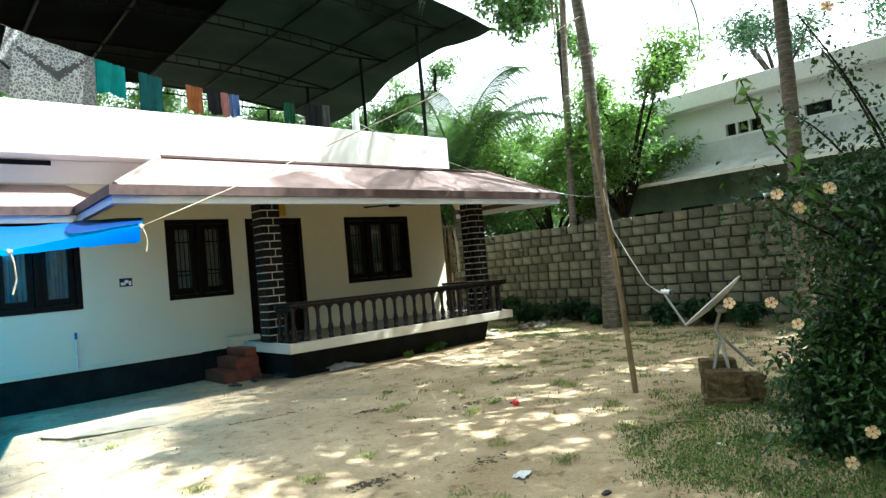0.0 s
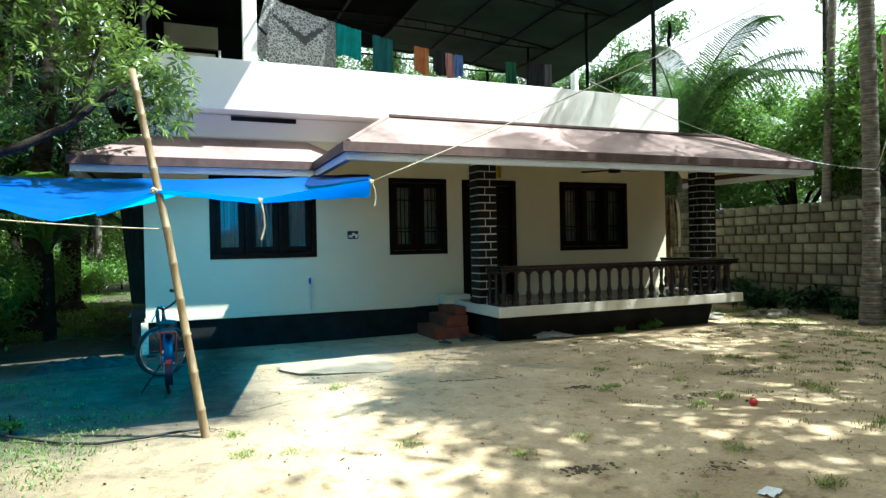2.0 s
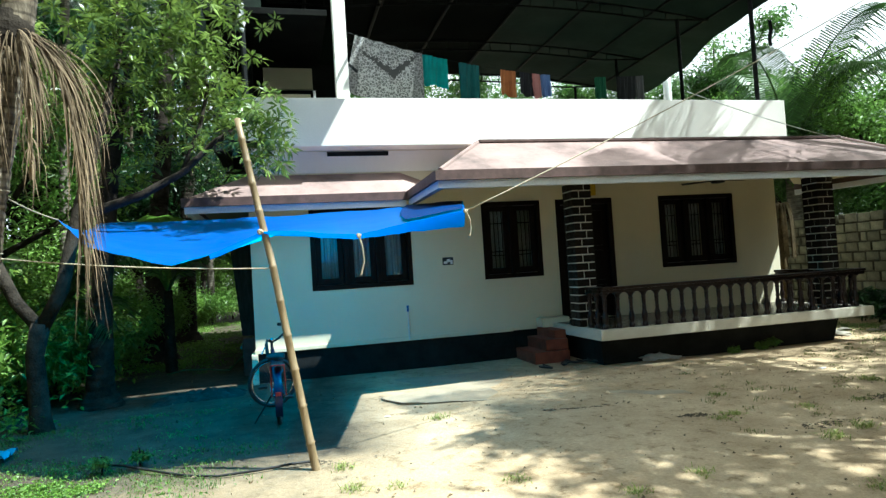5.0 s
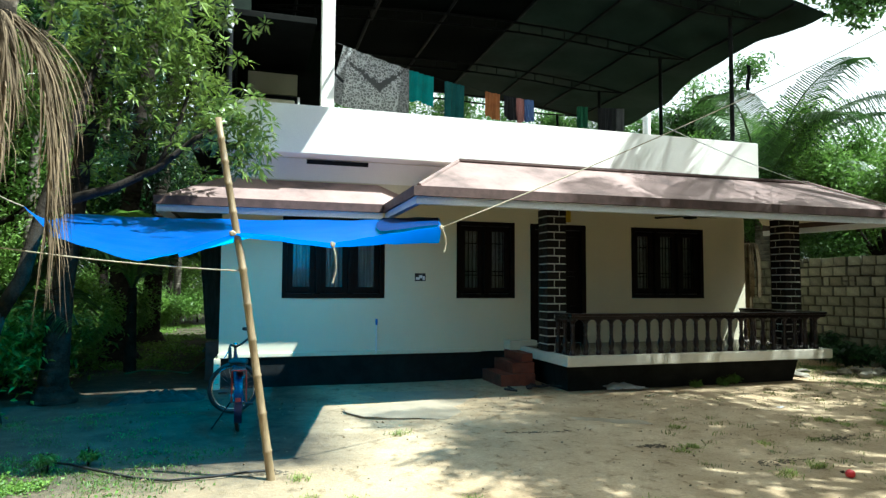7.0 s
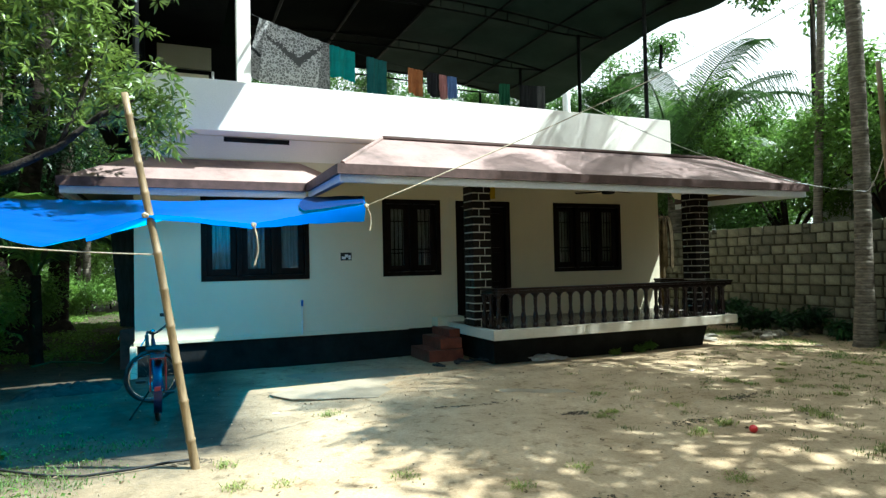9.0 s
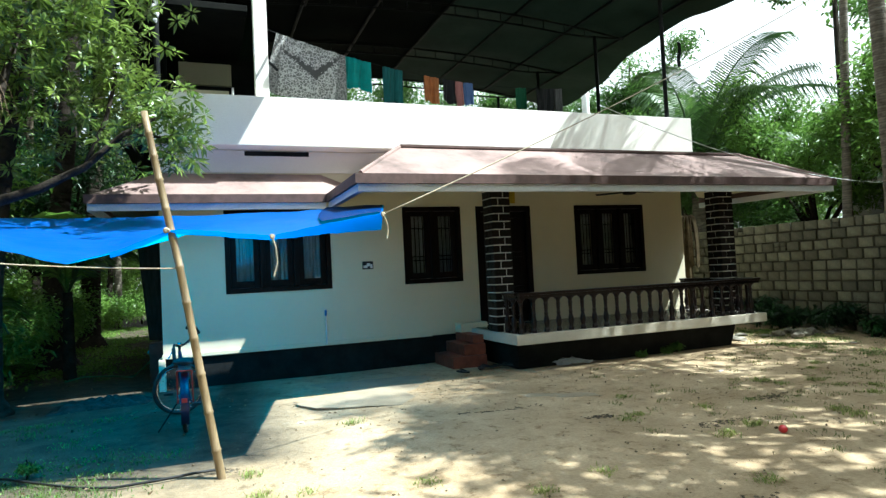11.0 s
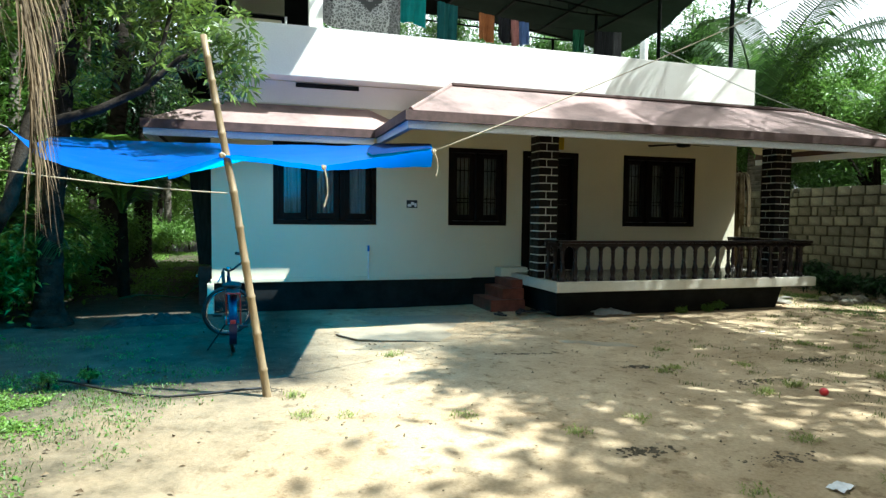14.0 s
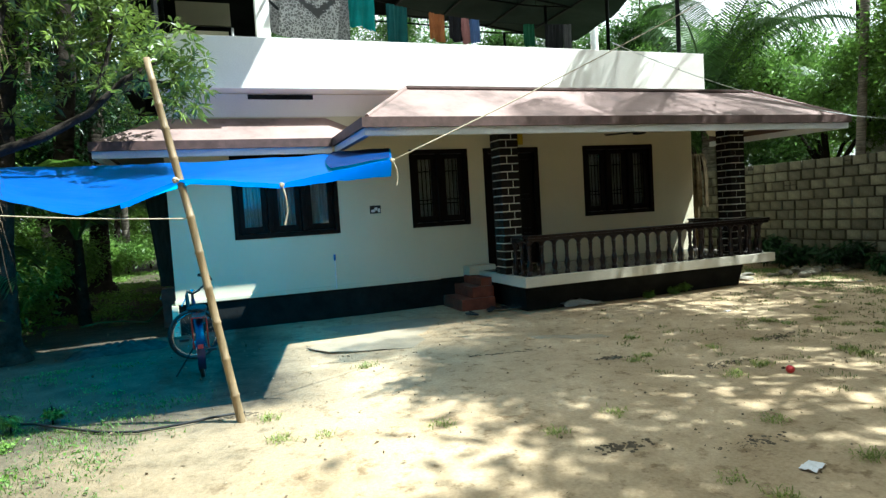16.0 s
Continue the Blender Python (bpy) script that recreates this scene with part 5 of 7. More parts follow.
SHRUBS = [(-6.35, 0.9, 1.1), (-6.1, 2.6, 1.2), (-6.7, 4.4, 1.4), (-6.3, 6.4, 1.3), (-7.3, 1.5, 1.5), (-7.6, 5.2, 1.7), (-6.0, 9.2, 1.3), (-7.0, 8.4, 1.6), (-6.9, -1.4, 1.0), (-8.6, 0.6, 1.9), (-8.6, 7.4, 2.2), (-9.6, 10.5, 2.8), (-8.0, 4.6, 2.8), (-7.0, -2.6, 1.0), (-6.6, -0.2, 1.2), (-7.6, -0.8, 1.4), (-6.9, 2.2, 1.1), (-8.2, 3.8, 1.5), (-7.2, 7.6, 1.3), (-6.6, 11.4, 1.2), (-8.2, 13.0, 1.6), (-5.6, 14.0, 1.3), (-7.2, -4.2, 0.9), (-9.8, -1.0, 1.5), (-10.2, 7.5, 1.6), (-6.4, -3.5, 0.6), (-4.6, 15.5, 1.4), (-3.4, 16.5, 1.4), (-5.2, 17.5, 2.6), (-6.8, 18.5, 3.0), (-8.6, 19.5, 3.2), (-4.2, 19.0, 3.0), (-10.8, 20.0, 3.4), (-3.0, 18.5, 2.8), (-7.6, 22.0, 3.6), (-5.6, 22.0, 3.4)]
for k, (x, y, hh) in enumerate(SHRUBS):
    tree("shrub", (x, y, 0), hh, hh * 0.75, 8, 80 + k, (LEAFG, LEAFB)[k % 2], "low green shrub under the trees", 42, 0.15, 0.03, fork=0.2, fluff=0.4)

# ---- hibiscus beside the yard ----
hib = thing("hibiscus_bush", "dark leafy hibiscus bush with peach flowers", "bush")
g, tips = Geo(), []
r = random.Random(77)
hub = Vector((2.2, -9.0, 0))
ends = [(0.85, -8.35, 1.55), (0.95, -8.3, 1.75), (1.45, -8.3, 1.0), (1.6, -8.45, 0.6), (1.7, -8.5, 0.35), (1.7, -8.9, 1.9), (1.6, -8.3, 0.8), (2.1, -8.2, 1.5), (2.3, -8.3, 1.9), (2.6, -8.6, 2.0), (2.9, -8.7, 1.4), (1.7, -9.2, 1.6), (1.65, -8.6, 0.8), (2.2, -8.4, 0.5), (1.5, -8.36, 0.2), (3.0, -8.3, 0.8)]
for e in ends:
    e = Vector(e)
    b = hub + Vector((r.uniform(-0.25, 0.25), r.uniform(-0.25, 0.25), -0.05))
    m = b.lerp(e, 0.5) + Vector((0.25, 0, 0.22))
    g.tube([b, m, m.lerp(e, 0.6) + Vector((0, 0, 0.05)), e], [0.022, 0.014, 0.009, 0.005], 6)
    for f in range(14):
        w = 0.45 + 0.55 * f / 13
        tips.append(tuple(m.lerp(e, w) + Vector((r.gauss(0, 0.10), r.gauss(0, 0.10), r.gauss(0, 0.10)))))
for _ in range(1300):
    a = Vector((r.gauss(2.15, 0.42), r.gauss(-8.85, 0.28), min(abs(r.gauss(0.75, 0.6)), 1.95 - 0.3 * r.random())))
    tips.append(tuple(a))
for _ in range(320):
    tips.append((r.gauss(1.72, 0.2), r.gauss(-8.72, 0.2), abs(r.gauss(0.22, 0.2))))
for _ in range(420):
    tips.append((r.gauss(1.62, 0.14), r.gauss(-8.4, 0.12), min(abs(r.gauss(0.36, 0.2)), 0.72)))
part("stem", g, BARKD, hib, smooth=True)
part("foliage", leaves_geo(tips, 25, (0.10, 0.10, 0.09), 0.058, 5, 0.35, 0.55), LEAFH, hib, "dark green toothed leaves")
g = Geo().tube([(1.15, -8.55, 1.55), (0.95, -8.3, 2.0), (0.72, -8.28, 2.32)], [0.008, 0.006, 0.004], 6)
part("shoot", g, BARKD, hib)
part("shoot_leaves", leaves_geo([(1.1 - 0.38 * f, -8.5 + 0.22 * f, 1.6 + 0.72 * f) for f in [i / 11 for i in range(12)]], 4, (0.05, 0.05, 0.03), 0.095, 6, 0.2, 0.6), LEAFB, hib, "bright young green leaves")


g, up = Geo(), []
for a, b in (((2.4, -8.7, 1.6), (1.25, -8.45, 2.75)), ((2.5, -8.6, 1.7), (1.9, -8.35, 2.7)), ((2.3, -8.5, 1.6), (1.55, -8.2, 2.25))):
    a, b = Vector(a), Vector(b)
    line = [a.lerp(b, i / 6) + Vector((0, 0, 0.10 * math.sin(i / 6 * 3.14))) for i in range(7)]
    g.tube(line, [0.012 - 0.0014 * i for i in range(7)], 6)
    up += [tuple(line[i].lerp(line[i + 1], f)) for i in range(2, 6) for f in (0.2, 0.6, 0.9)]
part("upper_branch", g, BARKD, hib, smooth=True)
part("upper_leaves", leaves_geo(up, 12, (0.07, 0.07, 0.06), 0.042, 15, 0.35, 0.62), LEAFH, hib, "thin leaves of the upper branches")


def flower_mesh():
    g = Geo()
    for k in range(5):
        a = 2 * math.pi * k / 5
        o = Vector((math.cos(a), math.sin(a), 0))
        s = Vector((-o.y, o.x, 0))
        g.add([(0, 0, 0), o * 0.025 + s * 0.018 + Vector((0, 0, 0.006)), o * 0.055 + s * 0.03 + Vector((0, 0, 0.012)), o * 0.066 + Vector((0, 0, 0.002)), o * 0.055 - s * 0.03 + Vector((0, 0, 0.016)), o * 0.025 - s * 0.018 + Vector((0, 0, 0.006))], [(0, 1, 2, 3), (0, 3, 4, 5)])
    return g.mesh("flower", PINKF)


fm = flower_mesh()
st = Geo().tube([(0, 0, 0.0), (0, 0.004, 0.03), (0, 0.01, 0.055)], [0.009, 0.004, 0.005], 6).mesh("stamen", REDB)
for k, (x, y, z) in enumerate([(0.84, -8.37, 1.63), (0.92, -8.62, 1.63), (0.88, -8.47, 1.54), (0.72, -8.08, 1.01), (0.80, -8.29, 1.0), (0.75, -8.64, 0.14), (0.75, -8.75, 0.32), (0.80, -8.74, 2.6), (1.0, -8.35, 0.85)]):
    m = look((x, y, z), (x + 3.6, y + 1.2 + 0.9 * math.sin(k * 2.1), z - 0.6 - 0.8 * math.cos(k * 1.7)))
    fl = shared("flower", fm, hib, m @ Matrix.Diagonal((0.55, 0.55, 0.55, 1)))
    shared("stamen", st, fl, Matrix.Identity(4))

# ---- ropes, bamboo, blue tarp ----


def bamboo(name, pts, rs, label):
    g = Geo()
    pts = [Vector(p) for p in pts]
    out, rad = [], []
    for i in range(len(pts) - 1):
        n = max(3, int((pts[i + 1] - pts[i]).length / 0.26))
        for k in range(n):
            p = pts[i].lerp(pts[i + 1], k / n)
            d = (pts[i + 1] - pts[i]).normalized()
            q = rs[i] + (rs[i + 1] - rs[i]) * k / n
            out += [p, p + d * 0.012, p + d * 0.024]
            rad += [q, q * 1.22, q]
    out.append(pts[-1])
    rad.append(rs[-1])
    return single(name, Geo().tube(out, rad, 10), BAMBOO, label, "pole", smooth=True)


bamboo("bamboo_pole", [(-2.87, -4.44, -0.1), (-3.0, -4.42, 0.75), (-3.12, -4.42, 1.55), (-3.24, -4.4, 2.2), (-3.33, -4.38, 2.72)], [0.033, 0.03, 0.028, 0.027, 0.024], "leaning yellow bamboo pole holding the blue tarp")
bamboo("bamboo_pole", [(2.38, -6.29, -0.1), (2.30, -6.29, 0.8), (2.19, -6.29, 1.6), (2.10, -6.29, 2.3), (2.05, -6.29, 2.95)], [0.03, 0.027, 0.024, 0.022, 0.018], "slim leaning bamboo pole stuck in the sandy yard")

BR, BL = Vector((-0.50, -0.75, 2.425)), Vector((-5.28, -0.68, 2.315))
FRONT = [(0.0, Vector((-5.04, -2.95, 2.14))), (0.16, Vector((-4.58, -3.75, 1.82))), (0.34, Vector((-3.86, -4.38, 1.61))), (0.46, Vector((-3.52, -4.46, 1.69))), (0.56, Vector((-3.19, -4.46, 1.83))), (0.72, Vector((-2.46, -4.5, 1.775))), (1.0, Vector((-1.58, -4.5, 1.93)))]


def along(rows, u):
    for (a, p), (b, q) in zip(rows, rows[1:]):
        if u <= b:
            f = (u - a) / (b - a)
            return p.lerp(q, f)
    return rows[-1][1]


def tarp_at(u, v):
    front = along(FRONT, u)
    back = BL.lerp(BR, u) - Vector((0, 0, 0.05 * math.sin(u * math.pi)))
    p = front.lerp(back, v)
    p.z -= 0.16 * math.sin(math.pi * v) * (0.6 + 0.4 * math.sin(u * 5)) * (1 - 0.6 * u)
    p.z += 0.012 * noise.noise(Vector((u * 9, v * 7, 1))) + 0.008 * noise.noise(Vector((u * 25, v * 22, 4)))
    return p


tarp = thing("blue_tarp", "taut bright blue plastic tarp tied over the bicycle", "tarp")
part("sheet", Geo().grid(lambda u, v: tuple(tarp_at(u, v)), 70, 40), TARPM, tarp, smooth=True)
part("hem", Geo().grid(lambda u, v: tuple(tarp_at(0.44 + 0.56 * u, 0.0) + Vector((0.008 * math.sin(u * 22) * v, 0.05 * v, -(0.03 + 0.20 * max(0.0, u - 0.5)) * v))), 60, 3), TARPM, tarp, "folded blue hem", smooth=True)


def tarp_end_layer(u, v):
    """A second layer just above the end of the sheet, with a curved edge."""
    v = 0.03 + 0.94 * v
    a = 0.845 - 0.03 * math.sin(v * 2.6)
    return tuple(tarp_at(a + (0.995 - a) * u, v) + Vector((0, 0, 0.014 + 0.012 * (1 - u))))


# darker blue than the tarp, for the layer over its right end
TARPD = mat("darker_blue_tarp", (0.001, 0.022, 0.11), (0.0015, 0.03, 0.14), 2.0, 0.6, 0.2, 9, spec=0.08, translucent=0.2)
part("fold", Geo().grid(tarp_end_layer, 24, 36), TARPD, tarp, "darker blue layer over the end of the tarp", smooth=True)
for p, lead in ((Vector((-2.46, -4.52, 1.76)), [(0, 0, 0), (0.02, -0.01, -0.08), (0.03, 0, -0.2), (0.0, 0, -0.30)]), (Vector((-1.58, -4.52, 1.92)), [(0, 0, 0), (0.03, 0, -0.07), (0.035, 0, -0.14), (0.02, 0, -0.2)])):
    part("knot", Geo().blob(p, (0.02, 0.018, 0.022), 0.4, 3, 2), ROPEM, tarp, "knotted rope end")
    part("rope_end", Geo().tube([p + Vector(q) for q in lead], [0.006, 0.006, 0.005, 0.008], 6), ROPEM, tarp)
part("knot", Geo().blob((-3.2, -4.46, 1.83), (0.025, 0.02, 0.022), 0.4, 5, 2), ROPEM, tarp)


def rope(pts, label, rr=0.006, mt=ROPEM):
    return single("rope", Geo().tube(pts, rr, 6), mt, label, "rope", smooth=True)


rope(sag((-1.58, -4.5, 1.92), (7.0, -2.85, 5.95), 0.12, 24), "pale coir rope from the tarp to the palm", 0.006)
rope(sag((-3.12, -4.42, 1.55), (-5.04, -4.38, 1.74), 0.03), "pale coir rope between bamboo pole and palm", 0.005)
rope(sag((-5.04, -2.95, 2.14), (-4.98, -4.38, 2.2), 0.02), "rope tying the tarp to the palm")
rope([(-5.05 + 0.133 * math.cos(a), -4.5 + 0.133 * math.sin(a), 1.72 + 0.006 * a) for a in [i * 0.4 for i in range(18)]], "rope wound round the palm trunk", 0.005)
rope([(-4.985 + 0.127 * math.cos(a), -4.5 + 0.127 * math.sin(a), 2.15 + 0.006 * a) for a in [i * 0.4 for i in range(18)]], "rope wound round the palm trunk", 0.005)
rope(sag((0.95, -4.0, 3.08), (7.05, -2.95, 2.45), 0.2, 24), "slack pale cable across the veranda roof", 0.004, PLAST)
rope(sag((7.05, -2.95, 2.45), (2.1, -6.29, 2.25), 0.08), "slack pale cable to the bamboo pole", 0.005, PLAST)
rope([(2.1, -6.29, 2.25), (2.14, -6.31, 1.95), (2.2, -6.33, 1.6), (2.3, -6.40, 1.35), (2.42, -6.5, 1.05), (2.44, -6.62, 0.96), (2.40, -6.70, 1.0)], "pale dish cable hanging from the bamboo pole", 0.006, PLAST)

# ---- satellite dish on laterite blocks ----
dish = thing("satellite_dish", "pale grey satellite dish on a bent steel mast", "satellite dish")
DA, DB = Vector((2.34, -6.90, 0.66)), Vector((2.60, -7.32, 1.07))
mid = (DA + DB) / 2
axis = (DB - DA).normalized()
face = axis.cross(Vector((-5.59, -2.59, 0.52))).normalized()
face = face if face.z > 0 else -face
sidev = axis.cross(face)
R = (DB - DA).length / 2


def bowl(u, v):
    a, q = 2 * math.pi * u, v
    p = mid + (axis * math.cos(a) + sidev * math.sin(a) * 0.92) * R * q
    return tuple(p - face * 0.035 * (1 - q * q))


gd = Geo().grid(bowl, 40, 8).grid(lambda u, v: tuple(Vector(bowl(u, v)) - face * 0.008), 40, 8)
part("reflector", gd, DISHM, dish, smooth=True)
rim = [mid + (axis * math.cos(a) + sidev * math.sin(a) * 0.92) * R for a in [2 * math.pi * i / 40 for i in range(41)]]
part("rim", Geo().tube(rim, 0.008, 6), DISHM, dish)
LN = Vector((2.31, -6.74, 0.98))
part("arm", Geo().tube([DA - face * 0.02, LN - Vector((0, 0, 0.03))], 0.011, 8), GALV, dish, "thin steel feed arm")
lnb = part("receiver", Geo().tube([LN + Vector((0.0, 0.03, 0.0)), LN + Vector((0.01, -0.05, -0.01))], 0.022, 10), PLAST, dish, "white receiver head")
part("receiver_cap", Geo().tube([LN + Vector((0.012, -0.05, -0.01)), LN + Vector((0.016, -0.07, -0.014))], [0.03, 0.027], 12), RUBBER, lnb)
part("mast", Geo().tube([(2.46, -7.2, 0.27), (2.47, -7.16, 0.52), (2.46, -7.12, 0.62), mid - face * 0.09], 0.014, 10), GALV, dish, "bent steel mast")
part("stay", Geo().tube([(2.60, -7.36, 0.27), (2.47, -7.15, 0.56)], 0.013, 8), GALV, dish)
part("stay", Geo().tube([(2.40, -7.1, 0.27), (2.46, -7.14, 0.5)], 0.013, 8), GALV, dish)
part("mount", Geo().blob(mid - face * 0.1, (0.05, 0.05, 0.04), 0.1, 2, 2), GALV, dish)


def block(at, size, rz, seed):
    bm = bmesh.new()
    bmesh.ops.create_cube(bm, size=1)
    bmesh.ops.subdivide_edges(bm, edges=bm.edges[:], cuts=4, use_grid_fill=True)
    for v in bm.verts:
        c = v.co.copy()
        k = sum(abs(abs(t) - 0.5) < 1e-4 for t in c)
        v.co = Vector((c.x * size[0], c.y * size[1], c.z * size[2])) * (0.985 if k > 1 else 1) + Vector((noise.noise(c * 4 + Vector((seed, 0, 0))), noise.noise(c * 4 + Vector((0, seed, 0))), noise.noise(c * 4 + Vector((0, 0, seed))))) * 0.018
    g = Geo()
    bm.verts.index_update()
    g.add([v.co.copy() for v in bm.verts], [[v.index for v in f.verts] for f in bm.faces])
    bm.free()
    ob = single("laterite_block", g, LATER, "rough brown laterite building block under the dish", "stone block", "blocks under the dish")
    ob.matrix_world = pose(*at, 0, 0, rz)
    return ob


block((2.38, -7.19, 0.155), (0.31, 0.2, 0.22), -62, 1)
block((2.56, -7.05, 0.165), (0.30, 0.18, 0.33), -55, 2)
block((2.53, -7.35, 0.12), (0.17, 0.17, 0.2), -40, 3)
block((2.36, -7.20, 0.012), (0.36, 0.24, 0.06), -62, 4)

# ---- bicycle ----
bike = thing("bicycle", "dark blue and red bicycle parked on its side stand", "bicycle")
WR = 0.285


def wheel(name, c, d, parent):
    """Tyre, rim, hub and spokes; d is the rolling direction in plan."""
    d = Vector((*d, 0)).normalized()
    up = Vector((0, 0, 1))
    n = d.cross(up)
    c = Vector(c)
    ring = lambda r, k=36: [c + (d * math.cos(a) + up * math.sin(a)) * r for a in [2 * math.pi * i / k for i in range(k + 1)]]
    w = part(name, Geo().tube(ring(WR - 0.02), 0.021, 8, False), RUBBER, parent, "black rubber tyre", smooth=True)
    part("rim", Geo().tube(ring(WR - 0.045), 0.011, 6, False), CHROME, w)
    part("hub", Geo().tube([c - n * 0.05, c + n * 0.05], 0.022, 10), CHROME, w)
    g = Geo()
    for i in range(24):
        a = 2 * math.pi * i / 24
        g.tube([c + n * 0.03 * (1 if i % 2 else -1) + (d * math.cos(a + 0.25) + up * math.sin(a + 0.25)) * 0.02, c + (d * math.cos(a) + up * math.sin(a)) * (WR - 0.05)], 0.0016, 4, False)
    tagged(part("spokes", g, CHROME, w), kind="stuff")
    return w


RW, FW = Vector((-3.16, -2.78, WR)), Vector((-3.24, -1.82, WR))
wheel("rear_wheel", RW, (0.05, 1), bike)
wheel("front_wheel", FW, (0.97, 0.25), bike)
fwd = (FW - RW).normalized()
bb = RW + fwd * 0.42 + Vector((0, 0, -0.03))
seat_top = RW + fwd * 0.22 + Vector((0, 0, 0.325))
headp = FW - fwd * 0.14 + Vector((0, 0, 0.31))
head2 = headp + Vector((0, 0, 0.11)) - fwd * 0.03
g = Geo()
for a, b in ((bb, seat_top), (bb, headp), (seat_top, head2), (headp, head2)):
    g.tube([a, b], 0.017, 8)
for s in (-1, 1):
    o = Vector((0.05 * s, 0, 0))
    g.tube([RW + o, bb], 0.010, 6)
    g.tube([RW + o, seat_top], 0.009, 6)
part("frame", g, BIKEP, bike, "dark blue painted frame")
fn = Vector((0.25, -0.97, 0)).normalized()
g = Geo()
for s in (-1, 1):
    g.tube([headp, headp + fn * 0.05 * s + Vector((0, 0, -0.04)), FW + fn * 0.05 * s], 0.011, 6)
part("fork", g, BIKEP, bike)
g = Geo().tube([head2, head2 + Vector((0.0, 0, 0.05))], 0.014, 8)
top = head2 + Vector((0, 0, 0.05))
g.tube([top + Vector(p) for p in ((-0.045, -0.18, -0.13), (-0.055, -0.12, 0.0), (-0.05, -0.02, 0.03), (0, 0, 0), (0.06, 0.0, 0.03), (0.14, 0.05, 0.09), (0.20, 0.02, 0.14), (0.17, -0.10, 0.20), (0.085, -0.20, 0.215))], 0.013, 8)
g.tube([top + Vector(p) for p in ((0.20, 0.02, 0.14), (0.17, -0.10, 0.20), (0.085, -0.20, 0.215))], 0.019, 8)
g.tube([top + Vector(p) for p in ((-0.045, -0.18, -0.13), (-0.055, -0.12, 0.0))], 0.019, 8)
part("handlebar", g, RUBBER, bike, "black handlebar turned to one side")
part("brake_lever", Geo().tube([top + Vector((-0.05, -0.10, 0.0)), top + Vector((-0.11, -0.15, -0.11))], 0.007, 6), CHROME, bike)
part("bell", Geo().blob(top + Vector((0.0, -0.03, 0.03)), (0.03, 0.03, 0.025), 0.05, 1, 2), CHROME, bike)
part("saddle", Geo().blob(seat_top + Vector((0, 0.0, 0.05)), (0.10, 0.14, 0.035), 0.25, 4, 3), RUBBER, bike, "black saddle", smooth=True)
part("rear_mudguard", Geo().grid(lambda u, v: tuple(RW + Vector((0.035 * (2 * v - 1), -math.cos(-0.5 + u * 2.6) * (WR + 0.02), math.sin(-0.5 + u * 2.6) * (WR + 0.02))) + Vector((0, 0, -0.012 * abs(2 * v - 1)))), 18, 4), BIKEP, bike, "blue rear mudguard", smooth=True)
car = part("carrier", Geo().box(RW.x - 0.06, RW.x + 0.06, RW.y - 0.2, RW.y + 0.12, 0.612, 0.626, 0.004), BIKER, bike, "red rear carrier")
for s in (-1, 1):
    part("stay", Geo().tube([RW + Vector((0.07 * s, 0, 0)), RW + Vector((0.065 * s, -0.12, 0.33))], 0.008, 6), BIKER, car)
part("reflector", Geo().box(RW.x - 0.025, RW.x + 0.025, RW.y - 0.33, RW.y - 0.315, 0.34, 0.38, 0.004), REDB, bike, "red rear reflector")
part("stand", Geo().tube([bb + Vector((-0.04, -0.1, 0)), Vector((-3.42, -2.62, 0.0))], 0.009, 6), STEEL, bike, "side stand")
part("crank", Geo().tube([bb + Vector((-0.06, 0, 0)), bb + Vector((0.06, 0, 0))], 0.05, 14), CHROME, bike)
for s in (-1, 1):
    part("pedal", Geo().box(bb.x + 0.13 * s - 0.045, bb.x + 0.13 * s + 0.045, bb.y - 0.05 + 0.1 * s, bb.y + 0.03 + 0.1 * s, bb.z - 0.08 * s - 0.012, bb.z - 0.08 * s + 0.012, 0.004), RUBBER, bike)

# ---- clothes on the terrace line ----
LY = 0.0


def lz(x):
    return 5.14 - 0.315 * (x + 1.95) + 0.039 * (x + 1.95) ** 2


single("clothes_line", Geo().tube([(x, LY, lz(x)) for x in [-1.98 + 5.1 * i / 30 for i in range(31)]], 0.004, 5), STEEL, "thin sagging clothes line across the terrace", "clothes line")


def hung(name, x0, x1, drop, mt, label, seed=0, skew=0.0, wav=0.03):
    def fn(u, v):
        x = x0 + (x1 - x0) * u
        return (x + skew * v * (1 - u), LY - 0.012 + wav * math.sin(u * 11 + seed) * (0.3 + v) + 0.012 * math.sin(u * 29 + v * 3 + seed), lz(x) - drop * v - 0.02 * math.sin(u * 7 + seed) * v)

    g = Geo().grid(fn, 30, 16)
    g.grid(lambda u, v: tuple(Vector(fn(u, v * 0.9)) + Vector((0, 0.03, 0))), 30, 16)
    return single(name, g, mt, label, "laundry", "laundry on the terrace line", smooth=True)


hung("carpet", -1.82, -0.80, 0.86, carpet_mat(), "grey patterned carpet hung over the clothes line", 0, -0.22, 0.015)
hung("towel", -0.79, -0.40, 0.47, cloth("teal_cloth", (0.02, 0.26, 0.24)), "teal towel hung on the clothes line", 1)
hung("sari_cloth", -0.20, 0.12, 0.62, cloth("dark_green_cloth", (0.012, 0.10, 0.10)), "dark green cloth hung on the clothes line", 2)
hung("cloth", 0.48, 0.74, 0.42, cloth("orange_cloth", (0.36, 0.13, 0.04)), "orange and brown cloth on the clothes line", 3)
hung("cloth", 0.80, 1.04, 0.38, cloth("black_cloth", (0.012, 0.012, 0.016)), "black cloth hung on the clothes line", 4)
hung("cloth", 1.0, 1.15, 0.40, cloth("pink_cloth", (0.5, 0.24, 0.22)), "pink cloth hung on the clothes line", 5, 0.03)
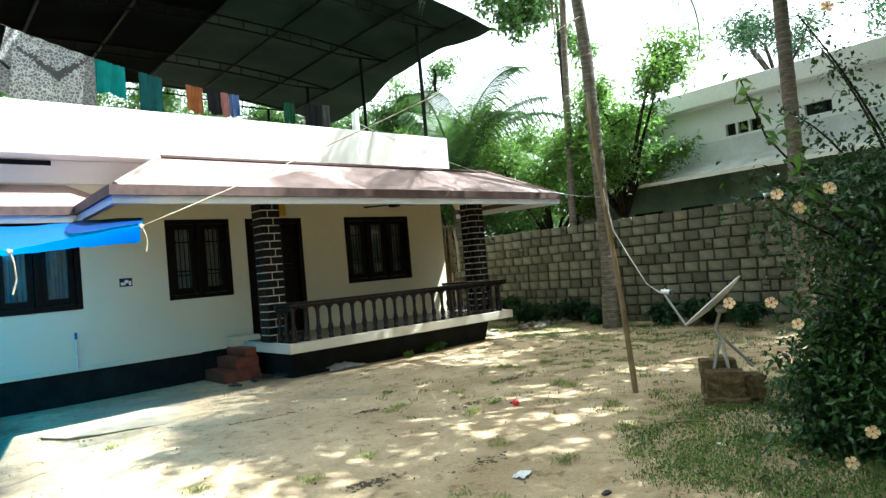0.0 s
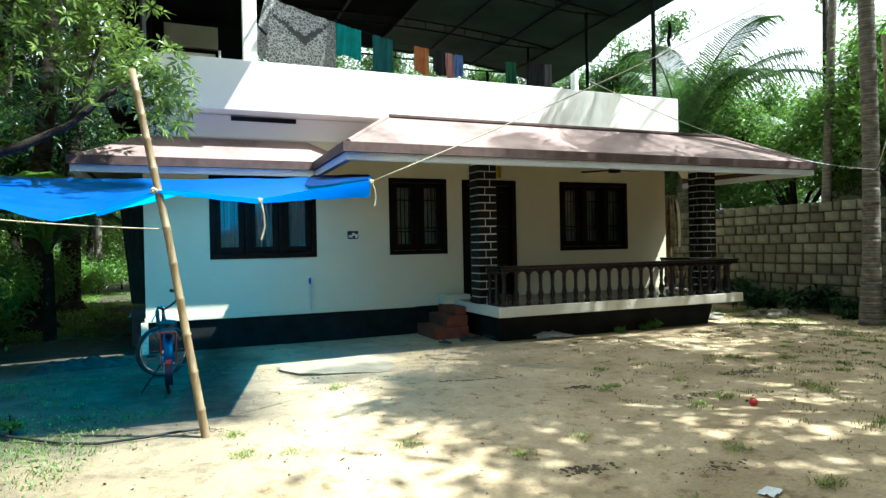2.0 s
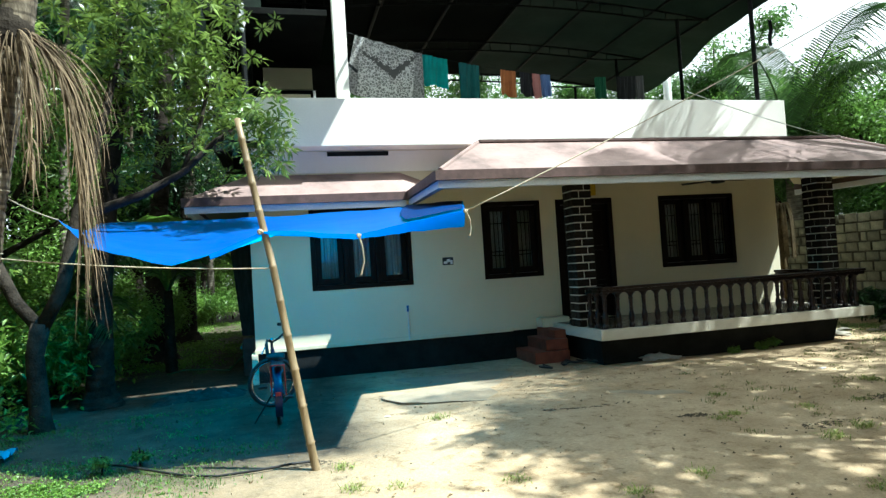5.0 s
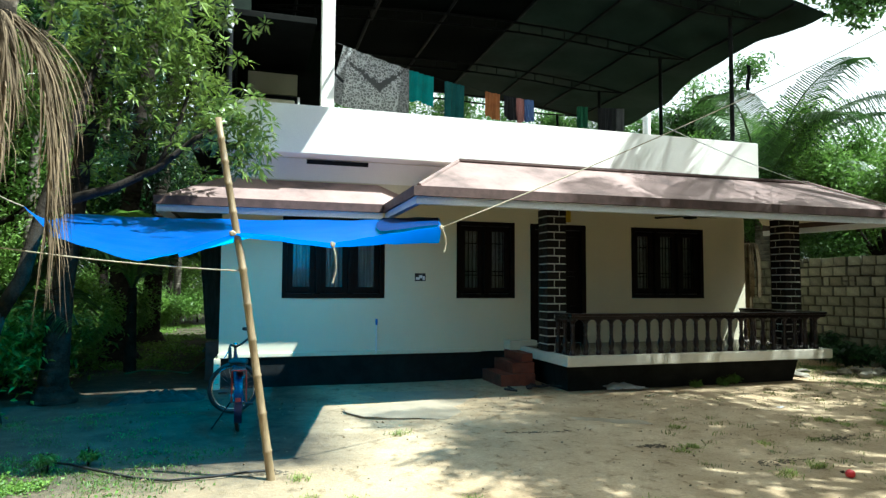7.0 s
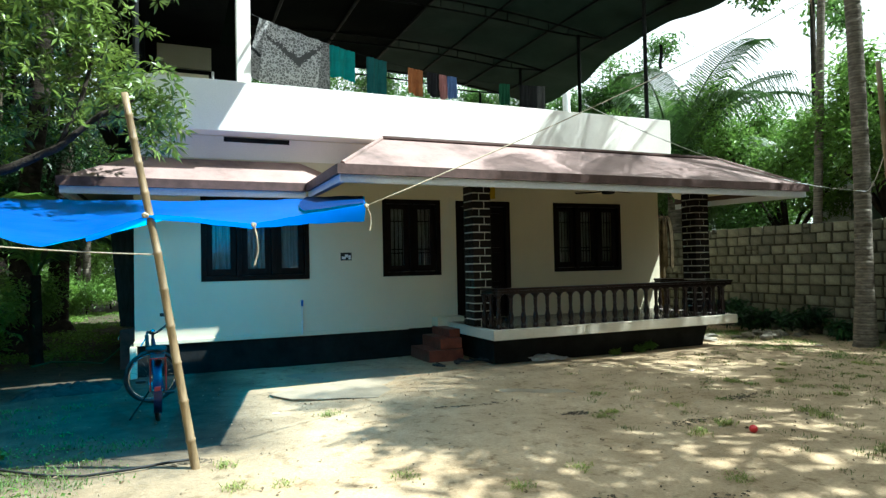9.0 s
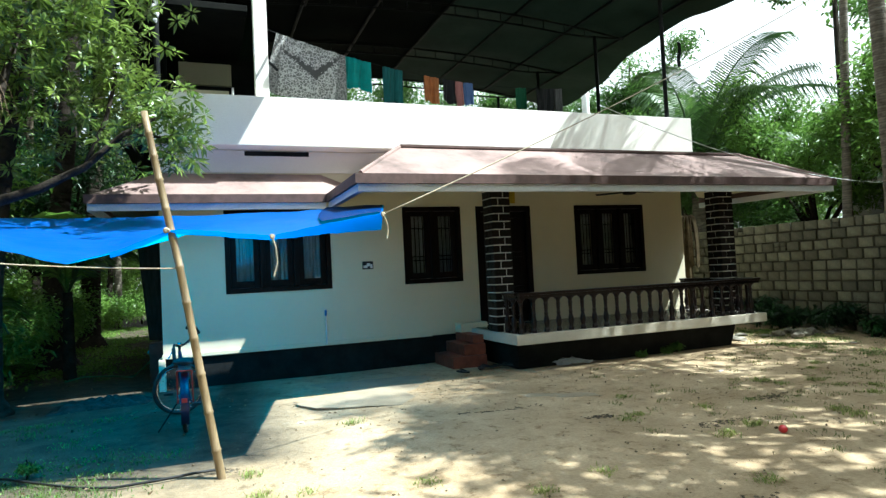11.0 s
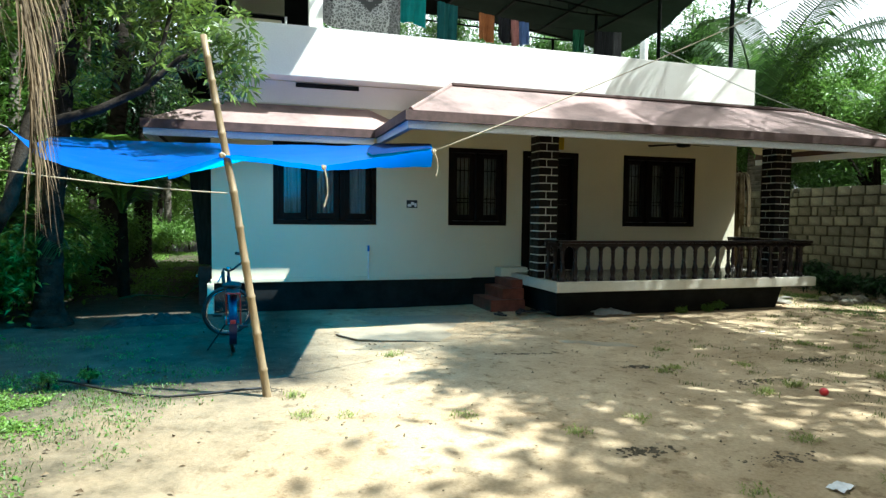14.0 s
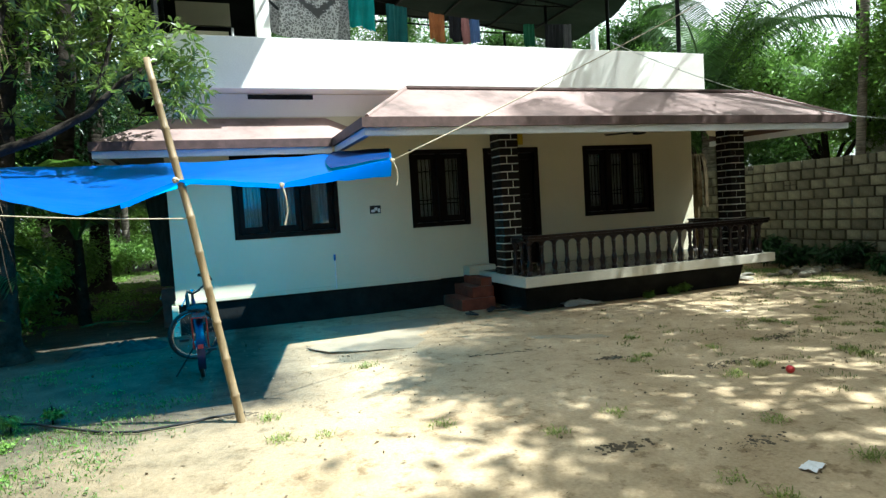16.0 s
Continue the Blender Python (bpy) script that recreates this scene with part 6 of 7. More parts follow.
hung("cloth", 1.17, 1.32, 0.36, cloth("blue_white_cloth", (0.12, 0.2, 0.42)), "blue and white cloth on the clothes line", 6)
hung("cloth", 2.15, 2.32, 0.36, cloth("green_cloth", (0.012, 0.09, 0.04)), "dark green cloth on the clothes line", 7)
hung("cloth", 2.56, 2.88, 0.48, cloth("black_wrap_cloth", (0.008, 0.009, 0.01)), "black cloth hung on the clothes line", 8)
hung("cloth", 2.90, 3.05, 0.50, cloth("grey_cloth", (0.10, 0.10, 0.10)), "grey cloth hung on the clothes line", 9)
single("rag", Geo().grid(lambda u, v: (5.28 + 0.09 * u + 0.02 * math.sin(v * 6), -0.42 + 0.02 * math.sin(u * 8), 5.44 - 0.46 * v - 0.05 * u), 8, 10), cloth("black_rag", (0.01, 0.011, 0.014)), "black rag hanging beside the canopy post", "rag")
palm("pale_palm", [(7.65, 6.0, 0), (7.65, 6.0, 6.0), (7.7, 6.0, 11.0)], [0.12, 0.11, 0.09], "pale slender palm trunk behind the terrace", 9, 2.6, 0.7, 15, bark=NEIGH)

# ---- small things on wall and yard ----
tap = thing("wall_pipe", "short water pipe with a blue cap on the wall", "pipe")
part("pipe", Geo().tube([(-1.27, -0.035, 0.44), (-1.27, -0.035, 0.92)], 0.011, 8), PLAST, tap)
part("cap", Geo().tube([(-1.27, -0.035, 0.86), (-1.27, -0.035, 0.95)], 0.017, 8), BLUEP, tap, "blue plastic cap")
part("clip", Geo().box(-1.287, -1.253, -0.05, -0.001, 0.62, 0.64), PLAST, tap)
plate = thing("wall_plate", "small black plate with pale marks on the wall", "plate")
part("board", Geo().box(-0.675, -0.505, -0.016, -0.001, 1.525, 1.645, 0.004), RUBBER, plate)
for x0, x1, z0, z1 in ((-0.66, -0.60, 1.545, 1.585), (-0.61, -0.56, 1.57, 1.615), (-0.555, -0.52, 1.54, 1.60)):
    part("mark", Geo().box(x0, x1, -0.020, -0.0165, z0, z1), PLAST, plate, "pale blurred mark")
fan = thing("ceiling_fan", "dark brown ceiling fan under the veranda roof", "ceiling fan")
part("rod", Geo().tube([(3.66, -0.9, 3.055), (3.66, -0.9, 2.615)], 0.012, 8), STEEL, fan)
part("motor", Geo().lathe([(0.03, 0.0), (0.10, 0.01), (0.11, 0.04), (0.09, 0.075), (0.03, 0.085)], (3.66, -0.9, 2.545), 16), STEEL, fan)
for k in range(3):
    a = 0.2 + 2 * math.pi * k / 3
    o, s = Vector((math.cos(a), math.sin(a), 0)), Vector((-math.sin(a), math.cos(a), 0.12))
    c = Vector((3.66, -0.9, 2.59))
    part("blade", Geo().add([c + o * 0.1 - s * 0.03, c + o * 0.55 - s * 0.06, c + o * 0.55 + s * 0.06, c + o * 0.1 + s * 0.03] + [c + o * 0.1 - s * 0.03 + Vector((0, 0, 0.006)), c + o * 0.55 - s * 0.06 + Vector((0, 0, 0.006)), c + o * 0.55 + s * 0.06 + Vector((0, 0, 0.006)), c + o * 0.1 + s * 0.03 + Vector((0, 0, 0.006))], [(3, 2, 1, 0), (4, 5, 6, 7), (0, 1, 5, 4), (1, 2, 6, 5), (2, 3, 7, 6), (3, 0, 4, 7)]), STEEL, fan)
single("yellow_cloth", Geo().grid(lambda u, v: (1.86 + 0.13 * u, -0.03 - 0.01 * math.sin(u * 9), 2.72 - 0.2 * v), 8, 6), cloth("yellow_cloth", (0.55, 0.36, 0.02)), "small yellow cloth hung above the door", "cloth")
single("ball", Geo().blob((1.36, -5.62, ground_z(1.36, -5.62) + 0.032), (0.034, 0.034, 0.033), 0.03, 1, 3), REDB, "small red ball lying on the sandy ground", "ball", smooth=True)

apron = [(-2.05, -1.8), (-2.02, -2.18), (-1.86, -2.48), (-1.6, -2.64), (-1.35, -2.71), (-1.02, -2.85), (-0.35, -2.74), (0.1, -2.45), (0.45, -2.1), (0.7, -1.75), (0.95, -1.45), (1.1, -0.9), (1.1, 0.0), (-2.3, 0.0), (-2.3, -1.2)]
ag = Geo()
tops = [(x, y, 0.016 if 1 <= i <= 5 else -0.03) for i, (x, y) in enumerate(apron)]
n = len(tops)
ag.add([(-0.9, -1.6, 0.0)] + tops + [(x, y, -0.06) for x, y in apron], [(0, 1 + i, 1 + (i + 1) % n) for i in range(n)] + [(1 + i, 1 + n + i, 1 + n + (i + 1) % n, 1 + (i + 1) % n) for i in range(n)])
CEMENT = mat("worn_yard_cement", (0.215, 0.174, 0.118), (0.36, 0.30, 0.207), 2.5, 0.9, 0.3, 50, contrast=0.8, spec=0.2)
single("cement_apron", ag, CEMENT, "worn broken cement apron before the steps", "pavement", kind="structure")
r = random.Random(3)


def slab_patch(u, v):
    x, y = 0.32 + 0.86 * u, -2.98 - 0.46 * u + 0.2 * (v - 0.5) * (0.5 + 0.8 * math.sin(2.6 * u + 0.2))
    return (x + 0.03 * noise.noise(Vector((u * 6, v * 3, 3))), y + 0.05 * noise.noise(Vector((u * 5, v * 2, 9))), ground_z(x, y) + 0.022 * min(1.0, 5 * min(u, 1 - u), 5 * min(v, 1 - v)) - 0.006)


single("cement_patch", Geo().grid(slab_patch, 24, 8), CEMENT, "pale worn patch of old cement in the sand", "pavement", kind="structure", smooth=True)


def crack(pts, w, label):
    g = Geo()
    for (a, b) in zip(pts, pts[1:]):
        a, b = Vector((*a, 0.0)), Vector((*b, 0.0))
        n = max(2, int((b - a).length / 0.06))
        for k in range(n):
            p, q = a.lerp(b, k / n), a.lerp(b, (k + 1.2) / n)
            j = Vector((r.uniform(-1, 1), r.uniform(-1, 1), 0)) * 0.012
            ww = w * r.uniform(0.4, 1.3)
            s = Vector((-(b - a).y, (b - a).x, 0)).normalized() * ww
            g.add([p - s + j + Vector((0, 0, 0.017)), q - s + j + Vector((0, 0, 0.017)), q + s + j + Vector((0, 0, 0.017)), p + s + j + Vector((0, 0, 0.017))], [(0, 1, 2, 3)])
    return single("crack", g, HOSED, label, "crack", kind="structure")


crack([(-2.03, -1.98), (-2.0, -2.26), (-1.86, -2.49), (-1.6, -2.65), (-1.35, -2.72), (-1.12, -2.83), (-0.98, -2.86)], 0.008, "dark crack along the broken cement edge")
crack([(-0.7, -2.5), (-0.3, -2.62), (0.1, -2.55)], 0.005, "fine crack in the cement")


def hose(pts, mt, label, rr=0.012):
    return single("hose", Geo().tube(pts, rr, 7), mt, label, "hose", smooth=True)


hose([(-4.6, -3.6, 0.02), (-4.4, -3.72, 0.02), (-4.1, -4.02, 0.02), (-3.85, -4.25, 0.02), (-3.6, -4.38, 0.02), (-3.3, -4.36, 0.02), (-3.05, -4.31, 0.02), (-2.85, -4.3, 0.015)], HOSED, "dark hose lying across the sandy yard", 0.010)
hose([(-3.7, 1.5, 0.35), (-3.75, 1.0, 0.3), (-3.95, 0.9, 0.12), (-4.1, 1.6, 0.03), (-4.4, 2.0, 0.02), (-4.8, 2.2, 0.02), (-5.0, 1.8, 0.02)], HOSEM, "green garden hose beside the house")
tapl = thing("yard_tap", "outdoor tap on a short standpipe by the house corner", "tap")
part("pipe", Geo().tube([(-3.72, 1.5, -0.05), (-3.72, 1.5, 0.45)], 0.015, 8), GALV, tapl)
part("spout", Geo().tube([(-3.72, 1.5, 0.42), (-3.78, 1.44, 0.44), (-3.8, 1.42, 0.38)], 0.013, 8), CHROME, tapl)

for k, (x, y, a) in enumerate(((0.36, -1.33, 20), (0.82, -1.12, 70), (0.95, -1.16, 110), (1.10, -1.2, 20), (1.22, -1.14, 140), (0.70, -1.2, -30), (1.36, -1.25, 60))):
    sl = thing("slipper", "worn dark rubber slipper lying by the steps", "slipper", "slippers by the steps")
    part("sole", Geo().prism([(0.045 * math.cos(t) * (1.15 if math.sin(t) > 0 else 0.9), 0.13 * math.sin(t)) for t in [2 * math.pi * i / 16 for i in range(16)]], 0.0, 0.02), RUBBER, sl)
    part("strap", Geo().tube([(-0.045, -0.02, 0.018), (0, 0.06, 0.045), (0.045, -0.02, 0.018)], 0.009, 6), RUBBER, sl)
    sl.matrix_world = pose(x, y, 0.025 if x < 2 else 0.0, 0, 0, a)


def sack(u, v):
    x, y = -0.3 + 0.6 * u, -0.13 + 0.26 * v
    b = max(0, (1 - (2 * u - 0.8) ** 2) * (1 - (2 * v - 1) ** 2))
    return (x + 0.05 * noise.noise(Vector((u * 5, v * 5, 0))), y + 0.05 * noise.noise(Vector((u * 5, v * 5, 7))), 0.02 + 0.07 * b + 0.03 * noise.noise(Vector((u * 9, v * 9, 2))))


sk = single("sack", Geo().grid(sack, 24, 14), cloth("grey_white_sacking", (0.36, 0.36, 0.34)), "crumpled white plastic sack on the ground by the veranda", "sack", smooth=True)
sk.matrix_world = pose(2.02, -1.5, 0.0, 0, 0, -6)
for k, (x, y, s, a) in enumerate(((-0.03, -6.95, 0.075, 20), (1.2, -7.7, 0.04, 50), (3.2, -3.1, 0.05, 10), (6.6, -2.4, 0.05, 80), (-2.1, -3.0, 0.03, 0))):
    sc = single("plastic_scrap", Geo().grid(lambda u, v: (s * (2 * u - 1), s * 0.6 * (2 * v - 1), 0.012 + s * 0.3 * abs(noise.noise(Vector((u * 4, v * 4, k))))), 6, 5), PLAST, "torn scrap of white plastic on the ground", "litter", "scraps of plastic")
    sc.matrix_world = pose(x, y, ground_z(x, y) - 0.004, 0, 0, a)
single("twig", Geo().tube([(1.42, -7.2, 0.02), (1.52, -7.32, 0.03), (1.6, -7.45, 0.02)], [0.006, 0.005, 0.003], 6), DRY, "dry twig lying in the grass", "twig")
single("leaf_scrap", Geo().blob((0.0, -7.58, ground_z(0.0, -7.58) + 0.01), (0.04, 0.022, 0.012), 0.5, 8, 2), RUBBER, "dark curled leaf on the sand", "litter")
for k in range(16):
    x, y = 6.9 + r.uniform(-0.5, 0.7), -1.25 + r.uniform(-0.35, 0.4)
    s = r.uniform(0.05, 0.15)
    single("rubble_stone", Geo().blob((x, y, s * 0.35), (s, s * 0.8, s * 0.6), 0.5, k, 2), STONE, "pale broken rubble stone beside the house", "stone", "rubble heap")
for k in range(6):
    x, y = 5.6 + r.uniform(-0.2, 0.8), -0.95 + r.uniform(-0.2, 0.3)
    s = r.uniform(0.08, 0.18)
    single("rubble_stone", Geo().blob((x, y, 0.02), (s, s * 0.8, s * 0.3), 0.4, k + 30, 2), STONE, "flat pale rubble stone beside the veranda", "stone", "rubble heap")
SOILD = mat("dark_humus_soil", (0.045, 0.037, 0.027), (0.15, 0.12, 0.08), 9, 0.95, 0.4, 60, spec=0.1)
for k, (x, y, a, b) in enumerate(((1.2, -5.05, 0.42, 0.10), (0.55, -4.3, 0.22, 0.07), (-0.75, -6.25, 0.30, 0.07), (-0.05, -6.55, 0.26, 0.08), (-0.2, -3.6, 0.5, 0.03), (2.4, -4.6, 0.25, 0.09), (-2.9, -4.25, 0.3, 0.09))):
    gs = Geo()
    for m in range(70):
        q = r.gauss(0, 0.42)
        px, py = x + a * q, y + b * r.gauss(0, 0.5)
        d = r.uniform(0.006, 0.022)
        gs.add([(px + d * r.uniform(0.6, 1.3) * math.cos(t), py + d * r.uniform(0.6, 1.3) * math.sin(t), ground_z(px, py) + 0.003) for t in [i * 1.2566 for i in range(5)]] + [(px, py, ground_z(px, py) + 0.009)], [(i, (i + 1) % 5, 5) for i in range(5)])
    tagged(single("humus_patch", gs, SOILD, "dark crumbs of humus scattered on the sand", "soil", kind="stuff"))


def heap(u, v):
    b = max(0.0, 1 - (2 * u - 1) ** 2) * max(0.0, 1 - (2 * v - 1) ** 2)
    return (-4.75 + 1.15 * u, -0.85 + 0.65 * v, -0.03 + 0.12 * b ** 0.6 * (0.55 + 0.9 * abs(noise.noise(Vector((u * 6, v * 4, 2))))) + 0.05 * b * noise.noise(Vector((u * 15, v * 11, 5))))


single("ash_mound", Geo().grid(heap, 46, 30), mat("dark_ash", (0.012, 0.012, 0.011), (0.06, 0.057, 0.05), 6, 0.95, 0.7, 50, spec=0.1), "low lumpy heap of dark grey ash beside the house", "heap")
single("blue_sheet", Geo().grid(lambda u, v: (-5.85 + 0.34 * u, -3.05 + 0.3 * v, 0.03 + 0.14 * abs(noise.noise(Vector((u * 4, v * 4, 3))))), 12, 10), cloth("pale_blue_plastic", (0.10, 0.30, 0.45)), "crumpled pale blue plastic sheet on the ground", "plastic sheet", smooth=True)


# ---- clods, grass, seedlings and litter ----
def clods(n, size, seed, mt, name, label):
    """Small broken lumps of soil lying on the yard."""
    q = np.random.default_rng(seed)
    P = np.stack([q.uniform(-3.2, 7.6, n), q.uniform(-8.8, -0.9, n), np.zeros(n)], 1)
    keep = ~((P[:, 0] > 0.3) & (P[:, 0] < 5.5) & (P[:, 1] > -1.9)) & (q.random(n) < np.clip(0.35 + 0.1 * P[:, 0], 0.2, 1))
    P = P[keep]
    P[:, 2] = [ground_z(x, y) for x, y in P[:, :2].tolist()]
    n = len(P)
    L = size * q.uniform(0.35, 1.5, (n, 1, 1)) ** 1.5
    base = np.array([(1, 0, 0), (0, 1, 0), (-1, 0, 0), (0, -1, 0), (0, 0, 0.8), (0, 0, -0.5)])
    V = (P[:, None, :] + np.array([0, 0, 0.006]) + base[None] * L * q.uniform(0.55, 1.25, (n, 6, 1))).reshape(-1, 3)
    f = np.array([(0, 1, 4), (1, 2, 4), (2, 3, 4), (3, 0, 4), (1, 0, 5), (2, 1, 5), (3, 2, 5), (0, 3, 5)])
    g = Geo()
    g.v, g.f = V.tolist(), [tuple(t) for t in (f[None] + 6 * np.arange(n)[:, None, None]).reshape(-1, 3).tolist()]
    return single(name, g, mt, label, "soil", kind="stuff")


clods(5200, 0.0085, 33, mat("soil_clod", (0.10, 0.078, 0.05), (0.30, 0.24, 0.16), 3, 0.95, 0, 20, jitter=0.4, spec=0.1), "soil_clods", "small brown clods and grit scattered on the sand")

def blades(spots, per, height, spread, seed, mt, name, label, flat=0.0):
    rr = np.random.default_rng(seed)
    C = np.repeat(np.array(spots, float), per, 0)
    n = len(C)
    P = np.zeros((n, 3))
    P[:, 2] = np.repeat(np.array([ground_z(c[0], c[1]) for c in spots]), per) - 0.003
    P[:, :2] = C[:, :2] + rr.normal(0, 1, (n, 2)) * spread
    h = height * rr.uniform(0.4, 1.2, (n, 1)) * C[:, 2:3]
    a = rr.uniform(0, 2 * np.pi, n)
    o = np.stack([np.cos(a), np.sin(a), np.zeros(n)], 1)
    s = np.stack([-np.sin(a), np.cos(a), np.zeros(n)], 1) * 0.0024
    bend = rr.uniform(0.2, 0.9, (n, 1)) + flat
    up = np.array([0, 0, 1.0])
    m = P + o * h * bend * 0.4 + up * h * 0.65
    e = P + o * h * bend * 1.1 + up * h * (1.0 - 0.45 * np.minimum(bend, 1.5))
    V = np.stack([P - s * 1.3, P + s * 1.3, m + s, m - s, e], 1).reshape(-1, 3)
    i = np.arange(n) * 5
    g = Geo()
    g.v = V.tolist()
    g.f = [tuple(q) for q in np.stack([i, i + 1, i + 2, i + 3], 1).tolist()] + [tuple(q) for q in np.stack([i + 3, i + 2, i + 4], 1).tolist()]
    return single(name, g, mt, label, "grass", kind="stuff")


rr = random.Random(9)
tufts = []
while len(tufts) < 620:
    x, y = rr.uniform(-1.5, 7.8), rr.uniform(-9.5, -0.8)
    w = min(1, max(0, (x - 0.2 - 0.25 * (y + 4)) / 4.0)) * (0.4 + 0.6 * (noise.noise(Vector((x * 0.8, y * 0.8, 5))) + 0.5))
    if rr.random() < w and not (0.9 < x < 5.6 and y > -1.9):
        tufts.append((x, y, rr.uniform(0.4, 1.0)))
blades(tufts, 24, 0.05, 0.045, 1, TUFTM, "grass_tufts", "thin grass tufts scattered over the sandy yard")
clumps = []
while len(clumps) < 130:
    x, y = rr.uniform(-3.4, 5.5), rr.uniform(-8.8, -3.2)
    w = 0.12 + 0.5 * max(0.0, min(1.0, (x - 0.2) / 2.5)) + 0.4 * max(0.0, min(1.0, (-6.0 - y) / 1.5))
    if rr.random() < w:
        clumps.append((x, y, rr.uniform(0.5, 1.1)))
blades(clumps, 80, 0.062, 0.05, 7, CLUMPM, "yard_grass", "low spreading grass clumps on the sandy yard", 0.8)
lawn = []
while len(lawn) < 1400:
    x, y = rr.uniform(0.3, 4.5), rr.uniform(-9.6, -6.6)
    if (x - 2.2) ** 2 / 4.5 + (y + 8.2) ** 2 / 1.7 < 1 + 0.6 * noise.noise(Vector((x * 2, y * 2, 1))):
        lawn.append((x, y, rr.uniform(0.4, 1.0)))
while len(lawn) < 2400:
    x, y = rr.uniform(-8.5, -3.2), rr.uniform(-6.5, -1.4)
    d = (-3.9 + 0.5 * noise.noise(Vector((x * 2, y * 2, 2)))) + 0.5 * (y + 4.5)
    if x < d + 0.5 and (y < -3.4 or x < -4.9 or rr.random() < 0.3) and rr.random() < 0.35 + 0.9 * noise.noise(Vector((x * 1.6, y * 1.6, 9))):
        lawn.append((x, y, rr.uniform(0.4, 1.0)))
while len(lawn) < 3000:
    x, y = rr.uniform(5.5, 8.0), rr.uniform(-7.0, 1.5)
    if rr.random() < 0.3 + noise.noise(Vector((x, y, 4))):
        lawn.append((x, y, rr.uniform(0.4, 1.1)))
while len(lawn) < 4200:
    x, y = rr.uniform(-9, -3.9), rr.uniform(1.5, 15)
    lawn.append((x, y, rr.uniform(0.4, 1.1)))
cover = [(x, y, ground_z(x, y) + 0.015) for x, y, w in lawn if x < -3.0 and y < -2.6 and noise.noise(Vector((x * 1.3, y * 1.3, 12))) > -0.05]
single("ground_cover", leaves_geo(cover, 5, (0.07, 0.07, 0.008), 0.03, 21, -0.25, 0.75, False), LEAFB, "small round-leaved weeds covering the soil under the palm", "weeds", kind="stuff")
back = []
while len(back) < 700:
    x, y = rr.uniform(-7.5, -3.95), rr.uniform(2.5, 15)
    if noise.noise(Vector((x * 0.9, y * 0.6, 17))) > -0.15 + 0.35 * (x > -4.6):
        back.append((x, y, ground_z(x, y) + 0.03))
single("grove_weeds", leaves_geo(back, 16, (0.12, 0.12, 0.025), 0.06, 27, -0.35, 0.6, False), LEAFG, "sunlit green weeds beside the grove path", "weeds", kind="stuff")
under = []
while len(under) < 560:
    x, y = rr.uniform(-10.5, -5.7), rr.uniform(-3.4, 4.5)
    q = noise.noise(Vector((x * 0.7, y * 0.7, 51)))
    if q > -0.1:
        under.append((x, y, ground_z(x, y) + rr.uniform(0.02, 0.25 + 0.5 * q)))
single("undergrowth", leaves_geo(under, 18, (0.16, 0.16, 0.08), 0.085, 33, -0.15, 0.45, False), LEAFG, "bright green undergrowth between the trunks", "weeds", kind="stuff")
mead = []
while len(mead) < 620:
    x, y = rr.uniform(0.4, 4.2), rr.uniform(-9.4, -6.5)
    if (x - 2.3) ** 2 / 4.2 + (y + 8.2) ** 2 / 1.7 < 1 + 0.6 * noise.noise(Vector((x * 2, y * 2, 1))) and noise.noise(Vector((x * 2.6, y * 2.6, 41))) > -0.12:
        mead.append((x, y, ground_z(x, y) + 0.015))
single("yard_weeds", leaves_geo(mead, 12, (0.06, 0.06, 0.012), 0.028, 29, -0.4, 0.6, False), GRASSM, "low green weeds in the grass by the hibiscus", "weeds", kind="stuff")
patch = []
while len(patch) < 650:
    x, y = rr.uniform(-6.2, -4.3), rr.uniform(-5.5, -3.85)
    if noise.noise(Vector((x * 1.9, y * 1.9, 31))) > -0.16 + 0.7 * max(0, x + 4.8) and y < -3.9 + 0.3 * noise.noise(Vector((x * 2, 0, 3))):
        patch.append((x, y, ground_z(x, y) + 0.018))
single("clover_patch", leaves_geo(patch, 16, (0.055, 0.055, 0.009), 0.027, 23, -0.3, 0.8, False), LEAFG, "bright green clover-like weeds in the sun by the palm", "weeds", kind="stuff")
blades(lawn, 26, 0.048, 0.075, 2, GRASSM, "lawn_grass", "patchy green grass at the yard's edges", 0.45)
lit = []
while len(lit) < 1500:
    x, y = rr.uniform(-9, 8), rr.uniform(-9.5, 6)
    if -3.6 < x < 5.6 and y > -1.0:
        continue
    if abs(x - 1) > 4 or rr.random() < 0.25:
        lit.append((x, y, ground_z(x, y) + 0.012))
tagged(single("leaf_litter", leaves_geo(lit, 1, (0.02, 0.02, 0.002), 0.042, 12, 0.0, 0.5), DRY, "scattered dry brown leaves on the ground", "leaf litter", kind="stuff"))
for k, (x, y, s) in enumerate(((3.95, -1.47, 0.11), (3.7, -1.5, 0.08), (3.2, -1.55, 0.05), (-4.55, -3.75, 0.10), (-4.3, -3.6, 0.08), (7.5, 0.2, 0.5), (7.6, -1.4, 0.45), (7.3, -0.6, 0.4), (7.7, -4.4, 0.4), (7.5, -2.2, 0.25), (7.6, -3.6, 0.3), (7.4, -5.2, 0.3))):
    tree("seedling", (x, y, 0), s, s * 0.7, 5, 120 + k, (LEAFB, LEAFD)[k > 4], "small green weed growing in the sand", 9, 0.07 + 0.12 * (k > 4) - 0.03 * (k in (3, 4)), 0.006, fork=0.3, fluff=0.5)

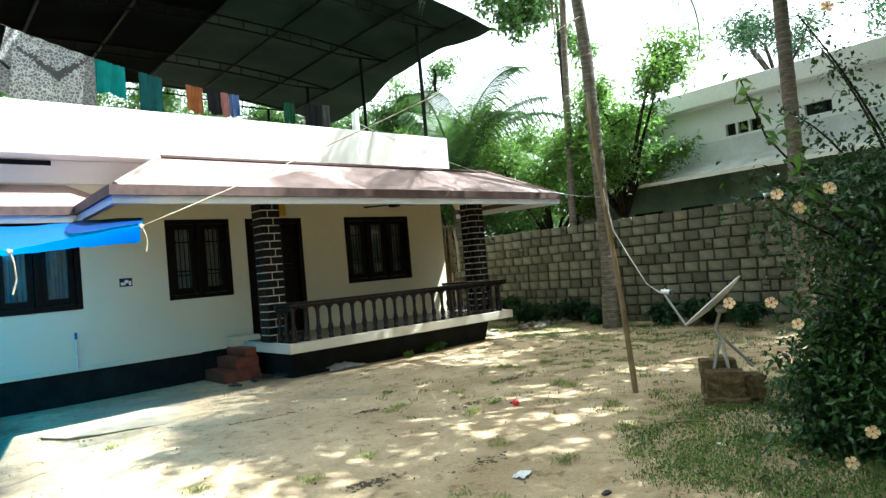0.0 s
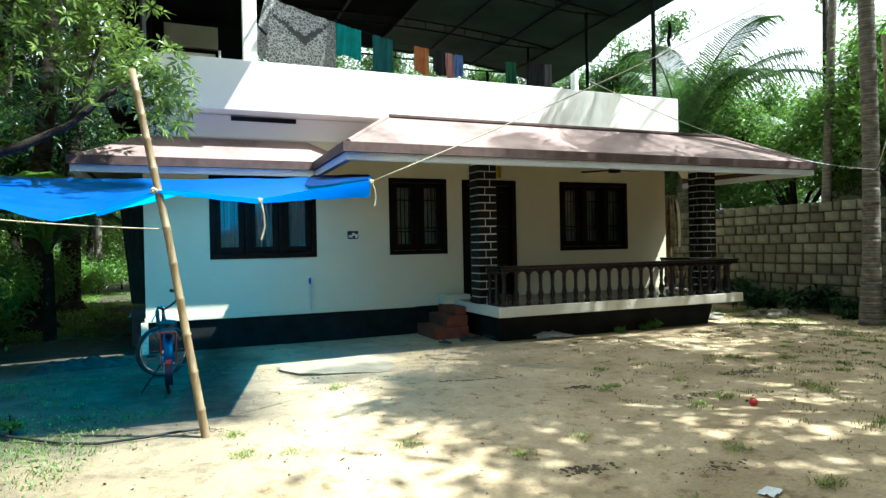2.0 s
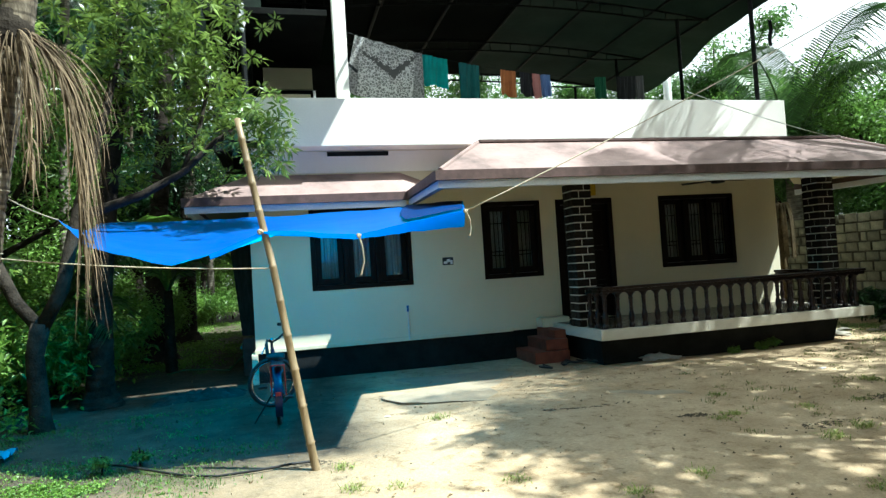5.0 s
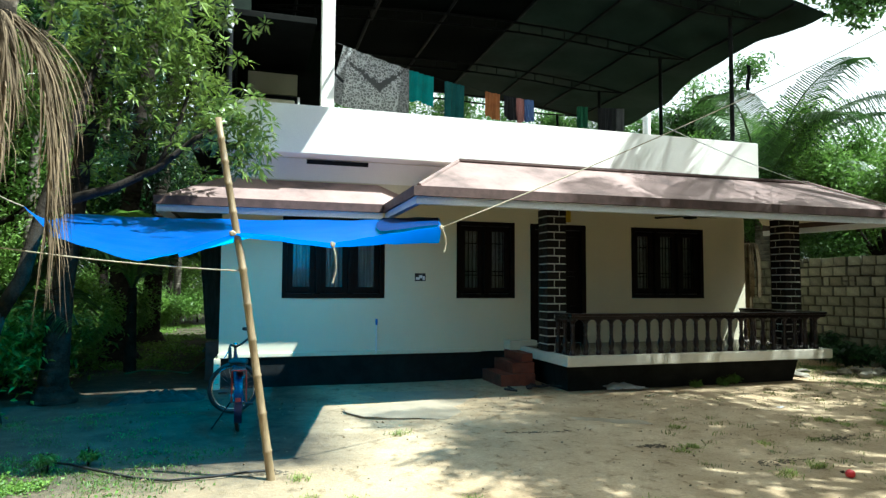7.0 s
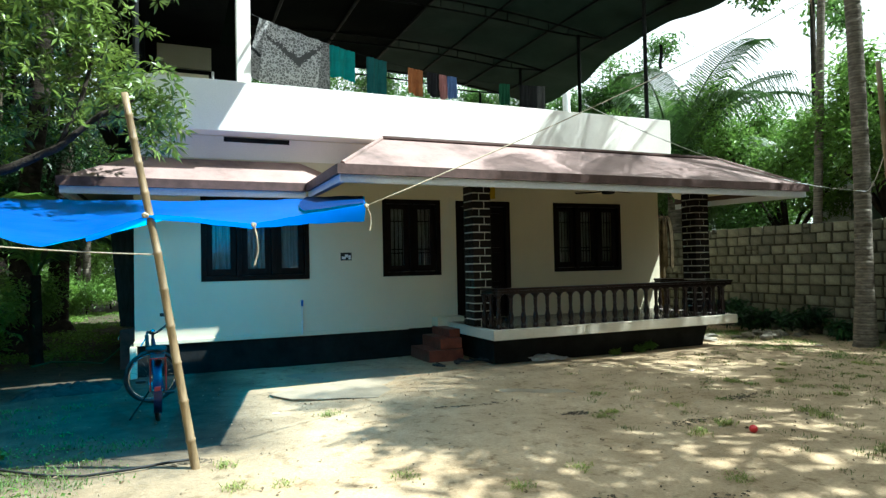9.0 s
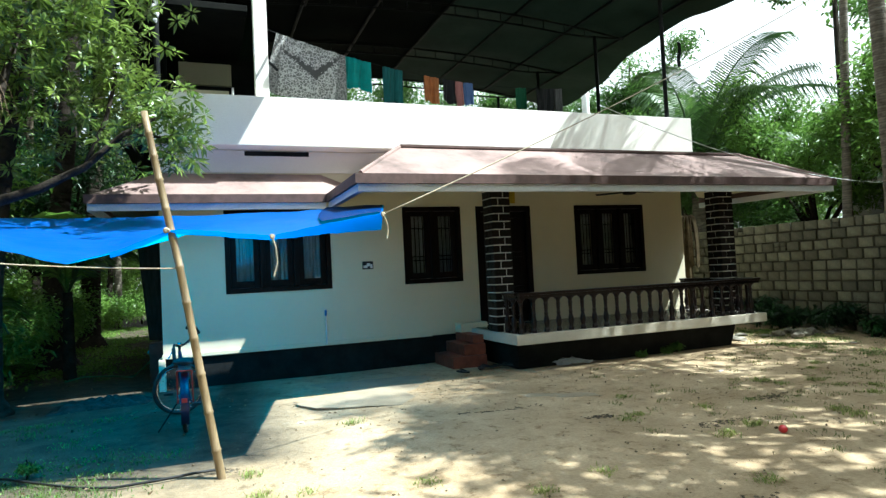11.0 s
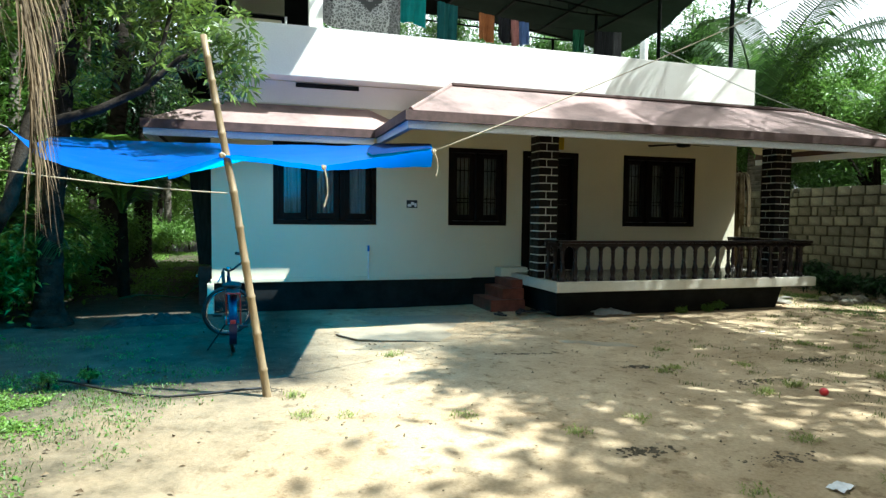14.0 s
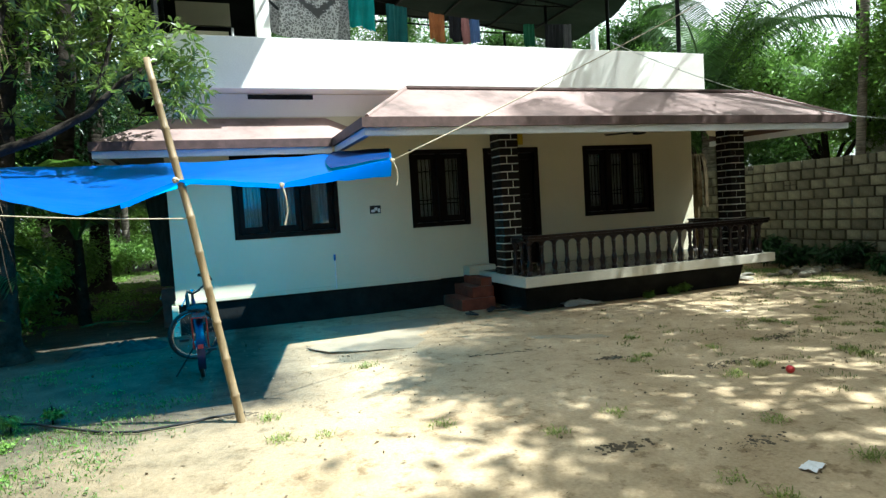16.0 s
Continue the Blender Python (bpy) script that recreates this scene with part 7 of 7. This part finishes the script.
# dry banana clump seen past the veranda
ban = thing("banana_plant", "withered brown banana plant behind the veranda", "plant")
WITHER = mat("withered_banana_leaf", (0.022, 0.018, 0.009), (0.11, 0.08, 0.04), 5, 0.9, 0.4, 30, translucent=0.1, spec=0.1)
part("stem", Geo().tube([(7.05, 1.6, -0.1), (7.05, 1.6, 1.2), (7.1, 1.6, 2.3)], [0.11, 0.09, 0.05], 9), WITHER, ban)
for k in range(15):
    a = 0.7 * k
    part("leaf", Geo().grid(lambda u, v: (7.08 + math.cos(a) * (0.05 + 0.2 * math.sin(v * 1.9)) + (u - 0.5) * 0.1 * -math.sin(a), 1.6 + math.sin(a) * (0.05 + 0.2 * math.sin(v * 1.9)) + (u - 0.5) * 0.1 * math.cos(a), 2.35 + 0.3 * math.sin(v * 2.4) - 1.3 * v ** 1.6 - 0.03 * math.cos(u * 12)), 6, 10), WITHER, ban, "dry drooping banana leaf")

# ---- block courses of the compound wall, last ----
r = random.Random(21)
BH, BW = 0.195, 0.295  # course height and block length with their joints
blocks = [Geo().box(0, 0.048 + 0.007 * k, 0, BW - 0.026 - 0.004 * k, 0, BH - 0.024 - 0.003 * k, 0.014).mesh("block", BLOCKM) for k in range(4)]
halves = [Geo().box(0, 0.052, 0, BW / 2 - 0.026, 0, BH - 0.026, 0.014).mesh("block", BLOCKM)]
quarter = Geo().box(0, 0.05, 0, BW / 2 - 0.028, 0, BH / 2 - 0.02, 0.012).mesh("block", BLOCKM)
rest = Geo()
for row in range(11):
    z = -0.06 + row * BH
    y = -10.4 + (BW / 2 if row % 2 else 0.0) + r.uniform(-0.05, 0.05)
    while y < 15.5:
        q = r.random()
        L = BW / 2 if q < 0.1 else BW
        dx = r.uniform(-0.01, 0.01)
        if -5.9 < y < 2.2:
            at = (7.985 + dx, y + r.uniform(0, 0.008), z + r.uniform(0, 0.008))
            if q < 0.03:
                shared("block", quarter, boundary, pose(*at, 0, 0, 0))
                shared("block", quarter, boundary, pose(at[0], at[1], at[2] + BH / 2, 0, 0, 0))
            else:
                shared("block", halves[0] if q < 0.1 else r.choice(blocks), boundary, pose(*at, r.uniform(-0.9, 0.9), 0, r.uniform(-0.8, 0.8)))
        else:
            rest.box(7.985 + dx, 8.04, y, y + L - 0.026, z, z + BH - 0.024)
        y += L
tagged(part("block_courses", rest, BLOCKM, boundary, "far courses of grey concrete blocks"), kind="stuff")
